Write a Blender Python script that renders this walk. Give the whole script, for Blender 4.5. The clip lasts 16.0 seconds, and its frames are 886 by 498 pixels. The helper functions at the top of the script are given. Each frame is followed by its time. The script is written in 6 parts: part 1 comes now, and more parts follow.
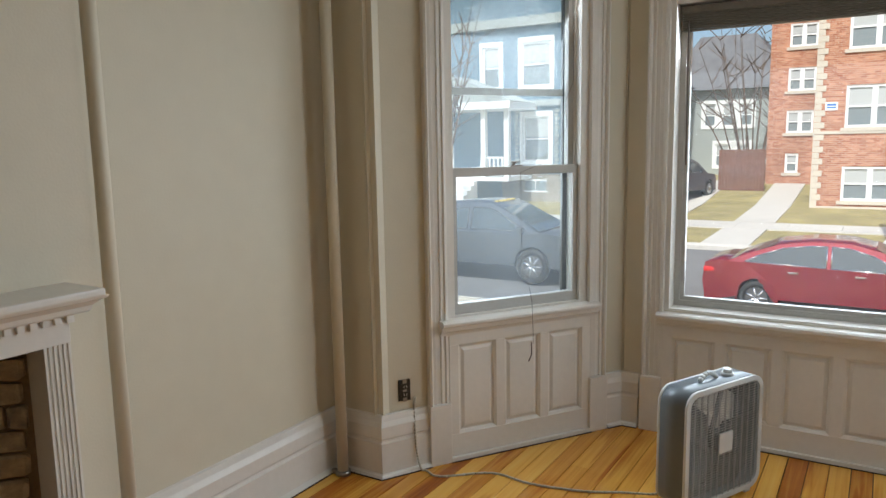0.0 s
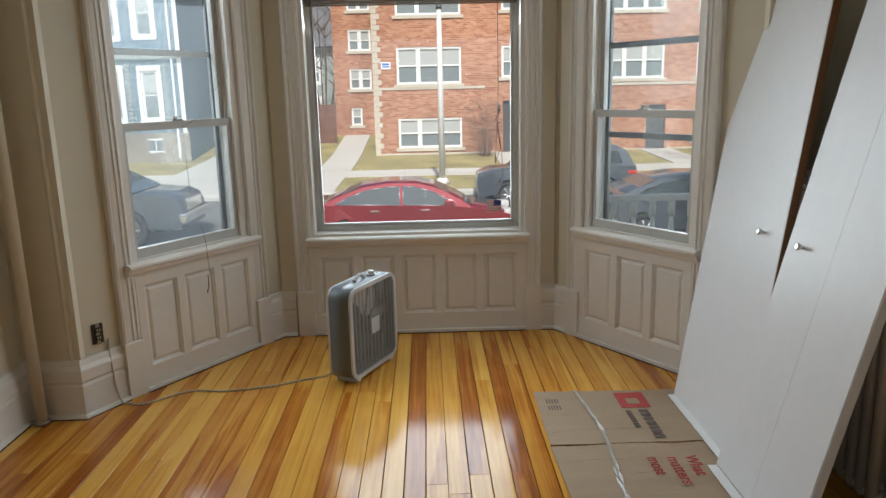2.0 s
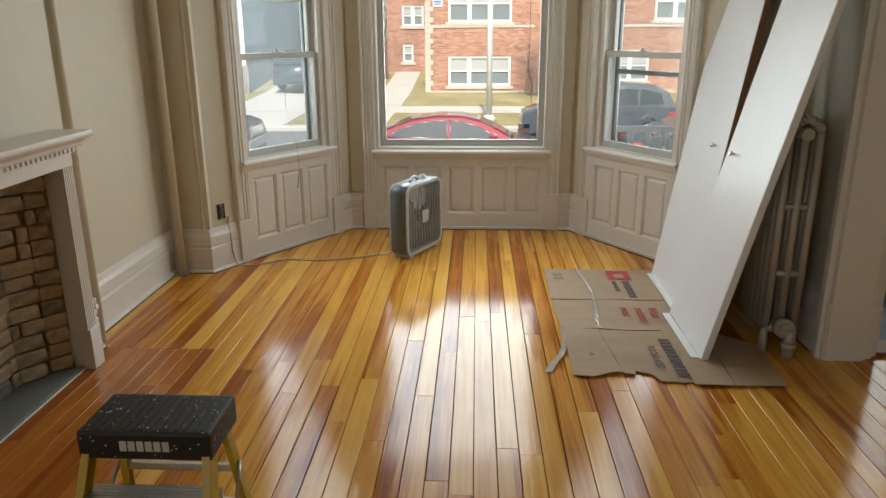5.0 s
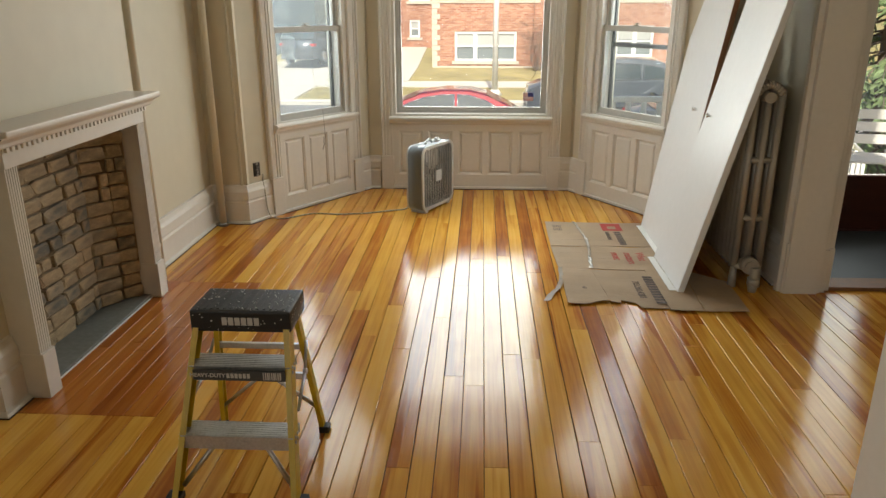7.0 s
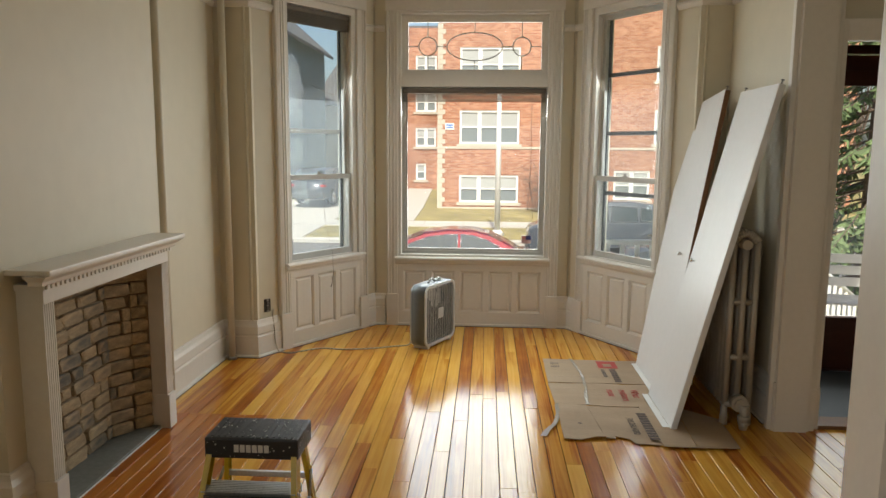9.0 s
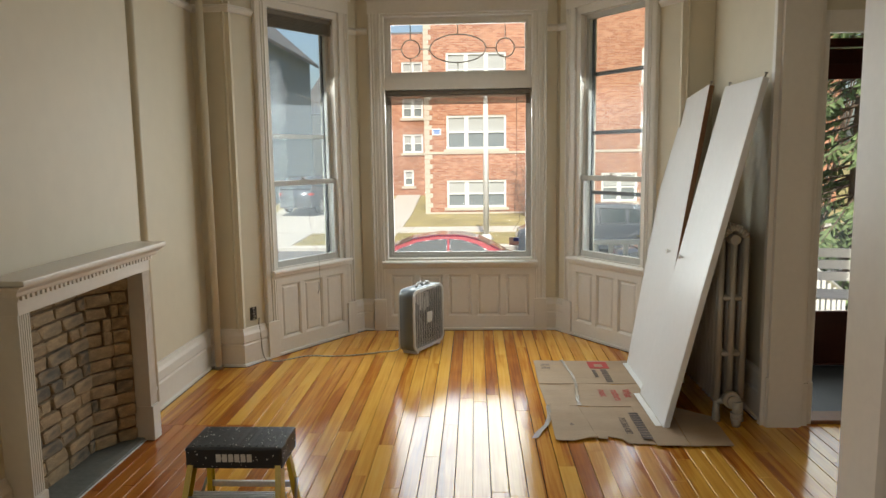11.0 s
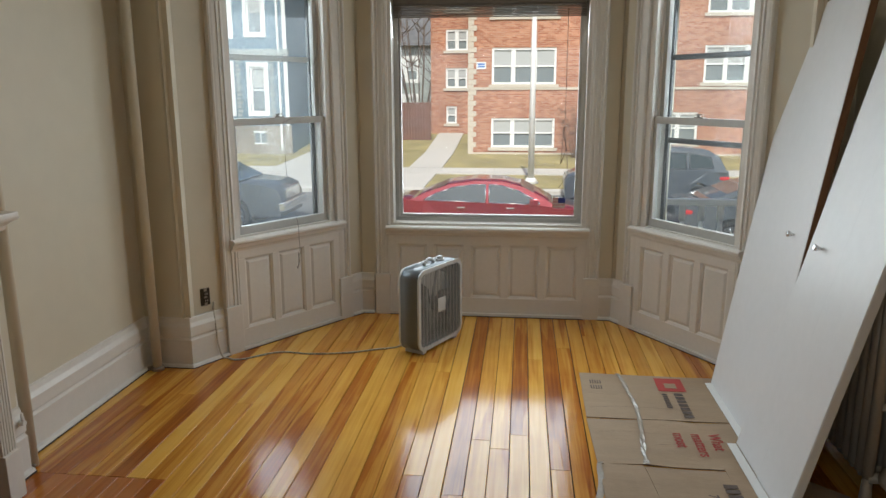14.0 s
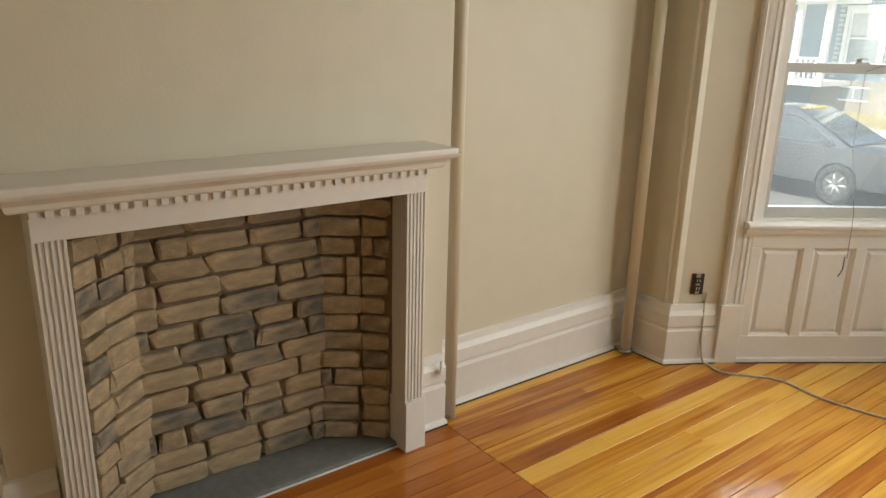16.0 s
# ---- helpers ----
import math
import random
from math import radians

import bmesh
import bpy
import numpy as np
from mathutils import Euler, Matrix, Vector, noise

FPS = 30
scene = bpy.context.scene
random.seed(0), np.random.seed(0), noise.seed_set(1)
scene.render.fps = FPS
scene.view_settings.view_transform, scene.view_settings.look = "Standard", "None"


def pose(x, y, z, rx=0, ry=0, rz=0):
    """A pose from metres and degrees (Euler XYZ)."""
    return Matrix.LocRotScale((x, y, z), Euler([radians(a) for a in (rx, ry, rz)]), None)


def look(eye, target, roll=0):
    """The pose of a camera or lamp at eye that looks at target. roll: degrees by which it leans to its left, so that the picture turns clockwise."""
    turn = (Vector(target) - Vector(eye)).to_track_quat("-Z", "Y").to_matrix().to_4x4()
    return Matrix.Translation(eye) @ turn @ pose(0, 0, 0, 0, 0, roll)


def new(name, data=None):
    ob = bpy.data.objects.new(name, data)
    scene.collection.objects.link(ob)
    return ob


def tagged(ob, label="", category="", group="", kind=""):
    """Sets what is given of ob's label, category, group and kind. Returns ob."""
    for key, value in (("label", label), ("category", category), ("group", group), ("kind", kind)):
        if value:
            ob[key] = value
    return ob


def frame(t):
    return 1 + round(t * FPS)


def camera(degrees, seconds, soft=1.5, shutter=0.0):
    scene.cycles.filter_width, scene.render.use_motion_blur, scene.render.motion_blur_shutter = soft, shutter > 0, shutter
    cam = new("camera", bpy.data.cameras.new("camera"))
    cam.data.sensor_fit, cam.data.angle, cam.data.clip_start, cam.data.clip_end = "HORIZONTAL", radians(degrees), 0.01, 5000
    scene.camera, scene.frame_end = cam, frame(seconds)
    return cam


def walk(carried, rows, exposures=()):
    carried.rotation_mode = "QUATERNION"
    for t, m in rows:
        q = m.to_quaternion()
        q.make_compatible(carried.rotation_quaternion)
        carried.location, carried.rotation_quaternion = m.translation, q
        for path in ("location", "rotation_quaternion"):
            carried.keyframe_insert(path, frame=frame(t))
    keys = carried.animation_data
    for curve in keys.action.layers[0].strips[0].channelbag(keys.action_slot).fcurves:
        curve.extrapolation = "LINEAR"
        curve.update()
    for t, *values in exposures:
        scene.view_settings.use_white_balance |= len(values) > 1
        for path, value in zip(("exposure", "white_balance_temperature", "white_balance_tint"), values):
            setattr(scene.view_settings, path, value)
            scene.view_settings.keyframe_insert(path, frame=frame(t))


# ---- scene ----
cam = camera(62.9, 16.0)
PATH = [
    (0, (0.007, 0.249, 1.551), (-1.025, 1.938, 1.262), -1.0),
    (0.5, (-0.125, 0.058, 1.582), (-0.798, 1.912, 1.250), -1.5),
    (1, (-0.195, -0.125, 1.590), (-0.511, 1.816, 1.225), -1.6),
    (1.5, (-0.124, -0.378, 1.556), (-0.237, 1.581, 1.173), -1.6),
    (2, (-0.184, -0.575, 1.560), (-0.148, 1.378, 1.134), -1.3),
    (2.5, (-0.186, -0.778, 1.580), (-0.111, 1.164, 1.108), -0.7),
    (3, (-0.085, -1.004, 1.555), (-0.061, 0.933, 1.055), -0.7),
    (3.5, (-0.084, -1.194, 1.563), (-0.097, 0.739, 1.049), -0.5),
    (4, (-0.126, -1.408, 1.556), (-0.181, 0.520, 1.023), -0.3),
    (4.5, (-0.132, -1.610, 1.582), (-0.213, 0.310, 1.025), -0.3),
    (7, (-0.165, -2.423, 1.598), (-0.265, -0.531, 0.957), -0.1),
    (7.5, (-0.139, -2.557, 1.587), (-0.247, -0.657, 0.973), 0.2),
    (8, (-0.139, -2.633, 1.613), (-0.257, -0.702, 1.103), 0.3),
    (8.5, (-0.143, -2.657, 1.644), (-0.259, -0.693, 1.286), 0.5),
    (8.7, (-0.136, -2.669, 1.664), (-0.253, -0.696, 1.359), 0.5),
    (10.8, (-0.138, -2.631, 1.650), (-0.224, -0.646, 1.424), -0.5),
    (11, (-0.114, -2.616, 1.631), (-0.203, -0.635, 1.372), -0.8),
    (11.5, (-0.135, -2.460, 1.615), (-0.205, -0.493, 1.261), -1.0),
    (12, (-0.151, -2.253, 1.613), (-0.209, -0.298, 1.192), -1.0),
    (12.5, (-0.117, -1.989, 1.607), (-0.168, -0.040, 1.160), -1.2),
    (13, (-0.085, -1.682, 1.606), (-0.136, 0.267, 1.157), -1.0),
    (13.5, (-0.058, -1.336, 1.602), (-0.160, 0.612, 1.163), -0.6),
    (14, (-0.016, -1.024, 1.595), (-0.228, 0.917, 1.169), -0.1),
    (14.5, (0.036, -0.714, 1.593), (-0.412, 1.187, 1.163), 0.5),
    (15, (0.008, -0.445, 1.578), (-0.763, 1.343, 1.119), 1.1),
    (15.5, (0.006, -0.204, 1.553), (-1.174, 1.328, 1.037), 1.3),
    (16, (-0.014, -0.007, 1.525), (-1.535, 1.158, 0.950), 1.5),
]
EXPOSURES = [(0.0, -0.02, 6100, 10), (0.5, -0.28, 6150, 10), (1.0, -0.45, 6200, 10), (2.0, -0.30, 6250, 10), (3.5, -0.18, 6400, 10), (4.5, -0.04, 6500, 9), (7.0, 0.26, 7000, 9), (8.0, 0.17, 7000, 9), (8.7, 0.08, 6900, 9), (11.0, 0.08, 6800, 9),
             (12.5, 0.0, 6700, 9), (13.5, -0.12, 6400, 9), (14.5, -0.38, 6300, 10), (15.0, -0.2, 6500, 10), (15.5, -0.1, 6800, 10), (16.0, 0.47, 7000, 10)]
walk(cam, [(t, look(eye, target, roll)) for t, eye, target, roll in PATH], EXPOSURES)

# world, sun and sky
world = bpy.data.worlds.new("world")
scene.world = world
world.use_nodes = True
wn = world.node_tree
sky = wn.nodes.new("ShaderNodeTexSky")
sky.sky_type, sky.sun_disc = "NISHITA", False
sky.sun_elevation, sky.sun_rotation = radians(48), radians(176)
sky.dust_density, sky.air_density = 3.0, 1.0
wn.links.new(sky.outputs[0], wn.nodes["Background"].inputs[0])
wn.nodes["Background"].inputs[1].default_value = 0.15
sun = new("sun", bpy.data.lights.new("sun", "SUN"))
sun.data.energy, sun.data.angle, sun.data.color = 5.0, radians(1.0), (1, 0.95, 0.86)
sun.matrix_world = look((1.0, -17, 20), (0, 0, 0))


def opening_light(name, centre, target, w, h, power):
    """An area lamp for sky light in an opening; also the back-room fill."""
    ob = new(name, bpy.data.lights.new(name, "AREA"))
    ob.data.shape, ob.data.size, ob.data.size_y, ob.data.energy = "RECTANGLE", w, h, power
    ob.data.color, ob.data.spread = (0.90, 0.97, 1.0), radians(140)
    ob.matrix_world = look(centre, target)
    return ob


opening_light("skylight_bay_centre", (-0.265, 4.32, 1.50), (-0.265, 0, -0.2), 1.34, 1.55, 27)
opening_light("skylight_transom", (-0.265, 4.32, 2.60), (-0.265, 0, 1.9), 1.3, 0.5, 5)
opening_light("skylight_bay_left", (-1.780, 3.682, 1.80), (-0.944, 3.127, 1.20), 0.78, 2.1, 19)
opening_light("skylight_bay_right", (1.250, 3.682, 1.80), (0.414, 3.127, 1.20), 0.78, 2.1, 19)
opening_light("skylight_entry", (2.44, 2.84, 1.35), (1.9, 0.4, 0.0), 0.72, 1.6, 7)
# added fill lamp at an unseen opening in the back room
opening_light("skylight_back_room", (-2.05, -4.2, 1.7), (1.5, -2.6, 0.6), 2.4, 1.7, 22)

# ---- materials ----


def material(name, rgb, rough=0.6, metal=0.0, vary=0.06, scale=8.0, bump=0.0, bump_scale=60.0, spec=0.5, per_object=0.0, per_island=0.0, stain=0.0, stretch=(1, 1, 1), coat=0.0):
    """A surface with fine grain, slow wear and, where asked, a tone that differs from piece to piece."""
    m = bpy.data.materials.new(name)
    m.use_nodes = True
    t = m.node_tree
    N, L = t.nodes, t.links
    p = N["Principled BSDF"]
    p.inputs["Roughness"].default_value, p.inputs["Metallic"].default_value = rough, metal
    p.inputs["Specular IOR Level"].default_value = spec
    p.inputs["Coat Weight"].default_value = coat
    p.inputs["Coat Roughness"].default_value = 0.12
    co = N.new("ShaderNodeTexCoord")
    mp = N.new("ShaderNodeMapping")
    mp.inputs["Scale"].default_value = stretch
    L.new(co.outputs["Object"], mp.inputs[0])
    fine, slow = N.new("ShaderNodeTexNoise"), N.new("ShaderNodeTexNoise")
    fine.inputs["Scale"].default_value, fine.inputs["Detail"].default_value = scale * 6, 5
    slow.inputs["Scale"].default_value, slow.inputs["Detail"].default_value = scale * 0.35, 3
    add = N.new("ShaderNodeMath")
    add.operation = "ADD"
    for n in (fine, slow):
        L.new(mp.outputs[0], n.inputs["Vector"])
    L.new(fine.outputs[0], add.inputs[0])
    L.new(slow.outputs[0], add.inputs[1])
    total = add.outputs[0]
    for amount, node, out in ((per_object, "ShaderNodeObjectInfo", "Random"), (per_island, "ShaderNodeNewGeometry", "Random Per Island")):
        if amount:
            info, scaled = N.new(node), N.new("ShaderNodeMath")
            scaled.operation = "MULTIPLY_ADD"
            L.new(info.outputs[out], scaled.inputs[0])
            scaled.inputs[1].default_value = amount
            L.new(total, scaled.inputs[2])
            total = scaled.outputs[0]
    span = N.new("ShaderNodeMapRange")
    extra = per_object + per_island
    span.inputs["From Min"].default_value, span.inputs["From Max"].default_value = 0.6, 1.4 + extra
    L.new(total, span.inputs[0])
    mix = N.new("ShaderNodeMix")
    mix.data_type = "RGBA"
    L.new(span.outputs[0], mix.inputs["Factor"])
    k = vary
    mix.inputs["A"].default_value = (*[c * (1 - k) for c in rgb], 1)
    mix.inputs["B"].default_value = (*[min(1, c * (1 + k)) for c in rgb], 1)
    colour = mix.outputs["Result"]
    if stain:
        dirt, ramp, mix2 = N.new("ShaderNodeTexNoise"), N.new("ShaderNodeMapRange"), N.new("ShaderNodeMix")
        dirt.inputs["Scale"].default_value, dirt.inputs["Detail"].default_value = scale * 1.3, 8
        dirt.inputs["Roughness"].default_value = 0.7
        L.new(mp.outputs[0], dirt.inputs["Vector"])
        ramp.inputs["From Min"].default_value, ramp.inputs["From Max"].default_value = 0.56, 0.72
        ramp.inputs["To Max"].default_value = stain
        L.new(dirt.outputs[0], ramp.inputs[0])
        mix2.data_type = "RGBA"
        L.new(ramp.outputs[0], mix2.inputs["Factor"])
        L.new(colour, mix2.inputs["A"])
        mix2.inputs["B"].default_value = (*[c * 0.35 for c in rgb], 1)
        colour = mix2.outputs["Result"]
    L.new(colour, p.inputs["Base Color"])
    rr = N.new("ShaderNodeMapRange")
    rr.inputs["To Min"].default_value, rr.inputs["To Max"].default_value = rough * 0.85, min(1, rough * 1.15)
    L.new(slow.outputs[0], rr.inputs[0])
    L.new(rr.outputs[0], p.inputs["Roughness"])
    if bump:
        b, nz = N.new("ShaderNodeBump"), N.new("ShaderNodeTexNoise")
        nz.inputs["Scale"].default_value, nz.inputs["Detail"].default_value = bump_scale, 4
        L.new(mp.outputs[0], nz.inputs["Vector"])
        b.inputs["Strength"].default_value, b.inputs["Distance"].default_value = bump, 0.01
        L.new(nz.outputs[0], b.inputs["Height"])
        L.new(b.outputs[0], p.inputs["Normal"])
    return m


def glass_material(name, tint=(0.95, 0.98, 0.97), haze=0.0):
    m = bpy.data.materials.new(name)
    m.use_nodes = True
    N, L = m.node_tree.nodes, m.node_tree.links
    N.remove(N["Principled BSDF"])
    out = N["Material Output"]
    clear, gloss, mix, fres = N.new("ShaderNodeBsdfTransparent"), N.new("ShaderNodeBsdfGlossy"), N.new("ShaderNodeMixShader"), N.new("ShaderNodeFresnel")
    clear.inputs[0].default_value = (*tint, 1)
    gloss.inputs["Roughness"].default_value = 0.02
    fres.inputs[0].default_value = 1.2
    L.new(fres.outputs[0], mix.inputs[0])
    L.new(clear.outputs[0], mix.inputs[1])
    L.new(gloss.outputs[0], mix.inputs[2])
    last = mix
    # haze: a pale translucent veil in the pane stands in for glare
    if haze:
        film, veil, noise_ = N.new("ShaderNodeMixShader"), N.new("ShaderNodeBsdfTranslucent"), N.new("ShaderNodeTexNoise")
        rng = N.new("ShaderNodeMapRange")
        noise_.inputs["Scale"].default_value = 3.0
        rng.inputs["To Min"].default_value, rng.inputs["To Max"].default_value = haze * 0.6, haze * 1.4
        L.new(noise_.outputs[0], rng.inputs[0])
        L.new(rng.outputs[0], film.inputs[0])
        veil.inputs[0].default_value = (0.8, 0.85, 0.9, 1)
        L.new(mix.outputs[0], film.inputs[1])
        L.new(veil.outputs[0], film.inputs[2])
        last = film
    L.new(last.outputs[0], out.inputs[0])
    return m


def plank_material(name, palette, rough=0.22):
    """Varnished fir: each board its own tone, long grain and knots."""
    m = bpy.data.materials.new(name)
    m.use_nodes = True
    N, L = m.node_tree.nodes, m.node_tree.links
    p = N["Principled BSDF"]
    co, info, mp, off = N.new("ShaderNodeTexCoord"), N.new("ShaderNodeObjectInfo"), N.new("ShaderNodeMapping"), N.new("ShaderNodeVectorMath")
    L.new(co.outputs["Object"], off.inputs[0])
    scaled = N.new("ShaderNodeMath")
    scaled.operation, scaled.inputs[1].default_value = "MULTIPLY", 37.0
    L.new(info.outputs["Random"], scaled.inputs[0])
    L.new(scaled.outputs[0], off.inputs[1])
    L.new(off.outputs[0], mp.inputs[0])
    mp.inputs["Scale"].default_value = (55, 1.6, 20)
    grain, blotch, mottle = N.new("ShaderNodeTexNoise"), N.new("ShaderNodeTexNoise"), N.new("ShaderNodeTexNoise")
    L.new(mp.outputs[0], grain.inputs["Vector"])
    grain.inputs["Scale"].default_value, grain.inputs["Detail"].default_value, grain.inputs["Distortion"].default_value = 1.0, 6, 0.6
    L.new(off.outputs[0], blotch.inputs["Vector"])
    blotch.inputs["Scale"].default_value, blotch.inputs["Detail"].default_value = 3.5, 4
    L.new(off.outputs[0], mottle.inputs["Vector"])
    mottle.inputs["Scale"].default_value = 26
    tone = N.new("ShaderNodeValToRGB")
    tone.color_ramp.interpolation = "LINEAR"
    for n, (pos, rgb) in enumerate(palette):
        e = tone.color_ramp.elements[n] if n < 2 else tone.color_ramp.elements.new(pos)
        e.position, e.color = pos, (*rgb, 1)
    a = N.new("ShaderNodeMath")
    a.operation = "MULTIPLY_ADD"
    L.new(grain.outputs[0], a.inputs[0])
    a.inputs[1].default_value = 0.62
    b = N.new("ShaderNodeMath")
    b.operation = "MULTIPLY_ADD"
    L.new(blotch.outputs[0], b.inputs[0])
    b.inputs[1].default_value = 0.30
    soft_random = N.new("ShaderNodeMath")
    soft_random.operation, soft_random.inputs[1].default_value = "MULTIPLY", 0.50
    L.new(info.outputs["Random"], soft_random.inputs[0])
    L.new(soft_random.outputs[0], b.inputs[2])
    L.new(b.outputs[0], a.inputs[2])
    c = N.new("ShaderNodeMath")
    c.operation, c.inputs[1].default_value = "SUBTRACT", 0.21
    long_map, heart, heart_span, heart_add = N.new("ShaderNodeMapping"), N.new("ShaderNodeTexNoise"), N.new("ShaderNodeMapRange"), N.new("ShaderNodeMath")
    long_map.inputs["Scale"].default_value = (10, 0.45, 1)
    L.new(off.outputs[0], long_map.inputs[0])
    L.new(long_map.outputs[0], heart.inputs["Vector"])
    heart.inputs["Scale"].default_value, heart.inputs["Detail"].default_value = 1.0, 2.5
    heart_span.inputs["From Min"].default_value, heart_span.inputs["From Max"].default_value = 0.455, 0.485
    heart_span.inputs["To Min"].default_value, heart_span.inputs["To Max"].default_value = -0.15, 0.055
    L.new(heart.outputs[0], heart_span.inputs[0])
    L.new(a.outputs[0], heart_add.inputs[0])
    L.new(heart_span.outputs[0], heart_add.inputs[1])
    L.new(heart_add.outputs[0], c.inputs[0])
    L.new(c.outputs[0], tone.inputs[0])
    L.new(tone.outputs[0], p.inputs["Base Color"])
    p.inputs["Specular IOR Level"].default_value = 0.33
    r = N.new("ShaderNodeMapRange")
    r.inputs["To Min"].default_value, r.inputs["To Max"].default_value = rough * 0.7, rough * 1.4
    L.new(mottle.outputs[0], r.inputs[0])
    L.new(r.outputs[0], p.inputs["Roughness"])
    bp = N.new("ShaderNodeBump")
    bp.inputs["Strength"].default_value, bp.inputs["Distance"].default_value = 0.12, 0.004
    mixh = N.new("ShaderNodeMath")
    L.new(grain.outputs[0], mixh.inputs[0])
    L.new(blotch.outputs[0], mixh.inputs[1])
    L.new(mixh.outputs[0], bp.inputs["Height"])
    L.new(bp.outputs[0], p.inputs["Normal"])
    return m


M_WALL = material("cream wall paint", (0.66, 0.60, 0.47), 0.55, vary=0.035, scale=1.5, bump=0.06, bump_scale=120)
M_TRIM = material("glossy off-white trim paint", (0.74, 0.70, 0.64), 0.35, vary=0.04, scale=5, bump=0.05, bump_scale=50)
M_CEIL = material("white ceiling paint", (0.72, 0.70, 0.65), 0.8, vary=0.02, scale=2)
M_DOORW = material("white door paint", (0.76, 0.76, 0.765), 0.32, vary=0.03, scale=3, bump=0.10, bump_scale=7)
M_RAWWOOD = material("raw brown wood edge", (0.2, 0.09, 0.035), 0.6, vary=0.3, scale=10, stretch=(8, 8, 1))
M_SUB = material("dark gap between boards", (0.035, 0.016, 0.008), 0.8, vary=0.2)
M_PLANK = plank_material("varnished fir boards", [(0.0, (0.26, 0.070, 0.010)), (1.0, (0.82, 0.49, 0.115)), (0.22, (0.44, 0.145, 0.018)), (0.42, (0.60, 0.27, 0.038)), (0.70, (0.76, 0.41, 0.072))], 0.125)
M_HEARTHWOOD = plank_material("red-brown stained boards", [(0.0, (0.30, 0.08, 0.013)), (1.0, (0.62, 0.26, 0.05)), (0.5, (0.48, 0.16, 0.026))], 0.12)
M_SLATE = material("grey hearth slab", (0.17, 0.18, 0.17), 0.6, vary=0.25, scale=6, bump=0.2, bump_scale=40)
M_BRICK = material("worn grey-brown firebox brick", (0.54, 0.40, 0.24), 0.85, vary=0.55, scale=9, bump=0.5, bump_scale=45, per_object=0.8, stain=0.8)
N_, L_ = M_BRICK.node_tree.nodes, M_BRICK.node_tree.links
tan_, grey_, pick_, noise_b, info_b, sum_b, span_b = N_.new("ShaderNodeMix"), None, None, N_.new("ShaderNodeTexNoise"), N_.new("ShaderNodeObjectInfo"), N_.new("ShaderNodeMath"), N_.new("ShaderNodeMapRange")
tan_.data_type = "RGBA"
noise_b.inputs["Scale"].default_value, noise_b.inputs["Detail"].default_value = 1.6, 6
sum_b.operation = "MULTIPLY_ADD"
L_.new(noise_b.outputs[0], sum_b.inputs[0])
sum_b.inputs[1].default_value = 1.6
L_.new(info_b.outputs["Random"], sum_b.inputs[2])
span_b.inputs["From Min"].default_value, span_b.inputs["From Max"].default_value = 1.05, 1.9
L_.new(sum_b.outputs[0], span_b.inputs[0])
L_.new(span_b.outputs[0], tan_.inputs["Factor"])
old_b = N_["Principled BSDF"].inputs["Base Color"].links[0].from_socket
L_.new(old_b, tan_.inputs["A"])
tan_.inputs["B"].default_value = (0.15, 0.135, 0.11, 1)
L_.new(tan_.outputs["Result"], N_["Principled BSDF"].inputs["Base Color"])
M_MORTAR = material("grey-brown mortar", (0.21, 0.148, 0.088), 0.95, vary=0.25, scale=12, bump=0.5, bump_scale=90)
M_GLASS = glass_material("window glass", (0.97, 0.985, 0.985), 0.012)
M_HAZEGLASS = glass_material("hazed storm glass", (0.95, 0.975, 0.985), 0.045)
M_SASH = material("grey-white sash paint", (0.52, 0.51, 0.48), 0.4, vary=0.06, scale=6)
M_STORM = material("dark storm window metal", (0.13, 0.13, 0.13), 0.4, 0.6)
M_BLIND = material("grey-brown blind slats", (0.17, 0.145, 0.115), 0.6, vary=0.25, scale=6)
M_LEAD = material("lead came", (0.35, 0.34, 0.31), 0.45, 0.5)
M_FANBODY = material("blue-grey fan housing", (0.13, 0.15, 0.165), 0.3, vary=0.06)
M_FANWHITE = material("off-white fan plastic", (0.55, 0.555, 0.54), 0.4, vary=0.05)
M_GRILLE = material("grey fan grille", (0.40, 0.39, 0.36), 0.45)
M_FANDARK = material("dark fan blades", (0.035, 0.035, 0.035), 0.4)
M_CABLE = material("cream cable", (0.5, 0.45, 0.36), 0.5)
M_BLACKP = material("black ribbed plastic", (0.010, 0.009, 0.008), 0.5, vary=0.3, scale=20, bump=0.15)
M_YELLOW = material("yellow fibreglass", (0.58, 0.40, 0.022), 0.4, vary=0.15, scale=14, stretch=(5, 5, 1))
M_ALU = material("scuffed aluminium", (0.55, 0.54, 0.51), 0.38, 0.85, vary=0.2, scale=20, stain=0.4)
M_GREYLABEL = material("dark grey label", (0.06, 0.06, 0.06), 0.5)
M_PALE = material("pale printed paint", (0.62, 0.60, 0.56), 0.5)
M_CREASE_SHADE = material("dark crease shade", (0.15, 0.10, 0.065), 0.8)
M_CARD = material("brown corrugated card", (0.37, 0.265, 0.17), 0.8, vary=0.12, scale=6, bump=0.12, bump_scale=30, stretch=(1, 6, 1))
M_INK = material("grey-brown printed ink", (0.12, 0.09, 0.075), 0.8)
M_REDINK = material("dark red printed ink", (0.42, 0.05, 0.04), 0.7)
M_TAPE = material("clear packing tape", (0.38, 0.33, 0.27), 0.10, vary=0.15, scale=30, bump=0.4, bump_scale=50)
M_RAD = material("silver-painted radiator iron", (0.42, 0.38, 0.32), 0.42, 0.25, vary=0.1, scale=12, bump=0.1, bump_scale=60)
M_METAL = material("tarnished metal", (0.35, 0.33, 0.3), 0.35, 0.9)
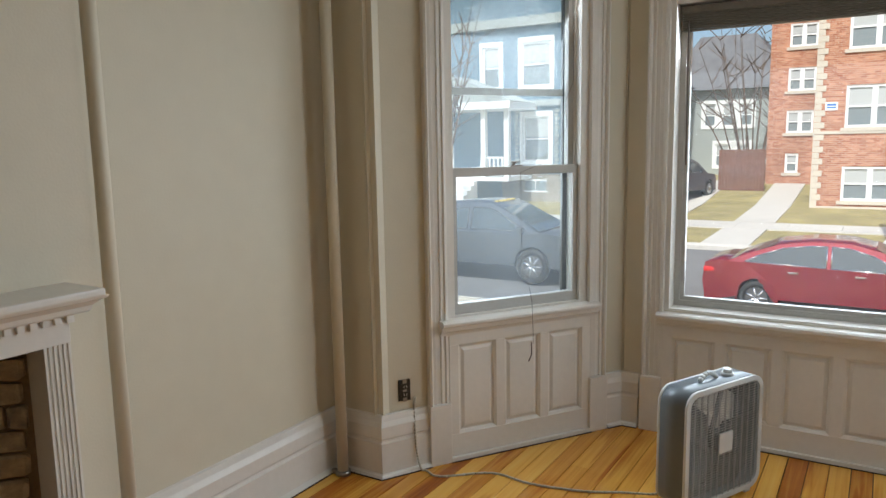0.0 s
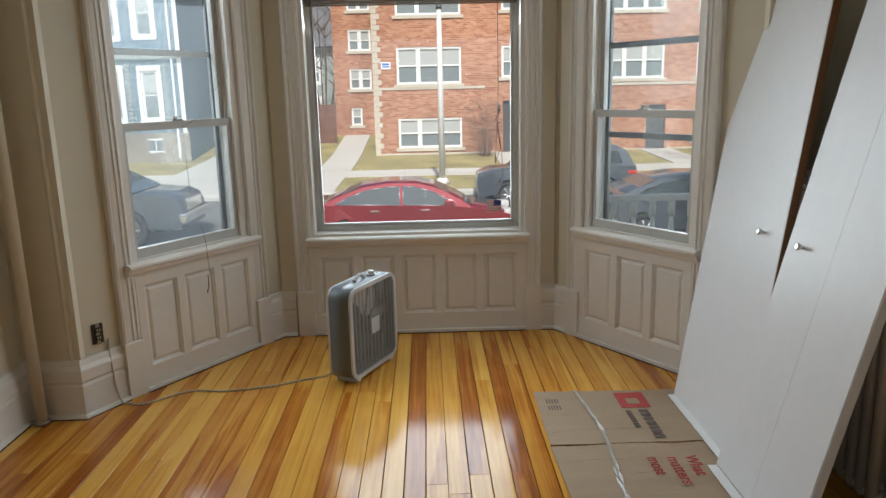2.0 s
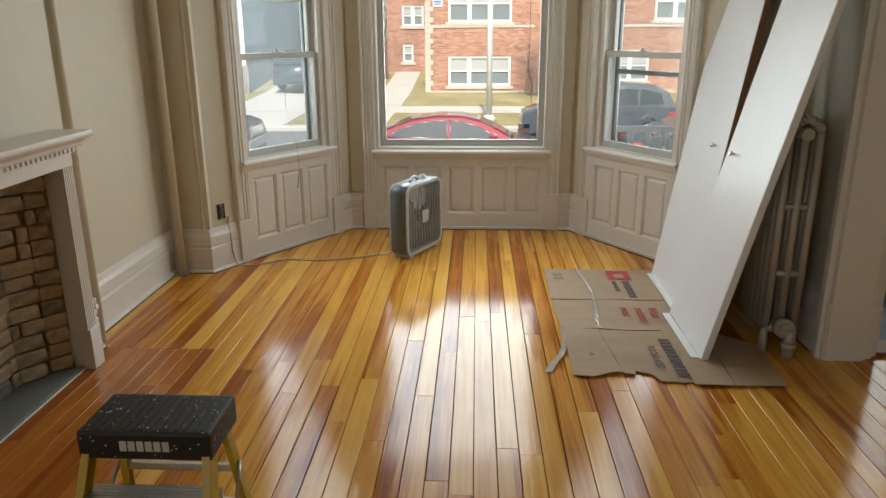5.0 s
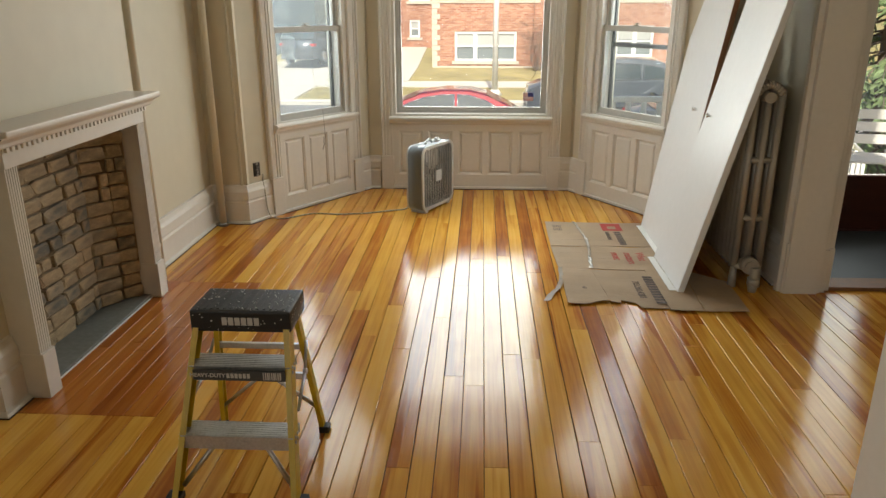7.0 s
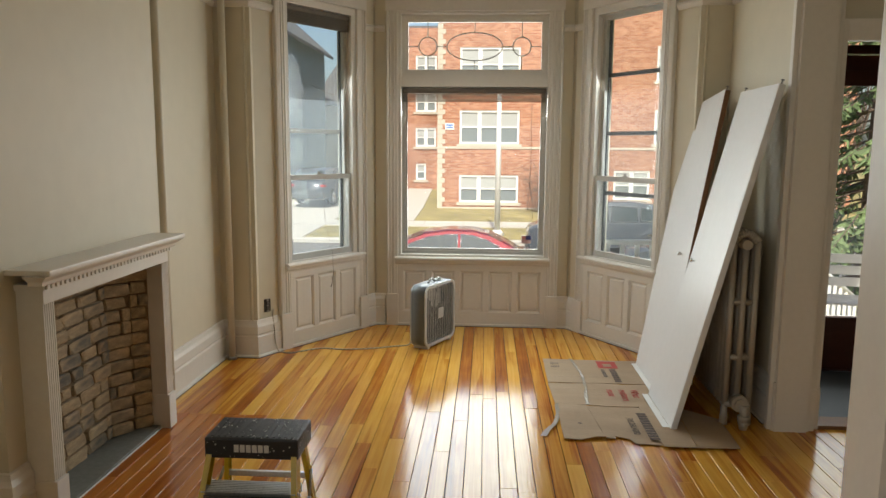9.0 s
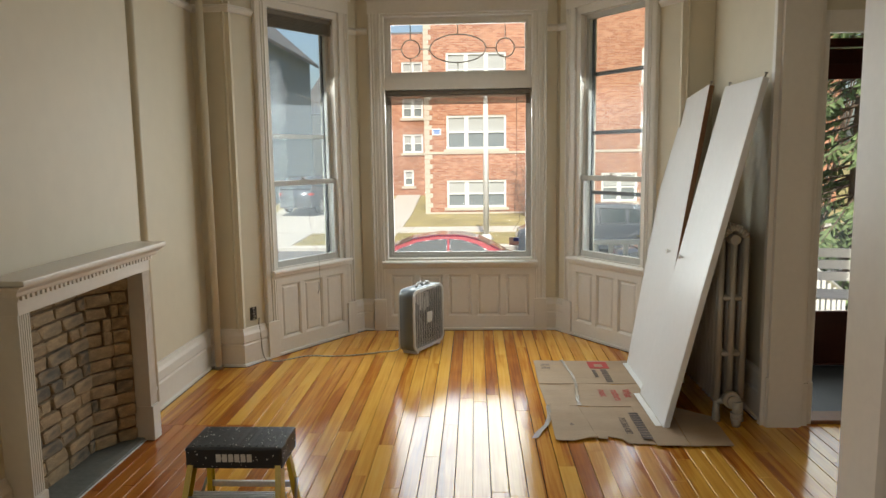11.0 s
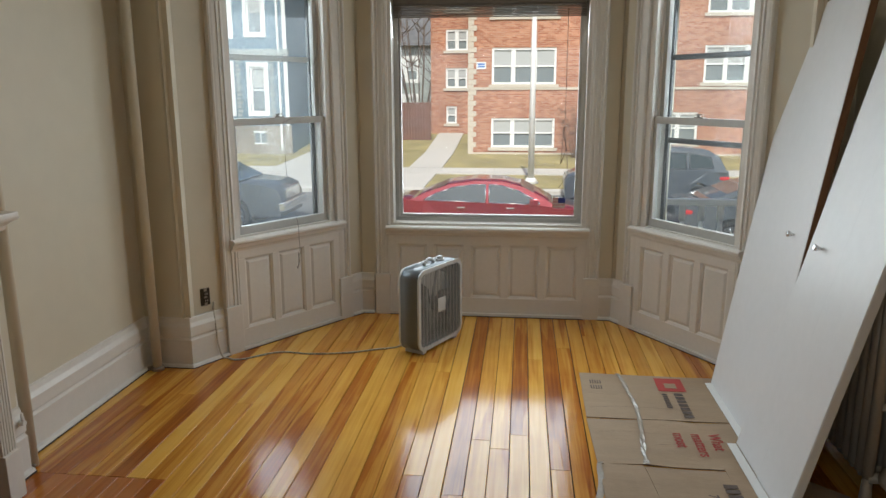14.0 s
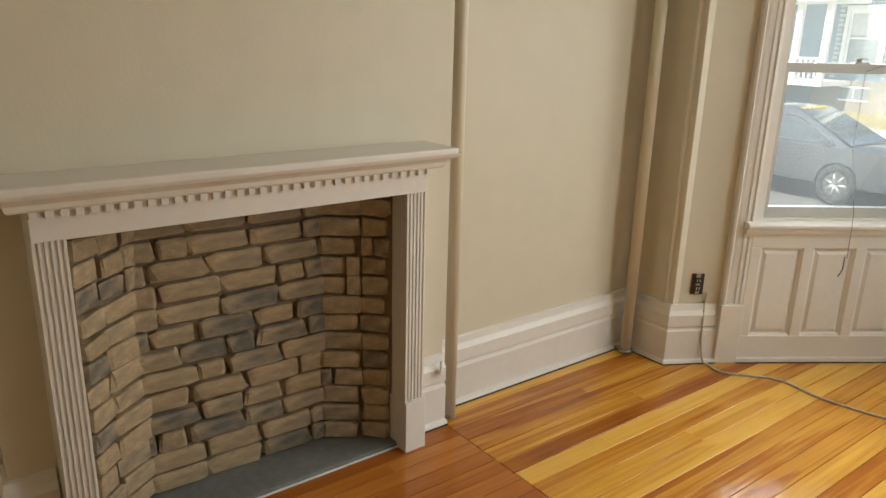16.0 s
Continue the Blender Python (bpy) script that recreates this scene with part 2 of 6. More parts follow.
M_OUTLET = material("black outlet body", (0.03, 0.025, 0.02), 0.45)
M_REDWOOD = material("dark red-brown varnished wood", (0.085, 0.020, 0.010), 0.35, vary=0.3, scale=6, stretch=(1, 1, 6))
M_VESTWALL = material("dark brown panelled wall", (0.06, 0.03, 0.02), 0.5, vary=0.2, scale=5)
M_MAT = material("dark grey rubber mat", (0.035, 0.037, 0.035), 0.55, vary=0.2, scale=30, bump=0.2, bump_scale=150)
M_ASPHALT = material("worn asphalt", (0.16, 0.155, 0.15), 0.9, vary=0.2, scale=1.0, bump=0.3)
M_CONCRETE = material("pale concrete", (0.52, 0.49, 0.44), 0.85, vary=0.12, scale=1.5, bump=0.2)
M_GRASS = material("dry winter grass", (0.30, 0.25, 0.10), 0.95, vary=0.5, scale=3.0, bump=0.6, bump_scale=60, stain=0.4)
M_RBRICK = material("red facade brick", (0.36, 0.135, 0.075), 0.85, vary=0.4, scale=2.0, bump=0.3, bump_scale=60, per_object=0.8, per_island=0.8)
M_RBRICKW = material("red brick wall ground", (0.28, 0.13, 0.085), 0.9, vary=0.3, scale=3.0, bump=0.3, bump_scale=60)
M_STONE = material("rough grey-tan base stone", (0.27, 0.235, 0.19), 0.9, vary=0.3, scale=2.5, bump=0.5, bump_scale=8)
M_LIME = material("pale limestone trim", (0.55, 0.49, 0.40), 0.8, vary=0.12, scale=3)
M_WHITEF = material("white window frame paint", (0.8, 0.8, 0.78), 0.5, vary=0.03)
M_PANE = material("dull window pane", (0.20, 0.23, 0.24), 0.08, spec=0.8)
M_SHADE = material("grey-white window shade", (0.42, 0.43, 0.42), 0.7, vary=0.05)
M_BLUEGREY = material("blue-grey clapboard", (0.10, 0.15, 0.19), 0.7, vary=0.12, scale=3)
M_LIGHTCLAP = material("pale grey siding", (0.30, 0.33, 0.33), 0.7, vary=0.1, scale=3)
M_ROOF = material("grey asphalt shingles", (0.15, 0.15, 0.155), 0.9, vary=0.3, scale=8)
M_FENCE = material("brown wood fence", (0.16, 0.075, 0.05), 0.8, vary=0.3, scale=6)
M_REDCAR = material("red car paint", (0.27, 0.014, 0.024), 0.22, 0.45, vary=0.05, coat=1.0)
M_DARKCAR = material("dark blue-grey car paint", (0.09, 0.105, 0.125), 0.3, 0.3, vary=0.1, coat=1.0)
M_GREYCAR = material("grey truck paint", (0.065, 0.075, 0.09), 0.3, 0.3, vary=0.1, coat=1.0)
M_CARGLASS = material("car glass", (0.05, 0.065, 0.07), 0.05, spec=0.9)
M_TYRE = material("tyre rubber", (0.025, 0.025, 0.025), 0.8)
M_CHROME = material("chrome", (0.75, 0.75, 0.75), 0.15, 0.95)
M_LAMPGLASS = material("headlamp lens", (0.6, 0.6, 0.6), 0.15)
M_REDLAMP = material("red tail lamp", (0.6, 0.02, 0.02), 0.2)
M_POLE = material("white painted pole", (0.72, 0.70, 0.66), 0.5, vary=0.06)
M_BARK = material("grey-brown bark", (0.14, 0.10, 0.075), 0.9, vary=0.3, scale=10, bump=0.5)
M_FIR = material("fir needles", (0.14, 0.20, 0.08), 0.7, vary=0.5, scale=4, per_island=1.0)
M_BLUE = material("blue sign paint", (0.06, 0.18, 0.5), 0.5)
M_FLAGBLUE = material("flag blue", (0.03, 0.04, 0.2), 0.5)

# ---- building helpers ----


def box(bm, x0, x1, y0, y1, z0, z1, m=None, bevel=0.0):
    vs = [Vector((x, y, z)) for x in (x0, x1) for y in (y0, y1) for z in (z0, z1)]
    if m is not None:
        vs = [m @ v for v in vs]
    v = [bm.verts.new(c) for c in vs]
    fs = [bm.faces.new([v[i] for i in f]) for f in ((0, 1, 3, 2), (4, 6, 7, 5), (0, 4, 5, 1), (2, 3, 7, 6), (0, 2, 6, 4), (1, 5, 7, 3))]
    if bevel:
        edges = list({e for f in fs for e in f.edges})
        bmesh.ops.bevel(bm, geom=edges, offset=bevel, segments=2, affect="EDGES", profile=0.6)
    return bm


def cyl(bm, a, b, r, r2=None, n=12, caps=True):
    """A round bar from a to b."""
    a, b = Vector(a), Vector(b)
    d = (b - a).normalized()
    u = d.orthogonal().normalized()
    w = d.cross(u)
    r2 = r if r2 is None else r2
    rings = [[bm.verts.new(p + (u * math.cos(k * 2 * math.pi / n) + w * math.sin(k * 2 * math.pi / n)) * q) for k in range(n)] for p, q in ((a, r), (b, r2))]
    for k in range(n):
        f = bm.faces.new((rings[0][k], rings[0][(k + 1) % n], rings[1][(k + 1) % n], rings[1][k]))
        f.smooth = True
    if caps:
        bm.faces.new(rings[0][::-1])
        bm.faces.new(rings[1])
    return bm


def tube(bm, pts, r, n=8):
    for p, q in zip(pts, pts[1:]):
        cyl(bm, p, q, r, n=n)
    return bm


def prism(bm, outline, depth, m=None):
    """A flat outline in x and z, given depth along y."""
    m = m or Matrix()
    a = [bm.verts.new(m @ Vector((x, 0, z))) for x, z in outline]
    b = [bm.verts.new(m @ Vector((x, depth, z))) for x, z in outline]
    n = len(outline)
    bm.faces.new(a)
    bm.faces.new(b[::-1])
    for k in range(n):
        bm.faces.new((a[k], b[k], b[(k + 1) % n], a[(k + 1) % n]))
    return bm


def sweep(bm, profile, path, closed=False):
    """A moulding: profile points (out, up) carried along a plan line (x, y, z), out to the right of the way, corners mitred."""
    pts = [Vector(p) for p in path]
    rows = []
    for i, p in enumerate(pts):
        before = (p - pts[i - 1]).normalized() if i else None
        after = (pts[i + 1] - p).normalized() if i + 1 < len(pts) else None
        before, after = before or after, after or before
        n1, n2 = Vector((before.y, -before.x, 0)), Vector((after.y, -after.x, 0))
        mid = (n1 + n2).normalized()
        mid /= max(0.3, mid.dot(n1))
        rows.append([bm.verts.new(p + mid * o + Vector((0, 0, u))) for o, u in profile])
    n = len(profile)
    for r, s in zip(rows, rows[1:]):
        for k in range(n):
            bm.faces.new((r[k], s[k], s[(k + 1) % n], r[(k + 1) % n]))
    bm.faces.new(rows[0][::-1])
    bm.faces.new(rows[-1])
    return bm


def part(name, bm, mat, parent=None, label="", kind="", place=None, group="", category=""):
    if isinstance(bm, bpy.types.Mesh):
        me = bm
    else:
        bmesh.ops.recalc_face_normals(bm, faces=bm.faces)
        me = bpy.data.meshes.new(name)
        bm.to_mesh(me)
        bm.free()
    if mat is not None and not me.materials:
        me.materials.append(mat)
    ob = new(name, me)
    if parent is not None:
        ob.parent = parent
    if place is not None:
        ob.matrix_basis = place
    return tagged(ob, label, category, group, kind)


def thing(name, place, label, category, group=""):
    ob = new(name)
    ob.matrix_basis = place
    ob.empty_display_size = 0.1
    return tagged(ob, label, category, group)


def boxes(name, rows, mat, parent=None, label="", kind="", place=None, bevel=0.0, **more):
    bm = bmesh.new()
    for r in rows:
        box(bm, *r, bevel=bevel)
    return part(name, bm, mat, parent, label, kind, place, **more)


def wall(name, place, length, z0, z1, w0, w1, holes, mat, label):
    """A wall in its own frame: u along, w outward. holes: (u0, u1, za, zb)."""
    us = sorted({0, length, *[h[0] for h in holes], *[h[1] for h in holes]})
    zs = sorted({z0, z1, *[h[2] for h in holes], *[h[3] for h in holes]})
    bm = bmesh.new()
    for a, b in zip(us, us[1:]):
        run = None
        for c, d in zip(zs, zs[1:]):
            solid = not any(h[0] <= a and b <= h[1] and h[2] <= c and d <= h[3] for h in holes)
            if solid:
                run = (run[0], d) if run else (c, d)
            if run and (not solid or d == zs[-1]):
                box(bm, a, b, w0, w1, run[0], run[1])
                run = None
    bmesh.ops.remove_doubles(bm, verts=bm.verts, dist=0.0005)
    inner = [f for f in bm.faces if False]
    return part(name, bm, mat, None, label, "structure", place)


def frame_of(a, b):
    """The frame of a wall from a to b: u along it, w to the left of the way."""
    return Matrix.Translation((a[0], a[1], 0)) @ Matrix.Rotation(math.atan2(b[1] - a[1], b[0] - a[0]), 4, "Z")


# ---- room shell ----

CEILING = 3.15
L0, L1, R1, R0 = (-1.945, 2.83), (-1.160, 4.01), (0.630, 4.01), (1.415, 2.83)
FACE = math.dist(L0, L1)
WALL_W, ROOM_R = -2.215, 1.63
BREAST = -2.115

boxes("ground_slab", [(-2.6, 3.6, -7.2, 4.4, -0.25, -0.022)], M_SUB, kind="structure", label="dark subfloor under the boards")
boxes("ceiling", [(-3.0, 3.8, -7.4, 4.9, CEILING, CEILING + 0.2)], M_CEIL, kind="structure", label="plain white plaster ceiling")
# the second hole is an unseen opening, added for the back-room fill
wall("wall_west", frame_of((WALL_W, -7.0), (WALL_W, 2.86)), 9.86, -0.02, CEILING, 0.0, 0.3, [(7.305, 8.355, -0.02, 1.0), (1.6, 4.0, 0.85, 2.55)], M_WALL, "cream painted wall beside the fireplace")
wall("wall_bay_return_west", frame_of((WALL_W, 2.86), (-1.93, 2.86)), WALL_W * -1 - 1.93, -0.02, CEILING, 0.0, 0.3, [], M_WALL, "narrow cream wall beside the bay")
wall("wall_bay_west", frame_of(L0, L1), FACE + 0.02, -0.02, CEILING, 0.03, 0.26, [(0.376, 1.201, 0.70, 2.86)], M_WALL, "cream wall of the bay with a sash window")
wall("wall_bay_north", frame_of(L1, R1), 1.79, -0.02, CEILING, 0.03, 0.26, [(0.21, 1.592, 0.66, 2.88)], M_WALL, "cream wall of the bay with a picture window")
wall("wall_bay_east", frame_of(R1, R0), FACE, -0.02, CEILING, 0.03, 0.26, [(FACE - 1.201, FACE - 0.376, 0.70, 2.86)], M_WALL, "cream wall of the bay with a sash window")
wall("wall_bay_return_east", frame_of((1.40, 2.86), (ROOM_R, 2.86)), ROOM_R - 1.40, -0.02, CEILING, 0.0, 0.3, [], M_WALL, "narrow cream wall beside the bay")
boxes("wall_east", [(ROOM_R, ROOM_R + 0.2, 1.655, 3.1, -0.02, CEILING)], M_WALL, kind="structure", label="cream wall behind the radiator")
boxes("wall_hall_north", [(ROOM_R + 0.2, 1.89, 1.70, 1.88, -0.02, CEILING), (2.80, 3.4, 1.70, 1.88, -0.02, CEILING), (1.89, 2.80, 1.70, 1.88, 2.36, CEILING)], M_WALL, kind="structure", label="cream hall wall round the entry opening")
boxes("wall_hall_east", [(3.4, 3.6, -7.0, 1.88, -0.02, CEILING)], M_WALL, kind="structure", label="plain cream hall wall")
boxes("wall_between_rooms", [(WALL_W - 0.3, -1.597, -0.86, -0.72, -0.02, CEILING), (0.885, 3.4, -0.86, -0.72, -0.02, CEILING), (-1.597, 0.885, -0.86, -0.72, 2.4, CEILING)], M_WALL, kind="structure", label="cream wall with a wide cased opening")
wall("wall_south", frame_of((3.6, -7.0), (WALL_W, -7.0)), 3.6 - WALL_W, -0.02, CEILING, 0.0, 0.3, [], M_WALL, "plain cream wall of the back room")
for spans in ((0.10, 0.29, -0.02, CEILING), (1.37, 1.61, -0.02, CEILING), (0.29, 1.37, 0.998, CEILING)):
    boxes("wall_chimney_breast", [(WALL_W, BREAST) + spans], M_WALL, kind="structure", label="cream chimney breast over the mantel")
boxes("wall_bay_corner", [(-1.30, -1.165, 4.045, 4.25, -0.02, CEILING), (0.635, 0.77, 4.045, 4.25, -0.02, CEILING)], M_WALL, kind="structure", label="cream wall of the bay corner")

# ---- trim ----
BASE = [(0, 0), (0.032, 0), (0.032, 0.165), (0.024, 0.172), (0.022, 0.180), (0.030, 0.190), (0.030, 0.245), (0.018, 0.268), (0.012, 0.294), (0, 0.298)]
SHOE = [(0.0, 0.003), (0.020, 0.003), (0.014, 0.016), (0.0, 0.021)]
RAIL = [(0, 0), (0.012, 0.005), (0.030, 0.03), (0.026, 0.045), (0.012, 0.055), (0, 0.06)]


def baseboard(name, path):
    ob = part(name, sweep(bmesh.new(), BASE, path), M_TRIM, None, "tall moulded off-white baseboard along the wall", "structure")
    d = []
    for i, p in enumerate(path):
        d.append(p)
    part("shoe_moulding", sweep(bmesh.new(), [(0.032 + o, u) for o, u in SHOE], d), M_TRIM, ob)
    # thin dark strip on the boards in front of the shoe
    part("floor_gap", sweep(bmesh.new(), [(0.040, 0.0), (0.0565, 0.0), (0.0555, 0.0045), (0.040, 0.0045)], d), M_SUB, ob, "thin dark strip along the foot of the shoe moulding")
    return ob


off = 0.03
ul = Vector((L1[0] - L0[0], L1[1] - L0[1], 0)).normalized()
out_l = Vector((-ul.y, ul.x, 0)) * off
lw = Vector((*L0, 0))


def on_left(u):
    return tuple(lw + ul * u + out_l)


def mirrored(p):
    return (-0.53 - p[0], p[1], 0)


corner_left = (L0[0] - 0.0 + out_l.x * 0 + 0.0, 2.86, 0)
corner_l = (-1.940, 2.86, 0)
inner_l = (-1.176, 4.04, 0)
baseboard("baseboard_west", [(WALL_W, 1.64, 0), (WALL_W, 2.86, 0), corner_l, on_left(0.262)])
baseboard("baseboard_west_south", [(WALL_W, -0.72, 0), (WALL_W, 0.10, 0), (BREAST, 0.10, 0), (BREAST, 0.218, 0)])
baseboard("baseboard_chimney_north", [(BREAST, 1.445, 0), (BREAST, 1.61, 0)])
baseboard("baseboard_bay_corner_west", [on_left(1.315), inner_l, (-1.16 + 0.09, 4.04, 0)])
baseboard("baseboard_bay_corner_east", [(0.54, 4.04, 0), mirrored(inner_l), mirrored(on_left(1.315))])
baseboard("baseboard_east", [mirrored(on_left(0.262)), mirrored(corner_l), (ROOM_R, 2.86, 0), (ROOM_R, 1.70, 0)])
baseboard("baseboard_back_west", [(WALL_W, -7.0, 0), (WALL_W, -0.90, 0)])
for name, path in (("trim_picture_rail_west", [(WALL_W, -0.72, 2.70), (WALL_W, 0.10, 2.70)]),
                   ("trim_picture_rail_chimney", [(WALL_W, 0.10, 2.70), (BREAST, 0.10, 2.70), (BREAST, 1.61, 2.70), (WALL_W, 1.61, 2.70), (WALL_W, 2.86, 2.70), (corner_l[0], 2.86, 2.70), on_left(0.262)[:2] + (2.70,)]),
                   ("trim_picture_rail_bay_west", [on_left(1.315)[:2] + (2.70,), (inner_l[0], 4.04, 2.70), (-1.07, 4.04, 2.70)]),
                   ("trim_picture_rail_bay_east", [(0.54, 4.04, 2.70), mirrored(inner_l)[:2] + (2.70,), mirrored(on_left(1.315))[:2] + (2.70,)]),
                   ("trim_picture_rail_east", [mirrored(on_left(0.262))[:2] + (2.70,), mirrored(corner_l)[:2] + (2.70,), (ROOM_R, 2.86, 2.70), (ROOM_R, 1.70, 2.70)])):
    part(name, sweep(bmesh.new(), RAIL, path), M_TRIM, None, "thin off-white picture rail high on the wall", "structure")


def casing_outline(w):
    """Plan section of a moulded casing, u then depth into the room."""
    return [(0, 0), (0, 0.034), (w * 0.10, 0.040), (w * 0.17, 0.034), (w * 0.20, 0.022), (w * 0.36, 0.026), (w * 0.40, 0.018), (w * 0.60, 0.018), (w * 0.64, 0.026), (w * 0.80, 0.022), (w * 0.86, 0.030), (w, 0.026), (w, 0)]


def casing(name, place, u0, w, z0, z1, w_wall, parent=None, flip=False):
    bm = bmesh.new()
    pts = casing_outline(w)
    if flip:
        pts = [(w - a, b) for a, b in pts][::-1]
    lo = [bm.verts.new((u0 + a, w_wall - b, z0)) for a, b in pts]
    hi = [bm.verts.new((u0 + a, w_wall - b, z1)) for a, b in pts]
    for k in range(len(pts)):
        j = (k + 1) % len(pts)
        bm.faces.new((lo[k], lo[j], hi[j], hi[k]))
    bm.faces.new(lo[::-1])
    bm.faces.new(hi)
    ob = part(name, bm, M_TRIM, parent, "moulded off-white window casing", "structure" if parent is None else "", place)
    return ob


def head(name, place, u0, u1, z, w_wall):
    bm = bmesh.new()
    box(bm, u0 - 0.005, u1 + 0.005, w_wall - 0.034, w_wall, z, z + 0.11)
    box(bm, u0 - 0.02, u1 + 0.02, w_wall - 0.055, w_wall, z + 0.11, z + 0.135)
    return part(name, bm, M_TRIM, None, "flat off-white window head casing", "structure", place)


def panelling(place, u0, u1, z1, count):
    """Raised panels between stiles and rails under a window."""
    ob = thing("window_panelling", place, "off-white raised-panel wainscot under the bay window", "wainscot", "panelling under the bay windows")
    width, stile = u1 - u0, 0.05
    zb, zt = 0.135, z1 - 0.075
    ws = (width - stile * (count + 1)) / count
    boxes("backing", [(u0, u1, 0.022, 0.10, 0.0, z1)], M_TRIM, ob)
    boxes("rail", [(u0, u1, 0.0, 0.022, 0.022, zb)], M_TRIM, ob, bevel=0.002)
    boxes("rail", [(u0, u1, 0.0, 0.022, zt, z1 - 0.02)], M_TRIM, ob, bevel=0.002)
    for k in range(count + 1):
        u = u0 + k * (ws + stile)
        boxes("stile", [(u, u + stile, 0.0005, 0.022, zb, zt)], M_TRIM, ob, bevel=0.002)
    for k in range(count):
        a = u0 + stile + k * (ws + stile)
        b = a + ws
        bm = bmesh.new()
        rings = []
        for inset, depth in ((0.0, 0.004), (0.010, 0.010), (0.014, 0.018), (0.020, 0.018), (0.034, 0.009)):
            rings.append([bm.verts.new(v) for v in ((a + inset, depth, zb + inset), (b - inset, depth, zb + inset), (b - inset, depth, zt - inset), (a + inset, depth, zt - inset))])
        for r, s in zip(rings, rings[1:]):
            for i in range(4):
                bm.faces.new((r[i], r[(i + 1) % 4], s[(i + 1) % 4], s[i]))
        bm.faces.new(rings[-1])
        part("raised_panel", bm, M_TRIM, ob)
    boxes("shoe_moulding", [(u0 - 0.004, u1 + 0.004, -0.020, 0.0, 0.0, 0.024)], M_TRIM, ob, bevel=0.004)
    # the same thin dark strip along the panelling's foot
    boxes("floor_gap", [(u0 - 0.004, u1 + 0.004, -0.0255, -0.019, 0.0, 0.0045)], M_SUB, ob, "thin dark strip along the foot of the shoe moulding")
    return ob


def sill(place, u0, u1, z):
    bm = bmesh.new()
    prof = [(0.10, z), (-0.030, z), (-0.042, z - 0.008), (-0.042, z - 0.022), (-0.026, z - 0.030), (-0.020, z - 0.052), (-0.006, z - 0.060), (0.0, z - 0.075), (0.10, z - 0.075)]
    a = [bm.verts.new((u0, w, zz)) for w, zz in prof]
    b = [bm.verts.new((u1, w, zz)) for w, zz in prof]
    for k in range(len(prof)):
        j = (k + 1) % len(prof)
        bm.faces.new((a[k], b[k], b[j], a[j]))
    bm.faces.new(a[::-1])
    bm.faces.new(b)
    return bm


def rect_frame(bm, u0, u1, z0, z1, bar, w0, w1, bottom=None):
    bottom = bottom or bar
    box(bm, u0, u0 + bar, w0, w1, z0, z1)
    box(bm, u1 - bar, u1, w0, w1, z0, z1)
    box(bm, u0 + bar, u1 - bar, w0, w1, z0, z0 + bottom)
    box(bm, u0 + bar, u1 - bar, w0, w1, z1 - bar, z1)
    return bm


def sash_window(name, place, u0, u1, rail_z, storm_rails, wide_side):
    """A double-hung window with a storm window outside. wide_side: which jamb shows its sash-cord channel."""
    ob = tagged(new(name), "tall double-hung sash window with grey frames and a storm window", "", "", "structure")
    ob.matrix_basis = place
    z0, z1 = 0.72, 2.84
    part("window_sill", sill(None, u0 - 0.045, u1 + 0.045, 0.712), M_TRIM, ob, "off-white moulded window stool")
    jl, jr = u0 + 0.035, u1 - 0.035
    boxes("window_frame", [(u0, jl, 0.03, 0.20, 0.70, 2.86), (jr, u1, 0.03, 0.20, 0.70, 2.86), (jl, jr, 0.03, 0.20, 2.80, 2.86), (jl, jr, 0.03, 0.22, 0.70, 0.722)], M_TRIM, ob)
    boxes("stop_bead", [(jl, jl + 0.014, 0.03, 0.052, 0.722, 2.80), (jr - 0.014, jr, 0.03, 0.052, 0.722, 2.80), (jl, jl + 0.012, 0.092, 0.10, 0.722, 2.80), (jr - 0.012, jr, 0.092, 0.10, 0.722, 2.80)], M_TRIM, ob)
    lower = part("lower_sash", rect_frame(bmesh.new(), jl, jr, 0.722, rail_z + 0.022, 0.042, 0.054, 0.090, 0.05), M_SASH, ob, "grey-white lower sash")
    upper = part("upper_sash", rect_frame(bmesh.new(), jl, jr, rail_z - 0.022, 2.80, 0.042, 0.102, 0.138), M_SASH, ob, "grey-white upper sash")
    boxes("pane", [(jl + 0.04, jr - 0.04, 0.070, 0.073, 0.77, rail_z - 0.018)], M_GLASS, lower).visible_shadow = False
    boxes("pane", [(jl + 0.04, jr - 0.04, 0.118, 0.121, rail_z + 0.018, 2.76)], M_GLASS, upper).visible_shadow = False
    mid = (jl + jr) / 2
    bm = bmesh.new()
    box(bm, mid - 0.035, mid + 0.035, 0.058, 0.085, rail_z + 0.022, rail_z + 0.030)
    cyl(bm, (mid - 0.01, 0.07, rail_z + 0.03), (mid - 0.01, 0.07, rail_z + 0.044), 0.012)
    box(bm, mid - 0.03, mid + 0.028, 0.062, 0.072, rail_z + 0.040, rail_z + 0.047)
    part("sash_lock", bm, M_METAL, lower, "tarnished sash lock")
    storm = part("storm_window", rect_frame(bmesh.new(), jl + 0.004, jr - 0.004, 0.722, 2.80, 0.028, 0.165, 0.185), M_STORM, ob, "dark metal storm frame")
    for z in storm_rails:
        boxes("storm_rail", [(jl + 0.03, jr - 0.03, 0.168, 0.182, z - 0.017, z + 0.017)], M_STORM if wide_side > 0 else M_SASH, storm)
    boxes("pane", [(jl + 0.03, jr - 0.03, 0.174, 0.176, 0.75, 2.78)], M_HAZEGLASS if wide_side < 0 else M_GLASS, storm).visible_shadow = False
    return ob


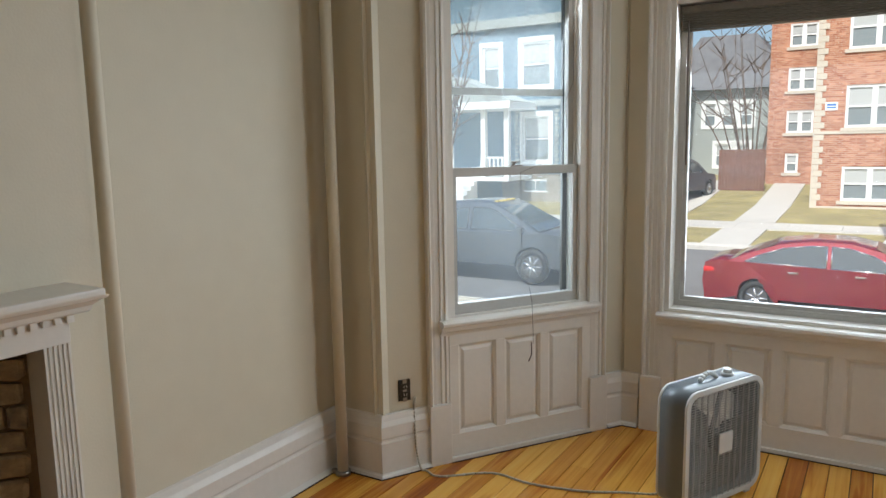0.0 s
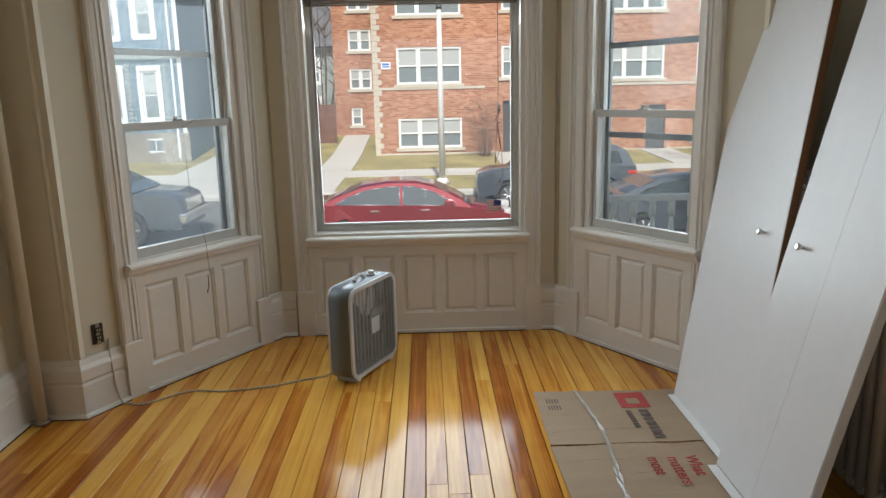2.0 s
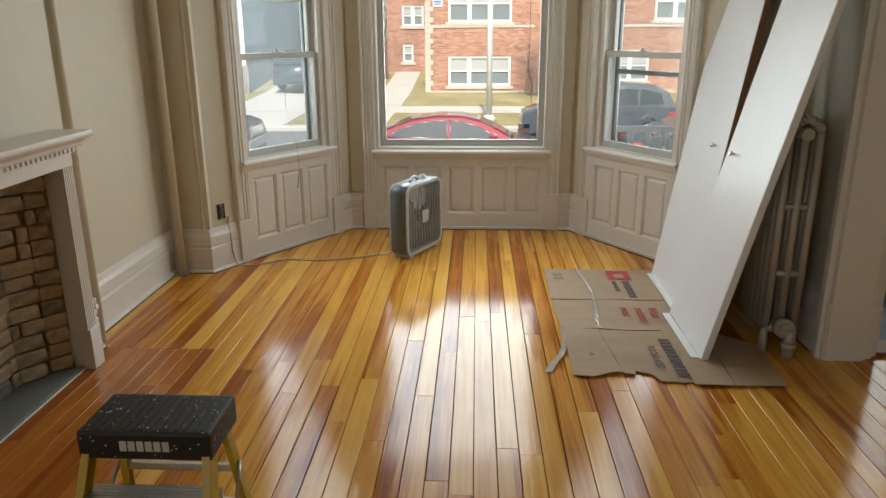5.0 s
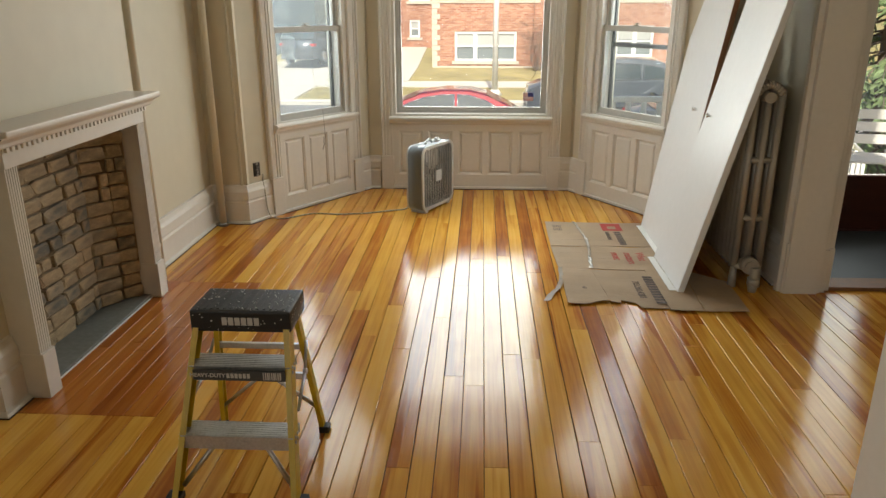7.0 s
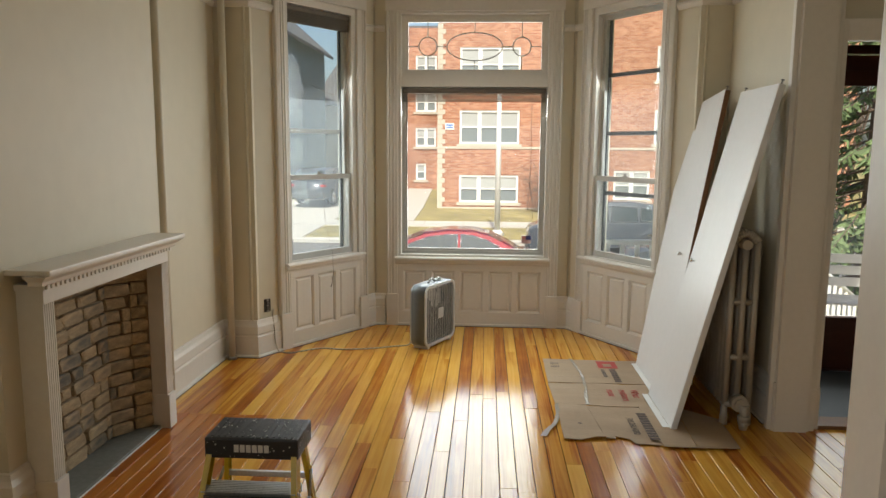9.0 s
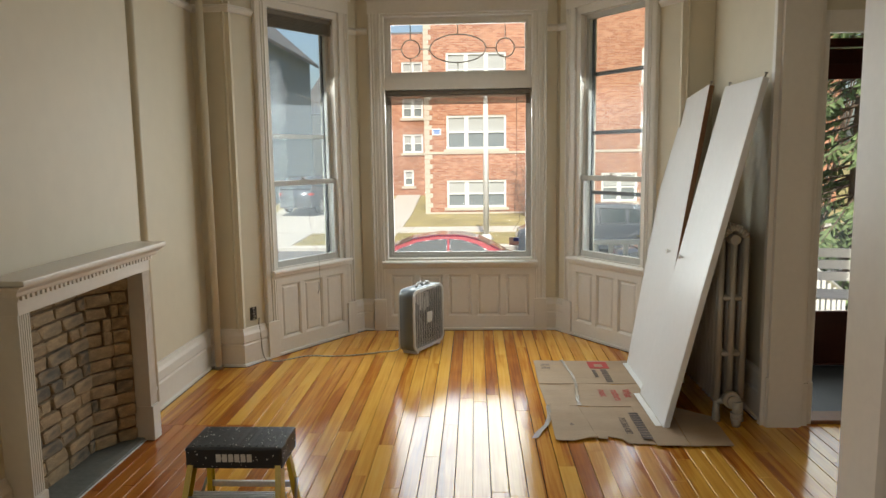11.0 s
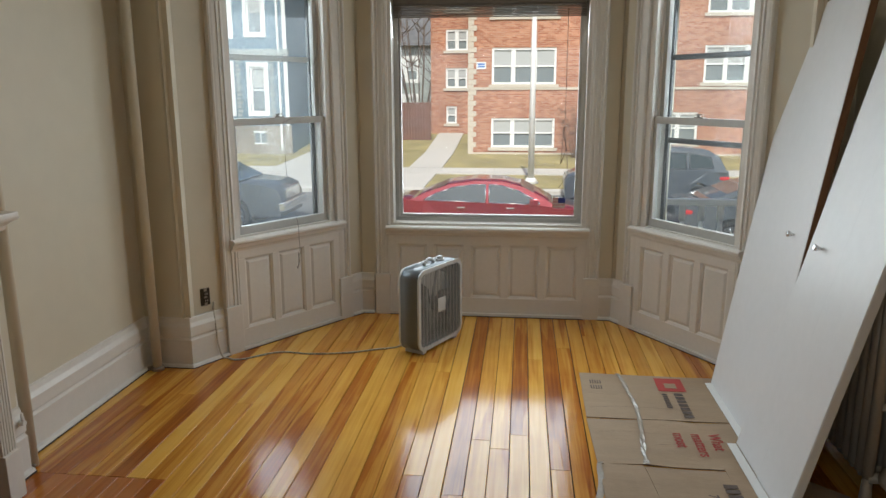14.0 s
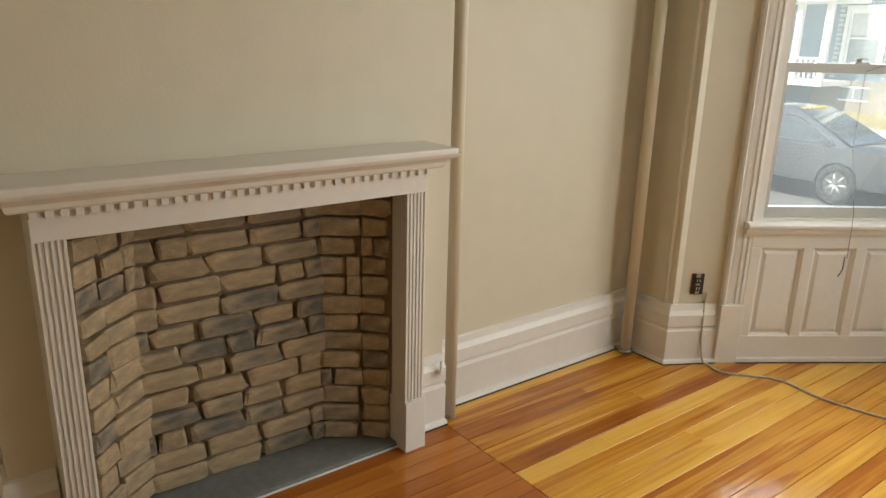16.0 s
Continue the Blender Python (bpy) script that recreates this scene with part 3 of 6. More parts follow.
PL, PN, PR = frame_of(L0, L1), frame_of(L1, R1), frame_of(R1, R0)
for side, place, a, b in ((-1, PL, 0.376, 1.201), (1, PR, FACE - 1.201, FACE - 0.376)):
    panelling(place, a, b, 0.66, 3)
    for u, w, flip in ((a - 0.105, 0.105, False), (b, 0.105, True)):
        casing("trim_casing", place, u, w, 0.28, 2.86, 0.03, flip=flip)
        boxes("trim_plinth_block", [(u - 0.006, u + w + 0.002, -0.018, 0.03, 0.0, 0.30)], M_TRIM, kind="structure", label="plain off-white plinth block", place=place, bevel=0.003)
    head("trim_head_casing", place, a - 0.105, b + 0.105, 2.86, 0.03)
window_w = sash_window("window_1", PL, 0.376, 1.201, 1.41, (1.80,), -1)
window_e = sash_window("window_3", PR, FACE - 1.201, FACE - 0.376, 1.41, (1.28, 1.80, 2.30), 1)

# the picture window
panelling(PN, 0.21, 1.592, 0.60, 5)
for u, flip in ((0.105, False), (1.592, True)):
    casing("trim_casing", PN, u, 0.105, 0.28, 2.88, 0.03, flip=flip)
    boxes("trim_plinth_block", [(u - 0.003, u + 0.108, -0.018, 0.03, 0.0, 0.30)], M_TRIM, kind="structure", label="plain off-white plinth block", place=PN, bevel=0.003)
head("trim_head_casing", PN, 0.105, 1.697, 2.88, 0.03)
window_c = tagged(new("window_2"), "wide fixed picture window under a leaded transom", "", "", "structure")
window_c.matrix_basis = PN
part("window_sill", sill(None, 0.185, 1.617, 0.655), M_TRIM, window_c, "off-white moulded window stool")
boxes("window_frame", [(0.21, 0.235, 0.03, 0.22, 0.66, 2.88), (1.567, 1.592, 0.03, 0.22, 0.66, 2.88), (0.235, 1.567, 0.03, 0.22, 2.86, 2.88), (0.235, 1.567, 0.03, 0.22, 0.66, 0.672), (0.235, 1.567, 0.05, 0.22, 2.215, 2.32)], M_TRIM, window_c)
sash = part("sash", rect_frame(rect_frame(bmesh.new(), 0.235, 1.567, 0.672, 2.213, 0.028, 0.13, 0.17), 0.263, 1.539, 0.700, 2.185, 0.020, 0.145, 0.175), M_SASH, window_c, "grey-white fixed sash")
boxes("pane", [(0.28, 1.52, 0.158, 0.161, 0.715, 2.17)], M_GLASS, sash).visible_shadow = False
trans = part("transom_sash", rect_frame(rect_frame(bmesh.new(), 0.235, 1.567, 2.322, 2.858, 0.035, 0.12, 0.16), 0.27, 1.532, 2.357, 2.823, 0.022, 0.135, 0.165), M_TRIM, window_c, "off-white transom sash")
boxes("pane", [(0.29, 1.512, 0.148, 0.151, 2.375, 2.805)], M_GLASS, trans).visible_shadow = False
bm = bmesh.new()
uc, zc = 0.901, 2.585
for cx, rx, rz in ((uc, 0.255, 0.125), (uc - 0.43, 0.083, 0.083), (uc + 0.43, 0.083, 0.083)):
    ring = [(cx + rx * math.cos(k * math.pi / 20), 0.146, zc + rz * math.sin(k * math.pi / 20)) for k in range(41)]
    tube(bm, ring, 0.0055, 6)
for a, b in (((0.29, zc), (uc - 0.513, zc)), ((uc - 0.347, zc), (uc - 0.255, zc)), ((uc + 0.255, zc), (uc + 0.347, zc)), ((uc + 0.513, zc), (1.512, zc)),
             ((uc, zc + 0.125), (uc, 2.805)), ((uc, 2.375), (uc, zc - 0.125)), ((uc - 0.43, zc + 0.083), (uc - 0.43, 2.805)), ((uc - 0.43, 2.375), (uc - 0.43, zc - 0.083)),
             ((uc + 0.43, zc + 0.083), (uc + 0.43, 2.805)), ((uc + 0.43, 2.375), (uc + 0.43, zc - 0.083))):
    cyl(bm, (a[0], 0.146, a[1]), (b[0], 0.146, b[1]), 0.0045, n=6)
part("leaded_came", bm, M_LEAD, trans, "grey lead came in ovals and circles")


def blind(place, u0, u1, z0, z1, w, tilt=0.0):
    ob = thing("window_blind", place, "grey-brown slatted blind pulled up under the window head", "blind", "blinds in the bay")
    boxes("head_rail", [(u0, u1, w, w + 0.045, z1 - 0.035, z1)], M_BLIND, ob)
    n = int((z1 - z0 - 0.035) / 0.011)
    for k in range(n):
        z = z1 - 0.040 - k * 0.011
        d = tilt * (k / n)
        boxes("slat", [(u0 + 0.005, u1 - 0.005, w + 0.002 + 0.003 * (k % 2), w + 0.046, -0.0025, 0.0025)], M_BLIND, ob, place=Matrix.Translation((0, 0, z - d * 0.5)) @ Matrix.Shear("XZ", 4, (0, 0)) if not d else Matrix.Translation((u0, 0, z)) @ Matrix.Rotation(-math.atan2(-d, u1 - u0) * -1, 4, "Y") @ Matrix.Translation((-u0, 0, 0)))
    return ob


blind_c = blind(PN, 0.245, 1.557, 2.075, 2.205, 0.075, 0.0)
blind_w = blind(PL, 0.415, 1.160, 2.66, 2.795, 0.06, 0.0)


def cord(name, place, pts, label, r=0.002):
    bm = bmesh.new()
    tube(bm, pts, r, 6)
    return part(name, bm, M_INK, blind_c if place is PN else blind_w, label)


cord("blind_cord", PN, [(1.43, 0.07, 2.13), (1.432, 0.07, 1.6), (1.43, 0.07, 1.42)], "dark blind cord hanging in the picture window")
cord("blind_cord_loop", PN, [(1.43, 0.07, 1.42), (1.415, 0.07, 1.38), (1.44, 0.068, 1.36), (1.42, 0.07, 1.33), (1.445, 0.07, 1.20), (1.41, 0.07, 1.10), (1.425, 0.07, 1.36), (1.45, 0.066, 1.18), (1.46, 0.07, 1.02), (1.40, 0.07, 0.93)], "knotted dark blind cord hanging in the picture window", 0.002)
cord("blind_wand", PN, [(0.285, 0.07, 2.13), (0.29, 0.07, 1.42)], "thin dark blind wand hanging beside the sash", 0.0035)
cord("sash_cord", PL, [(1.10, 0.05, 2.68), (1.12, 0.05, 1.85), (1.07, 0.05, 1.75), (1.08, 0.05, 1.62), (0.92, 0.045, 1.44), (0.80, 0.04, 1.40), (0.80, 0.03, 1.05), (0.815, -0.045, 0.76), (0.82, -0.05, 0.55)], "thin brown cord looped over the meeting rail", 0.0011)
cord("sash_cord_tassel", PL, [(0.818, -0.035, 0.555), (0.822, -0.03, 0.49), (0.805, -0.03, 0.455)], "small frayed knot at the end of a cord", 0.0028)

# pipe in the corner, strip beside the chimney breast
pipe = part("wall_pipe", cyl(bmesh.new(), (-2.115, 2.775, 0.0), (-2.115, 2.775, CEILING), 0.026, n=20), M_WALL, None, "cream painted vertical heating pipe in the wall corner", category="pipe")
part("floor_collar", cyl(cyl(bmesh.new(), (-2.115, 2.775, 0.0), (-2.115, 2.775, 0.022), 0.036, n=16), (-2.160, 2.765, 0.0), (-2.160, 2.765, 0.02), 0.012, n=8), M_METAL, pipe, "dark metal floor collar")
strip = part("wall_conduit", cyl(bmesh.new(), (-2.112, 1.655, 0.0), (-2.112, 1.655, CEILING), 0.025, n=16), M_WALL, None, "cream painted slim pipe beside the chimney breast", category="pipe")
part("floor_collar", cyl(bmesh.new(), (-2.118, 1.652, 0.0), (-2.118, 1.652, 0.016), 0.030, n=14), M_METAL, strip, "dark metal floor collar")

# ---- fireplace ----
FX, MX, MY0, MY1, OY0, OY1 = BREAST, -1.998, 0.225, 1.435, 0.305, 1.355
mantel = thing("fireplace_mantel", Matrix.Translation((0, 0, 0)), "off-white wooden mantel with fluted pilasters and dentils", "mantel")


def pilaster(y0, y1):
    z1 = 0.995
    bm = bmesh.new()
    n = 5
    w = (y1 - y0)
    prof = [(y0, 0)]
    step = w / (2 * n + 1)
    for k in range(n):
        a = y0 + step * (2 * k + 1)
        prof += [(a, 0), (a + step * 0.15, -0.006), (a + step * 0.85, -0.006), (a + step, 0)]
    prof += [(y1, 0)]
    lo = [bm.verts.new((MX + d, y, 0.205)) for y, d in prof] + [bm.verts.new((FX, y1, 0.205)), bm.verts.new((FX, y0, 0.205))]
    hi = [bm.verts.new((MX + d, y, z1)) for y, d in prof] + [bm.verts.new((FX, y1, z1)), bm.verts.new((FX, y0, z1))]
    m = len(lo)
    for k in range(m):
        bm.faces.new((lo[k], lo[(k + 1) % m], hi[(k + 1) % m], hi[k]))
    bm.faces.new(hi)
    bm.faces.new(lo[::-1])
    part("pilaster", bm, M_TRIM, mantel, "off-white fluted pilaster")
    boxes("plinth_block", [(FX, MX + 0.012, y0 - 0.004, y1 + 0.006, 0, 0.205)], M_TRIM, mantel, bevel=0.003)


pilaster(MY0, OY0)
pilaster(OY1, MY1)
boxes("opening_lining", [(-2.15, FX + 0.001, OY1, OY1 + 0.014, 0, 0.995), (-2.15, FX + 0.001, OY0 - 0.014, OY0, 0, 0.995), (-2.15, MX - 0.004, OY0, OY1, 0.995, 1.01)], M_TRIM, mantel, "off-white lining of the opening")
boxes("frieze", [(FX, MX + 0.004, MY0, MY1, 0.995, 1.055)], M_TRIM, mantel, bevel=0.002)
boxes("dentil_backing", [(FX, MX + 0.014, MY0 - 0.01, MY1 + 0.01, 1.055, 1.080)], M_TRIM, mantel)
y = MY0 + 0.0
while y < MY1 - 0.02:
    boxes("dentil", [(MX + 0.014, MX + 0.026, y, y + 0.019, 1.060, 1.080)], M_TRIM, mantel, bevel=0.0015)
    y += 0.035
CROWN = [(-0.09, 0), (0.030, 0), (0.036, 0.006), (0.040, 0.02), (0.056, 0.034), (0.070, 0.040), (0.074, 0.048), (-0.09, 0.048)]
part("crown_moulding", sweep(bmesh.new(), CROWN, [(FX + 0.09, MY0 - 0.014, 1.080), (MX, MY0 - 0.014, 1.080), (MX, MY1 + 0.014, 1.080), (FX + 0.09, MY1 + 0.014, 1.080)]), M_TRIM, mantel)
part("shelf", box(bmesh.new(), FX, MX + 0.082, MY0 - 0.068, MY1 + 0.072, 1.128, 1.152, bevel=0.006), M_TRIM, mantel, "off-white mantel shelf")

# firebox: back wall and two splayed cheeks of real bricks
firebox = tagged(new("wall_firebox"), "rough grey-brown brick firebox with splayed cheeks", "", "", "structure")
BACK_X, BY0, BY1 = -2.265, 0.51, 1.15
CHEEK = -2.175
boxes("mortar_core", [(-2.40, BACK_X + 0.010, 0.2, 1.46, -0.02, 1.25)], M_MORTAR, firebox)
CHEEKS = (((CHEEK, OY0 + 0.075), (BACK_X, BY0)), ((BACK_X, BY1), (CHEEK, OY1 - 0.075)), ((-2.10, OY0 - 0.004), (CHEEK, OY0 + 0.075)), ((CHEEK, OY1 - 0.075), (-2.10, OY1 + 0.004)))
for a, b in CHEEKS:
    d = Vector((b[0] - a[0], b[1] - a[1], 0))
    m = Matrix.Translation((a[0], a[1], 0)) @ Matrix.Rotation(math.atan2(d.y, d.x), 4, "Z")
    boxes("mortar_core", [(-0.02, d.length + 0.02, -0.010, 0.08, 0.0, 1.05)], M_MORTAR, firebox, place=m)
hearth = part("hearth_slab", box(bmesh.new(), BACK_X, -2.046, OY0 - 0.0, OY1, -0.02, 0.018, bevel=0.004), M_SLATE, None, "smooth grey slate hearth slab in the firebox", "structure")
part("firebox_lintel", box(bmesh.new(), -2.24, -2.155, 0.26, 1.40, 0.99, 1.25), M_MORTAR, firebox)

boxes("hearth_caulk", [(-2.045, -2.038, OY0, OY1, -0.02, 0.004)], M_WHITEF, hearth, "thin white caulk line")
valve = part("gas_valve", cyl(cyl(bmesh.new(), (-2.085, 1.575, 0.24), (-2.060, 1.575, 0.24), 0.012, n=12), (-2.070, 1.575, 0.235), (-2.070, 1.575, 0.285), 0.006, n=8), M_TRIM, None, "small painted gas key on the chimney baseboard", category="valve")
random.seed(11)
brick_meshes = []
for k in range(10):
    bm = bmesh.new()
    box(bm, -0.5, 0.5, -0.5, 0.5, -0.5, 0.5)
    bmesh.ops.bevel(bm, geom=bm.edges[:], offset=0.11, segments=1, affect="EDGES")
    for v in bm.verts:
        v.co += Vector([random.uniform(-0.07, 0.07) for _ in range(3)])
    me = bpy.data.meshes.new("brick")
    bm.to_mesh(me)
    bm.free()
    me.materials.append(M_BRICK)
    brick_meshes.append(me)


def brick_face(origin, angle, length, z1, inward):
    """Courses of rough bricks on a face from origin along angle."""
    course, z, row = 0.073, 0.018, 0
    base = Matrix.Translation(origin) @ Matrix.Rotation(angle, 4, "Z")
    while z < z1:
        u = -random.choice([0.0, 0.06, 0.1])
        while u < length:
            w = random.choice([0.2, 0.205, 0.195, 0.2, 0.1, 0.15])
            a, b = max(u, 0.0), min(u + w, length)
            if b - a > 0.03:
                ob = new("brick", random.choice(brick_meshes))
                ob.parent = firebox
                ob.matrix_basis = base @ Matrix.Translation(((a + b) / 2, inward * (-0.014 + random.uniform(-0.007, 0.008)), z + course / 2)) @ Matrix.Rotation(random.uniform(-0.02, 0.02), 4, "Y") @ Matrix.Diagonal((b - a - 0.008, 0.045, (course - 0.008) * random.uniform(0.88, 1.04), 1))
            u += w
        z += course
        row += 1


# ---- boxes for loose things ----

# ---- leaning doors ----


def leaning_door(foot, top, y0, y1, leaves, label, knob_y, edge_mat, tilt=0.0):
    """A slab that leans on the wall; its frame: x across its thickness, y along the foot, z up the leaf."""
    length = math.hypot(top[0] - foot[0], top[1] - foot[1])
    lean = math.atan2(top[0] - foot[0], top[1] - foot[1])
    place = Matrix.Translation((foot[0], 0, foot[1])) @ Matrix.Rotation(lean, 4, "Y") @ Matrix.Translation((0, y0, 0)) @ Matrix.Rotation(radians(tilt), 4, "X") @ Matrix.Translation((0, -y0, 0))
    ob = thing("bifold_door", place, label, "door", "doors leaning on the radiator")
    cuts = [y0 + (y1 - y0) * k / leaves for k in range(leaves + 1)]
    for k, (a, b) in enumerate(zip(cuts, cuts[1:])):
        part("door_leaf", box(bmesh.new(), 0.0 if k == 0 else 0.003, 0.035, a + (0.003 if k else 0.0), b - (0.003 if k < leaves - 1 else 0.0), 0.0, length, bevel=0.001), M_DOORW, ob, "white painted flush leaf")
    # a dark strip inside each leaf gap stands in for its shade
    for b in cuts[1:-1]:
        boxes("seam", [(0.005, 0.030, b - 0.0028, b + 0.0028, 0.004, length - 0.004)], M_SUB, ob, "dark strip in the gap between the two leaves, as its shade")
    boxes("edge_strip", [(0.003, 0.034, y0 - 0.0035, y0 + 0.001, 0.004, length - 0.004)], edge_mat, ob, "bare brown wood edge" if edge_mat is M_RAWWOOD else "")
    bm = bmesh.new()
    zk = 0.970
    cyl(bm, (0, knob_y, zk), (-0.012, knob_y, zk), 0.007)
    cyl(bm, (-0.012, knob_y, zk), (-0.026, knob_y, zk), 0.011, 0.015, 14)
    cyl(bm, (-0.026, knob_y, zk), (-0.030, knob_y, zk), 0.015, 0.009, 14)
    part("knob", bm, M_CHROME, ob, "small chrome knob")
    bm = bmesh.new()
    for y in (y0 + 0.02, y1 - 0.03):
        cyl(bm, (0.018, y, length), (0.018, y, length + 0.022), 0.004)
        cyl(bm, (0.018, y, length + 0.022), (0.018, y, length + 0.028), 0.010)
    part("pivot_pin", bm, M_METAL, ob, "small metal pivot pins")
    return ob


leaning_door((1.050, 0.020), (1.455, 2.085), 2.125, 2.870, 1, "white flush bifold door leaning over the cardboard and radiator", 2.285, M_RAWWOOD, -7.0)
leaning_door((0.988, 0.012), (1.482, 2.035), 1.545, 2.170, 2, "white flush bifold door leaning near the end of the radiator", 2.050, M_DOORW)

# ---- radiator ----


def radiator_section(parent, y, first=False):
    """One three-column section across x, at y."""
    bm = bmesh.new()
    x0, x1, zb, zt = 1.285, 1.475, 0.10, 1.18
    for x in (x0 + 0.025, (x0 + x1) / 2, x1 - 0.025):
        cyl(bm, (x, y, zb + 0.03), (x, y, zt - 0.05), 0.021, n=10)
    for z in (zb + 0.03, 0.42, 0.76):
        cyl(bm, (x0 + 0.02, y, z), (x1 - 0.02, y, z), 0.024 if z < 0.2 else 0.017, n=10)
    arch = [(x0 + 0.025 + (x1 - x0 - 0.05) * k / 10, y, zt - 0.05 + 0.05 * math.sin(math.pi * k / 10)) for k in range(11)]
    tube(bm, arch, 0.024, 10)
    for x in (x0 + 0.025, x1 - 0.025):
        if first:
            cyl(bm, (x, y, 0.0), (x, y, zb + 0.03), 0.026, 0.018, 10)
    ob = part("section", bm, M_RAD, parent, "silver-painted cast iron section")
    return ob


radiator = thing("radiator", Matrix.Translation((0.030, 0.160, 0)), "silver-painted cast iron column radiator by the wall", "radiator")
for k in range(13):
    radiator_section(radiator, 1.53 + k * 0.063, k in (0, 12))
for z in (0.13, 1.11):
    part("connecting_hub", cyl(bmesh.new(), (1.38, 1.50, z), (1.38, 2.31, z), 0.030, n=12), M_RAD, radiator)
bm = bmesh.new()
cyl(bm, (1.38, 1.50, 0.15), (1.38, 1.455, 0.15), 0.050, n=16)
cyl(bm, (1.38, 1.455, 0.15), (1.38, 1.440, 0.15), 0.034, n=8)
cyl(bm, (1.40, 1.44, 0.15), (1.40, 1.44, 0.06), 0.026, n=12)
cyl(bm, (1.40, 1.44, 0.06), (1.40, 1.44, 0.0), 0.036, 0.022, n=12)
cyl(bm, (1.40, 1.44, 0.085), (1.40, 1.44, 0.05), 0.038, n=8)
part("valve", bm, M_RAD, radiator, "silver-painted radiator valve and riser")

# ---- pier and entry hall ----
wall("wall_pier", frame_of((1.602, 1.580), (1.790, 1.580)), 0.188, -0.02, CEILING, 0.0, 0.10, [], M_TRIM, "broad off-white flat casing at the end of the wall")
boxes("trim_pier_casing", [(1.790, 1.808, 1.590, 1.70, 0, CEILING), (1.808, 1.840, 1.615, 1.70, 0, CEILING), (1.840, 1.880, 1.645, 1.70, 0, 2.40)], M_TRIM, kind="structure", label="stepped off-white opening casing", bevel=0.003)
boxes("trim_pier_plinth", [(1.804, 1.846, 1.605, 1.70, 0, 0.26), (1.842, 1.884, 1.638, 1.70, 0, 0.26)], M_TRIM, kind="structure", label="off-white casing plinth", bevel=0.003)
boxes("trim_pier_inner", [(1.572, 1.602, 1.612, 1.655, 0, CEILING), (1.592, 1.602, 1.588, 1.612, 0, 0.30)], M_TRIM, kind="structure", label="slim off-white casing at the wall end", bevel=0.003)
boxes("trim_entry_head", [(1.845, 2.92, 1.655, 1.70, 2.28, 2.40), (2.80, 2.92, 1.655, 1.70, 0, 2.28)], M_TRIM, kind="structure", label="off-white casing round the entry opening")
boxes("threshold", [(1.885, 2.80, 1.640, 1.80, -0.02, 0.022)], M_RAWWOOD, kind="structure", label="worn brown wooden threshold")
boxes("floor_vestibule", [(1.70, 3.2, 1.80, 2.86, -0.20, -0.004)], M_MAT, kind="structure", label="dark grey rubber vestibule floor")
boxes("wall_vestibule", [(1.76, 1.87, 1.88, 2.86, -0.02, 2.6), (3.05, 3.2, 1.88, 2.86, -0.02, 2.6), (1.76, 3.2, 1.88, 3.1, 2.5, 2.6), (1.76, 1.90, 2.86, 3.02, -0.02, 2.5), (2.98, 3.2, 2.86, 3.02, -0.02, 2.5)], M_VESTWALL, kind="structure", label="dark brown vestibule walls")
door_e = tagged(new("door_1"), "dark red-brown entry door with a tall glass pane", "", "", "structure")
part("door_frame", rect_frame(bmesh.new(), 1.90, 2.98, 0.0, 2.42, 0.06, 2.86, 2.94, 0.01), M_REDWOOD, door_e)
part("door_leaf", rect_frame(bmesh.new(), 1.96, 2.92, 0.01, 2.35, 0.11, 2.88, 2.92, 0.40), M_REDWOOD, door_e, "dark red-brown door stiles and rails")
boxes("top_panel", [(2.07, 2.81, 2.885, 2.915, 2.135, 2.24)], M_REDWOOD, door_e)
boxes("pane", [(2.07, 2.81, 2.898, 2.902, 0.42, 2.14)], M_GLASS, door_e).visible_shadow = False
boxes("trim_near_casing", [(0.865, 0.885, -0.88, -0.70, 0, 2.4), (0.885, 1.0, -0.875, -0.86, 0, 2.5), (0.885, 1.0, -0.72, -0.705, 0, 2.5),
                          (-1.597, -1.577, -0.88, -0.70, 0, 2.4), (-1.712, -1.597, -0.875, -0.86, 0, 2.5), (-1.712, -1.597, -0.72, -0.705, 0, 2.5), (-1.577, 0.865, -0.88, -0.70, 2.38, 2.4)], M_TRIM, kind="structure", label="off-white casing of the wide opening")

# ---- box fan ----
fan_dir = radians(64)
fan = thing("box_fan", Matrix.Translation((-0.615, 3.125, 0.0)) @ Matrix.Rotation(fan_dir, 4, "Z"), "blue-grey and off-white square box fan standing on the boards", "fan")
FW, FD, FH, FZ = 0.505, 0.150, 0.515, 0.02


def rounded(w, h, r, n=6):
    pts = []
    for cx, cz, a0 in ((w - r, h - r, 0), (r, h - r, 90), (r, r, 180), (w - r, r, 270)):
        pts += [(cx + r * math.cos(radians(a0 + 90 * k / n)), cz + r * math.sin(radians(a0 + 90 * k / n))) for k in range(n + 1)]
    return pts


def ring_band(bm, w, h, r, y0, y1, thick, z):
    """A rounded square band between y0 and y1."""
    outer, inner = rounded(w, h, r), rounded(w - 2 * thick, h - 2 * thick, max(0.01, r - thick))
    inner = [(x + thick, q + thick) for x, q in inner]
    loops = [[bm.verts.new((x, y, q + z)) for x, q in pts] for pts, y in ((outer, y0), (outer, y1), (inner, y1), (inner, y0))]
    n = len(outer)
    for a in range(4):
        p, q = loops[a], loops[(a + 1) % 4]
        for k in range(n):
            bm.faces.new((p[k], p[(k + 1) % n], q[(k + 1) % n], q[k])).smooth = a in (0, 2)
    return bm


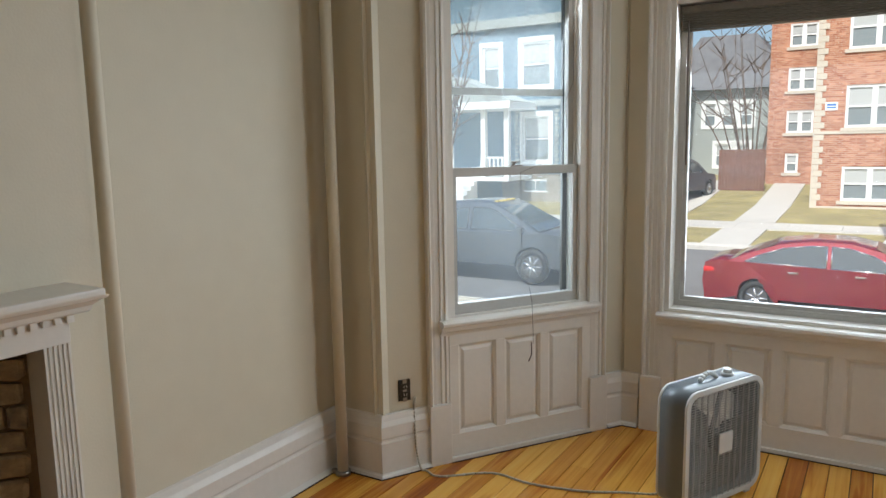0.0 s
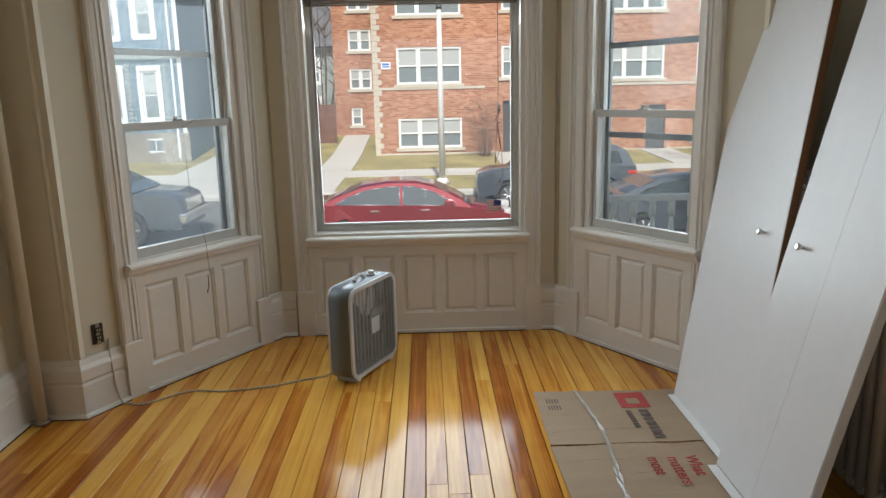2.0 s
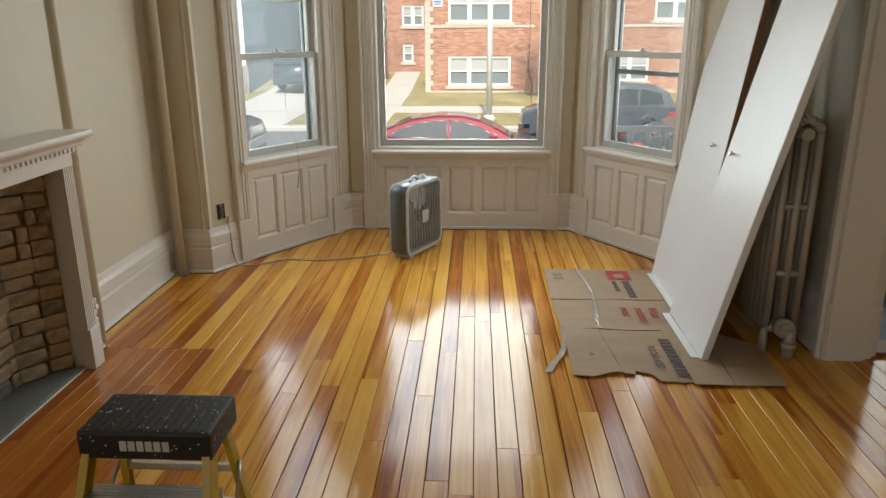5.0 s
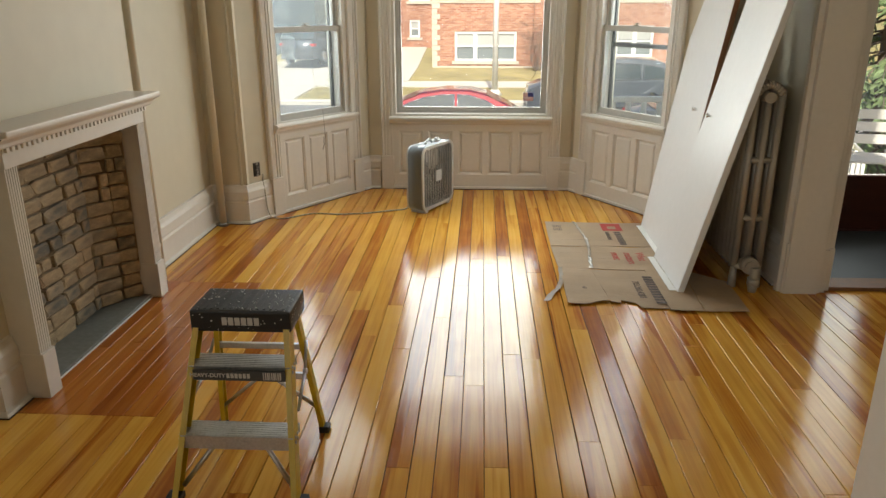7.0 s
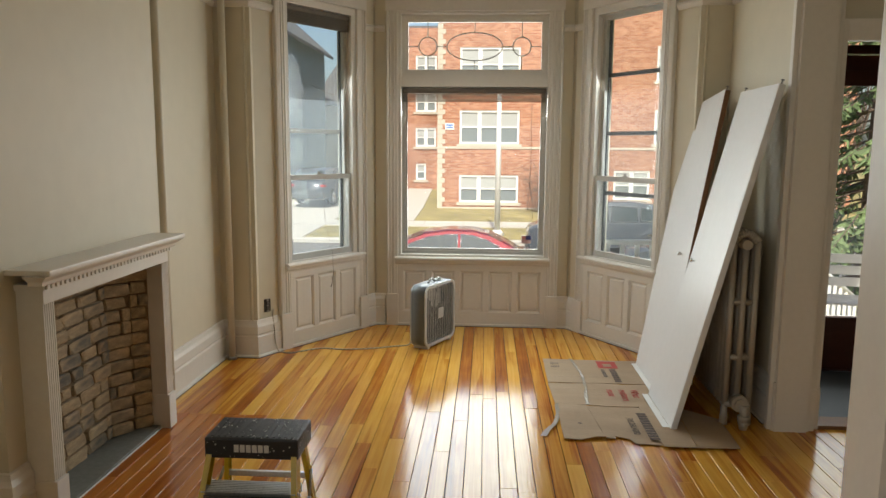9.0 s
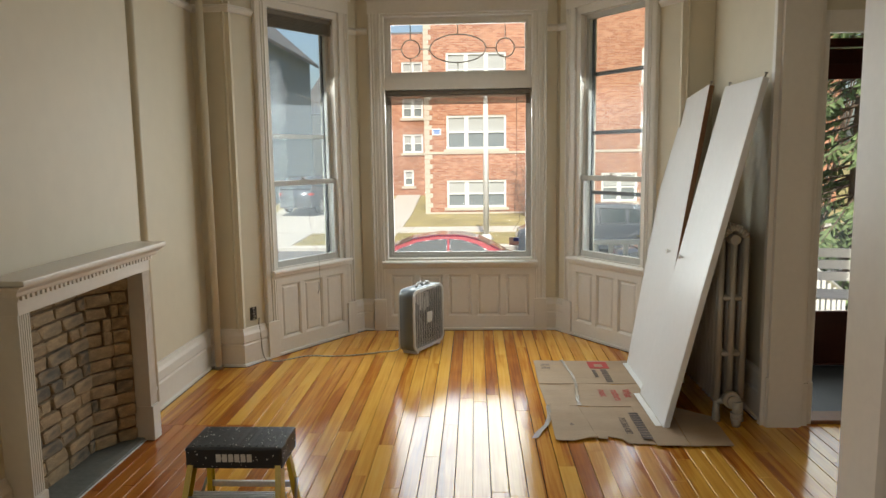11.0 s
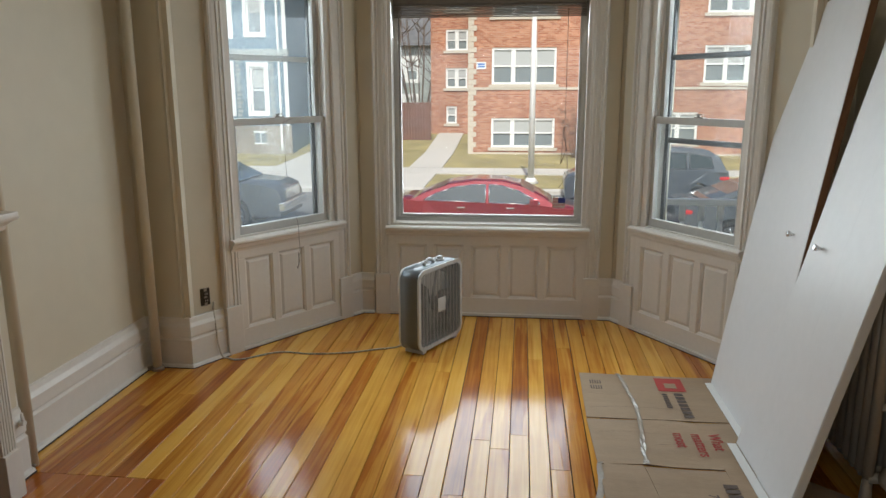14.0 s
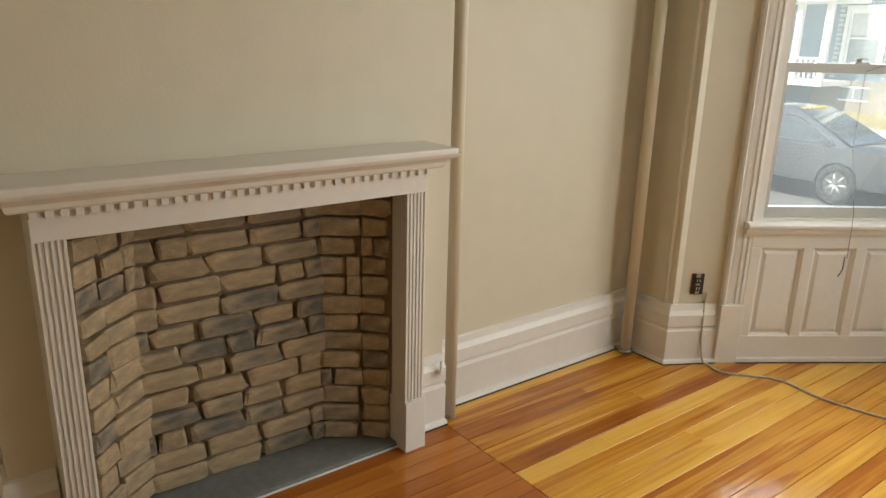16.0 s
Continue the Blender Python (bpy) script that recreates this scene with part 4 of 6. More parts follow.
part("housing", ring_band(bmesh.new(), FW, FH, 0.07, 0.012, FD - 0.012, 0.010, FZ), M_FANBODY, fan, "blue-grey steel housing")
for y0, y1 in ((0.0, 0.013), (FD - 0.013, FD)):
    part("grille_rim", ring_band(bmesh.new(), FW, FH, 0.07, y0, y1, 0.022, FZ), M_FANWHITE, fan, "off-white rim")
for y in (0.004, FD - 0.004):
    bm = bmesh.new()
    for k in range(1, 44):
        z = FZ + 0.018 + (FH - 0.036) * k / 44
        if True:
            box(bm, 0.018, FW - 0.018, y - 0.0012, y + 0.0016, z - 0.0011, z + 0.0011)
    for k in range(1, 12):
        x = 0.018 + (FW - 0.036) * k / 12
        box(bm, x - 0.0013, x + 0.0013, y - 0.0015, y + 0.004, FZ + 0.018, FZ + FH - 0.018)
    ob = part("grille", bm, M_GRILLE, fan, "off-white plastic grille bars", "stuff")
bm = bmesh.new()
hole = [[], []]
for k in range(40):
    a = 2 * math.pi * k / 40
    c, q = math.cos(a), math.sin(a)
    reach = 0.245 / max(abs(c), abs(q))
    hole[0].append(bm.verts.new((FW / 2 + 0.215 * c, FD * 0.45, FZ + FH / 2 + 0.215 * q)))
    hole[1].append(bm.verts.new((FW / 2 + min(reach, 0.30) * c, FD * 0.45, FZ + FH / 2 + min(reach, 0.30) * q)))
for k in range(40):
    bm.faces.new((hole[0][k], hole[0][(k + 1) % 40], hole[1][(k + 1) % 40], hole[1][k]))
bmesh.ops.solidify(bm, geom=bm.faces[:], thickness=0.002)
part("shroud", bm, M_FANDARK, fan, "dark round inner shroud")
boxes("badge", [(FW / 2 - 0.045, FW / 2 + 0.045, -0.004, 0.002, FZ + FH / 2 - 0.045, FZ + FH / 2 + 0.045)], M_FANWHITE, fan, "off-white square badge", bevel=0.004)
bm = bmesh.new()
for k in range(5):
    a = k * 2 * math.pi / 5
    m = Matrix.Translation((FW / 2, FD / 2, FZ + FH / 2)) @ Matrix.Rotation(a, 4, "Y") @ Matrix.Translation((0.11, 0, 0)) @ Matrix.Rotation(radians(28), 4, "X")
    box(bm, -0.085, 0.12, -0.002, 0.002, -0.085, 0.085, m, bevel=0.0)
part("blade", bm, M_FANDARK, fan, "grey fan blades", "stuff")
part("motor", cyl(bmesh.new(), (FW / 2, 0.02, FZ + FH / 2), (FW / 2, FD - 0.02, FZ + FH / 2), 0.045, n=20), M_FANDARK, fan, "dark motor hub")
bm = bmesh.new()
rail = [(FW / 2 - 0.085 + 0.11 * k / 8, FD / 2, FZ + FH + 0.005 + 0.028 * math.sin(math.pi * k / 8)) for k in range(9)]
for p, q in zip(rail, rail[1:]):
    cyl(bm, p, q, 0.011, n=8)
part("handle", bm, M_FANWHITE, fan, "off-white carrying handle")
bm = bmesh.new()
cyl(bm, (FW / 2 + 0.10, FD / 2, FZ + FH - 0.004), (FW / 2 + 0.10, FD / 2, FZ + FH + 0.012), 0.027, n=18)
cyl(bm, (FW / 2 + 0.10, FD / 2, FZ + FH + 0.012), (FW / 2 + 0.10, FD / 2, FZ + FH + 0.028), 0.020, 0.017, n=18)
part("knob", bm, M_FANWHITE, fan, "off-white speed knob")
for x in (0.05, FW - 0.09):
    boxes("foot", [(x, x + 0.04, 0.008, FD - 0.008, 0.0, FZ + 0.004)], M_FANWHITE, fan, bevel=0.004)

# ---- outlet and cable ----
outlet = thing("wall_outlet", PL @ Matrix.Translation((0.150, 0.028, 0.395)), "black bare wall outlet with no cover plate", "outlet")
boxes("box", [(-0.030, 0.030, -0.006, 0.004, -0.052, 0.052)], M_OUTLET, outlet, bevel=0.003)
boxes("strap", [(-0.010, 0.010, -0.009, -0.004, -0.055, 0.055)], M_METAL, outlet, "bare metal mounting strap", bevel=0.001)
for z in (-0.020, 0.020):
    boxes("socket", [(-0.017, 0.017, -0.014, -0.006, z - 0.015, z + 0.015)], M_OUTLET, outlet, bevel=0.004)
    boxes("socket_slot", [(-0.008, -0.005, -0.0155, -0.013, z - 0.006, z + 0.006), (0.005, 0.008, -0.0155, -0.013, z - 0.006, z + 0.006)], M_PALE, outlet)


def smooth_line(pts, n=6):
    out = []
    for i in range(len(pts) - 1):
        p0, p1, p2, p3 = [Vector(pts[max(0, min(len(pts) - 1, i + k))]) for k in (-1, 0, 1, 2)]
        for k in range(n):
            t = k / n
            out.append(0.5 * ((2 * p1) + (p2 - p0) * t + (2 * p0 - 5 * p1 + 4 * p2 - p3) * t * t + (3 * p1 - p0 - 3 * p2 + p3) * t ** 3))
    return out + [Vector(pts[-1])]


CABLE = [tuple(PL @ Vector(p)) for p in ((0.195, 0.020, 0.305), (0.185, -0.012, 0.20), (0.190, -0.014, 0.10), (0.200, -0.034, 0.02), (0.225, -0.055, 0.006))] + [(-1.69, 2.972, 0.005), (-1.50, 3.12, 0.005), (-1.30, 3.11, 0.005), (-1.07, 3.156, 0.005), (-0.90, 3.235, 0.005), (-0.775, 3.29, 0.006), (-0.745, 3.30, 0.05)]
bm = bmesh.new()
tube(bm, smooth_line(CABLE), 0.0052, 8)
cable = part("fan_cable", bm, M_CABLE, None, "thin cream power cable trailing over the boards", category="cable")
part("cable_end", tube(bmesh.new(), [CABLE[0], (CABLE[0][0] + 0.006, CABLE[0][1] + 0.002, CABLE[0][2] + 0.05)], 0.0065, 8), M_CABLE, cable, "frayed cable end")

# ---- step ladder ----
ladder = thing("step_ladder", Matrix.Translation((-0.968, -0.310, 0)), "yellow fibreglass step ladder with a paint-spattered black top", "step ladder")
TOPZ = 0.622


def channel(bm, a, b, across, w=0.052, d=0.020, t=0.005):
    """A C-section rail from a to b: web facing sideways, flanges along y."""
    a, b = Vector(a), Vector(b)
    up = (b - a).normalized()
    side = Vector((across, 0, 0))
    fwd = up.cross(side).normalized() * across
    fwd = Vector((0, 1, 0)) - up * up.y
    fwd.normalize()
    outline = [(0, -w / 2), (d, -w / 2), (d, -w / 2 + t), (t, -w / 2 + t), (t, w / 2 - t), (d, w / 2 - t), (d, w / 2), (0, w / 2)]
    lo = [bm.verts.new(a - side * s + fwd * f) for s, f in outline]
    hi = [bm.verts.new(b - side * s + fwd * f) for s, f in outline]
    n = len(outline)
    for k in range(n):
        bm.faces.new((lo[k], lo[(k + 1) % n], hi[(k + 1) % n], hi[k]))
    bm.faces.new(lo[::-1])
    bm.faces.new(hi)
    return bm


def front_x(z, s):
    return s * (0.215 - 0.055 * z / TOPZ)


def front_y(z):
    return -0.12 + 0.26 * z / TOPZ


for s in (-1, 1):
    part("front_rail", channel(bmesh.new(), (front_x(0.02, s), front_y(0.02), 0.02), (front_x(TOPZ - 0.03, s), front_y(TOPZ - 0.03), TOPZ - 0.03), s), M_YELLOW, ladder, "scuffed yellow fibreglass rail")
    part("rear_rail", channel(bmesh.new(), (s * 0.205, 0.345, 0.02), (s * 0.150, 0.245, TOPZ - 0.03), s, 0.035, 0.018), M_YELLOW, ladder, "scuffed yellow fibreglass rail")
    boxes("foot", [(s * 0.215 - 0.026, s * 0.215 + 0.026, -0.146, -0.078, 0.0, 0.026)], M_BLACKP, ladder, "black rubber foot", bevel=0.004)
    boxes("foot", [(s * 0.205 - 0.020, s * 0.205 + 0.020, 0.323, 0.365, 0.0, 0.028)], M_BLACKP, ladder, "black rubber foot", bevel=0.004)
    bm = bmesh.new()
    cyl(bm, (s * 0.192, 0.030, 0.28), (s * 0.183, 0.19, 0.345), 0.006, n=8)
    cyl(bm, (s * 0.183, 0.19, 0.345), (s * 0.172, 0.275, 0.425), 0.006, n=8)
    cyl(bm, (s * 0.19, 0.19, 0.345), (s * 0.176, 0.19, 0.345), 0.011, n=10)
    part("spreader", bm, M_ALU, ladder, "aluminium spreader bar")
    part("brace", cyl(bmesh.new(), (s * 0.19, -0.080, 0.045), (s * 0.06, -0.010, 0.21), 0.009, n=6), M_ALU, ladder, "aluminium diagonal brace")
    part("brace", cyl(bmesh.new(), (s * 0.195, 0.335, 0.10), (s * 0.03, 0.31, 0.25), 0.008, n=6), M_ALU, ladder, "aluminium diagonal brace")
    bm = bmesh.new()
    for z in (0.205, 0.220, 0.42, 0.435):
        x = front_x(z, s)
        for y in (-0.012, 0.014):
            cyl(bm, (x, front_y(z) + y, z), (x + s * 0.004, front_y(z) + y, z), 0.006, n=8)
    part("rivet", bm, M_ALU, ladder, "aluminium rivets", "stuff")
boxes("rear_bar", [(-0.180, 0.180, 0.300, 0.314, 0.250, 0.275)], M_ALU, ladder, "aluminium rear cross bar", bevel=0.002)
boxes("rear_bar", [(-0.168, 0.168, 0.270, 0.284, 0.390, 0.412)], M_ALU, ladder, "aluminium rear cross bar", bevel=0.002)
for z in (0.225, 0.440):
    x, y = front_x(z, 1) - 0.004, front_y(z)
    bm = bmesh.new()
    box(bm, -x, x, y - 0.028, y + 0.065, z - 0.004, z)
    box(bm, -x, x, y - 0.030, y - 0.026, z - 0.048, z)
    box(bm, -x, x, y + 0.062, y + 0.066, z - 0.035, z)
    tread = part("step", bm, M_ALU, ladder, "scuffed ribbed aluminium step")
    bm = bmesh.new()
    for k in range(7):
        yy = y - 0.024 + k * 0.013
        box(bm, -x, x, yy, yy + 0.005, z, z + 0.0022)
    part("tread_rib", bm, M_ALU, tread, "raised aluminium ribs", "stuff")
y = front_y(0.41)
boxes("step_label", [(-0.155, 0.160, y - 0.0335, y - 0.030, 0.396, 0.434)], M_GREYLABEL, ladder, "dark grey warning label")
boxes("step_label_bars", [(0.085 + k * 0.007, 0.088 + k * 0.007 + 0.001 * (k % 3), y - 0.0345, y - 0.0333, 0.401, 0.428) for k in range(9)], M_PALE, ladder, "pale printed bar pattern", "stuff")


def lettering(name, body, size, mat, parent, place, label, extrude=0.0006, bold=0.0):
    cu = bpy.data.curves.new(name, "FONT")
    cu.body, cu.size, cu.extrude, cu.align_x, cu.offset = body, size, extrude, "CENTER", bold
    tmp = bpy.data.objects.new(name, cu)
    scene.collection.objects.link(tmp)
    dg = bpy.context.evaluated_depsgraph_get()
    me = bpy.data.meshes.new_from_object(tmp.evaluated_get(dg))
    bpy.data.objects.remove(tmp)
    me.materials.clear()
    me.materials.append(mat)
    return part(name, me, None if me.materials else mat, parent, label, place=place)


FACE_FRONT = Matrix.Rotation(radians(90), 4, "X")
lettering("step_lettering", "HEAVY-DUTY", 0.020, M_PALE, ladder, Matrix.Translation((-0.105, y - 0.0340, 0.408)) @ FACE_FRONT, "pale printed words", bold=0.0005)
boxes("step_label_mark", [(-0.040 + k * 0.014, -0.030 + k * 0.014, y - 0.0345, y - 0.0333, 0.406, 0.423) for k in range(6)], M_PALE, ladder, "pale printed maker's mark", "stuff")
ty = front_y(TOPZ)
bm = bmesh.new()
box(bm, -0.172, 0.172, ty - 0.055, ty + 0.150, TOPZ - 0.078, TOPZ, bevel=0.008)
ribs = bmesh.new()
for k in range(14):
    x = -0.150 + k * 0.0225
    box(ribs, x, x + 0.010, ty - 0.040, ty + 0.135, TOPZ, TOPZ + 0.0018)
cap = part("top_cap", bm, M_BLACKP, ladder, "paint-spattered black plastic top")
part("tread_rib", ribs, M_BLACKP, cap, "moulded black ribs", "stuff")
boxes("cap_mark", [(-0.062 + k * 0.022, -0.045 + k * 0.022, ty - 0.0568, ty - 0.0552, TOPZ - 0.052, TOPZ - 0.024) for k in range(6)], M_PALE, ladder, "pale moulded maker's mark", "stuff")
random.seed(8)
bm = bmesh.new()
for k in range(80):
    x, yy, r = random.uniform(-0.165, 0.165), random.uniform(ty - 0.05, ty + 0.145), random.choice([0.001, 0.0015, 0.0025, 0.004]) * random.uniform(0.6, 1.2)
    cyl(bm, (x, yy, TOPZ + 0.0005), (x, yy, TOPZ + 0.0026), r, r * 0.7, 7)
for k in range(24):
    x, z, r = random.uniform(-0.165, 0.165), random.uniform(TOPZ - 0.07, TOPZ - 0.008), random.choice([0.001, 0.002, 0.003])
    cyl(bm, (x, ty - 0.0545, z), (x, ty - 0.0562, z), r, r * 0.7, 7)
for k in range(14):
    yy, z, r = random.uniform(ty - 0.04, ty + 0.14), random.uniform(TOPZ - 0.07, TOPZ - 0.01), random.choice([0.0015, 0.003])
    cyl(bm, (0.1715, yy, z), (0.1735, yy, z), r, r * 0.7, 7)
part("paint_spatter", bm, M_PALE, ladder, "dried pale paint drops", "stuff")

# ---- cardboard under the doors ----
card = thing("cardboard_sheet", Matrix.Translation((0.0095, 0.2274, 0)) @ Matrix.Diagonal((1.04, 0.9396, 1, 1)), "flattened brown moving carton taped and torn on the floor", "cardboard")
noise.seed_set(4)


def card_piece(outline, z, lift=0.004, label=""):
    """A thin, slightly buckled panel of card."""
    bm = bmesh.new()
    vs = [bm.verts.new((x, y, 0)) for x, y in outline]
    bm.faces.new(vs)
    for k in range(1, 12):
        for axis in (0, 1):
            lo, hi = min(p[axis] for p in outline), max(p[axis] for p in outline)
            n = Vector((1, 0, 0)) if axis == 0 else Vector((0, 1, 0))
            bmesh.ops.bisect_plane(bm, geom=bm.verts[:] + bm.edges[:] + bm.faces[:], plane_co=n * (lo + (hi - lo) * k / 12), plane_no=n)
    for v in bm.verts:
        v.co.z = z + lift * (0.5 + noise.noise(v.co * 5.0 + Vector((0, 0, z * 100)))) + 0.001 * noise.noise(v.co * 25.0)
    top = bm.faces[:]
    r = bmesh.ops.extrude_face_region(bm, geom=top)
    for v in [g for g in r["geom"] if isinstance(g, bmesh.types.BMVert)]:
        v.co.z += 0.0035
    return part("card_panel", bm, M_CARD, card, label)


card_piece([(0.314, 2.905), (0.56, 2.90), (1.06, 2.885), (1.10, 2.60), (1.06, 2.292), (0.50, 2.288), (0.308, 2.292)], 0.003, 0.006)
card_piece([(0.306, 2.276), (0.50, 2.280), (1.06, 2.280), (1.02, 1.79), (0.50, 1.805), (0.318, 1.800)], 0.0005, 0.009)
card_piece([(0.322, 1.772), (0.345, 1.788), (0.503, 1.780), (0.548, 1.235), (0.50, 1.235), (0.41, 1.195), (0.315, 1.20)], 0.004, 0.014)
card_piece([(0.507, 1.780), (1.00, 1.775), (1.02, 1.45), (0.84, 1.15), (0.70, 1.155), (0.68, 1.225), (0.605, 1.262), (0.60, 1.215), (0.552, 1.23)], 0.003, 0.009)
card_piece([(0.83, 1.80), (1.048, 1.80), (1.018, 1.115), (0.845, 1.120)], 0.0075, 0.005)
card_piece([(1.052, 1.80), (1.27, 1.60), (1.25, 1.125), (1.022, 1.115)], 0.0060, 0.009)
TOPC = 0.0125
# flat dark lines: the shade of folds painted on the card
CREASES = (((0.33, 2.41), (0.50, 2.435), (0.71, 2.425), (0.80, 2.40)), ((0.34, 2.12), (0.47, 2.135), (0.62, 2.125)), ((0.58, 2.005), (0.71, 2.02)), ((0.34, 2.61), (0.43, 2.595), (0.49, 2.60)), ((0.34, 1.53), (0.42, 1.515), (0.53, 1.53)), ((0.60, 1.35), (0.72, 1.335), (0.80, 1.345)))
for line in CREASES:
    bm = bmesh.new()
    pts = smooth_line([(x, y, TOPC - 0.0008) for x, y in line], 5)
    rows = [[bm.verts.new(p + Vector((0, s * random.uniform(0.0004, 0.0013), 0))) for s in (-1, 1)] for p in pts]
    for r, q in zip(rows, rows[1:]):
        bm.faces.new((r[0], r[1], q[1], q[0]))
    part("crease", bm, M_CREASE_SHADE, card, "thin dark line painted as the shade of a fold")


def ink(name, body, size, x, y, turn, mat, label, z=TOPC, bold=0.001):
    lettering(name, body, size, mat, card, Matrix.Translation((x, y, z)) @ Matrix.Rotation(radians(turn), 4, "Z"), label, 0.0002, bold)


def ink_bars(x, y, length, height, count, mat, label, z=TOPC, slant=0.0):
    """Unreadable or left-out words as bars, running towards -y."""
    bm = bmesh.new()
    step = length / count
    for k in range(count):
        box(bm, x - height / 2, x + height / 2, y - (k + 1) * step + step * 0.25, y - k * step, z, z + 0.0006)
    part("printed_bars", bm, mat, card, label, "stuff")


boxes("printed_patch", [(0.705, 0.845, 2.665, 2.855, TOPC, TOPC + 0.0007)], M_REDINK, card, "dark red printed patch")
boxes("printed_patch", [(0.745, 0.805, 2.71, 2.78, TOPC + 0.0007, TOPC + 0.0012)], M_CARD, card, "bare card mark in the red patch")
ink_bars(0.795, 2.64, 0.33, 0.045, 7, M_INK, "dark printed word as bars")
ink_bars(0.725, 2.63, 0.20, 0.026, 7, M_INK, "dark printed word as bars")
ink("printed_word", "What", 0.075, 0.835, 2.06, -90, M_REDINK, "dark red printed word")
ink("printed_word", "matters", 0.075, 0.760, 2.02, -90, M_REDINK, "dark red printed word")
ink("printed_word", "most", 0.075, 0.680, 2.065, -90, M_REDINK, "dark red printed word")
ink_bars(0.815, 1.65, 0.46, 0.055, 11, M_INK, "dark printed web address as bars", 0.0175)
ink("printed_number", "703.260.4282", 0.052, 0.715, 1.42, -90, M_INK, "dark printed number", 0.0175)
ink("printed_number", "4.5", 0.030, 0.42, 1.44, -90, M_INK, "small dark printed number", 0.0175)
for y0 in (2.80, 2.72):
    boxes("printed_bars", [(0.36 + k * 0.013, 0.366 + k * 0.013, y0 - 0.05, y0, TOPC - 0.002, TOPC - 0.0006) for k in range(5)], M_INK, card, "small dark print", "stuff")
tp = smooth_line([(0.515, 2.90, 0.012), (0.53, 2.80, 0.014), (0.545, 2.60, 0.0125), (0.555, 2.40, 0.013), (0.55, 2.22, 0.012), (0.525, 1.98, 0.012), (0.515, 1.80, 0.013)], 5)
bm = bmesh.new()
rows = [[bm.verts.new(p + Vector((s * w * random.uniform(0.7, 1.3) + 0.004 * random.random(), 0.0, 0.0015 + 0.006 * random.random()))) for s, w in ((-1, 0.011), (-0.3, 0.011), (0.4, 0.011), (1, 0.011))] for p in tp]
for r, s in zip(rows, rows[1:]):
    for k in range(3):
        bm.faces.new((r[k], r[k + 1], s[k + 1], s[k]))
part("tape_strip", bm, M_TAPE, card, "crumpled clear packing tape")
bm = bmesh.new()
tp = smooth_line([(0.335, 1.80, 0.018), (0.318, 1.74, 0.030), (0.315, 1.60, 0.016), (0.285, 1.45, 0.010), (0.235, 1.33, 0.012), (0.205, 1.24, 0.006)], 6)
rows = [[bm.verts.new(p + Vector((s * (0.010 + 0.010 * k / len(tp)), 0.004 * s, 0.002 * random.random()))) for s in (-1, 0, 1)] for k, p in enumerate(tp)]
for r, s in zip(rows, rows[1:]):
    for k in range(2):
        bm.faces.new((r[k], r[k + 1], s[k + 1], s[k]))
part("loose_tape", bm, M_TAPE, card, "loose twisted packing tape")
boxes("window_sticker", [(1.365, 1.455, 0.150, 0.1565, 0.775, 0.850)], M_WHITEF, None, "small flag sticker on the window pane", place=PN, category="sticker")
flag = scene.objects["window_sticker"]
boxes("sticker_stripes", [(1.365, 1.455, 0.1492, 0.150, 0.778 + k * 0.0107, 0.7835 + k * 0.0107) for k in range(7)], M_REDINK, flag, "red stripes", "stuff")
boxes("sticker_field", [(1.405, 1.455, 0.1484, 0.1492, 0.812, 0.850)], M_FLAGBLUE, flag, "dark blue field")

for x0, x1, y0, y1 in ((1.012, 1.048, 2.19, 2.862), (0.944, 0.984, 1.560, 2.150)):
    part("paper_strip", box(bmesh.new(), x0, x1, y0, y1, 0.016, 0.0175), M_WHITEF, None, "narrow white paper strip on the cardboard at a door's foot", category="paper", group="paper strips")

# ---- outdoors ----


def fall(y):
    """How much the street side lies below the level first taken for it."""
    return -0.0235 * max(0.0, min(y, 45.0) - 3.3)


GROUND = [(y, z + fall(y)) for y, z in [(-400, -1.5), (13.1, -1.5), (13.2, -1.53), (17.0, -1.46), (20.5, -1.02), (20.8, -0.90), (24.2, -0.76), (26.0, -0.70), (30.5, -0.42), (36.0, 0.25), (60.0, 0.4), (900, 0.4)]]


def ground_z(y):
    for (a, za), (b, zb) in zip(GROUND, GROUND[1:]):
        if a <= y <= b:
            return za + (zb - za) * (y - a) / (b - a)
    return GROUND[-1][1]


def strip_on_ground(name, x0, x1, y0, y1, rise, thick, mat, label, parent=None):
    """A slab that follows the slope of the ground."""
    ys = sorted({y0, y1, *[y for y, _ in GROUND if y0 < y < y1]})
    bm = bmesh.new()
    rows = [[bm.verts.new((x, y, ground_z(y) + dz)) for x, dz in ((x0, rise - thick), (x0, rise), (x1, rise), (x1, rise - thick))] for y in ys]
    for r, s in zip(rows, rows[1:]):
        for k in range(4):
            bm.faces.new((r[k], s[k], s[(k + 1) % 4], r[(k + 1) % 4]))
    bm.faces.new(rows[0])
    bm.faces.new(rows[-1][::-1])
    return part(name, bm, mat, parent, label, "structure")


bm = bmesh.new()
ys = [y for y, _ in GROUND]
xs = (-400, -10, 12, 400)
rows = [[bm.verts.new((x, y, z - 0.01)) for x in xs] for y, z in GROUND]
for r, s in zip(rows, rows[1:]):
    for k in range(3):
        bm.faces.new((r[k], r[k + 1], s[k + 1], s[k]))
part("ground", bm, M_GRASS, None, "dry patchy winter lawn sloping up from the street", "structure")
strip_on_ground("road", -120, 120, 13.25, 20.45, 0.01, 0.10, M_ASPHALT, "worn grey asphalt street")
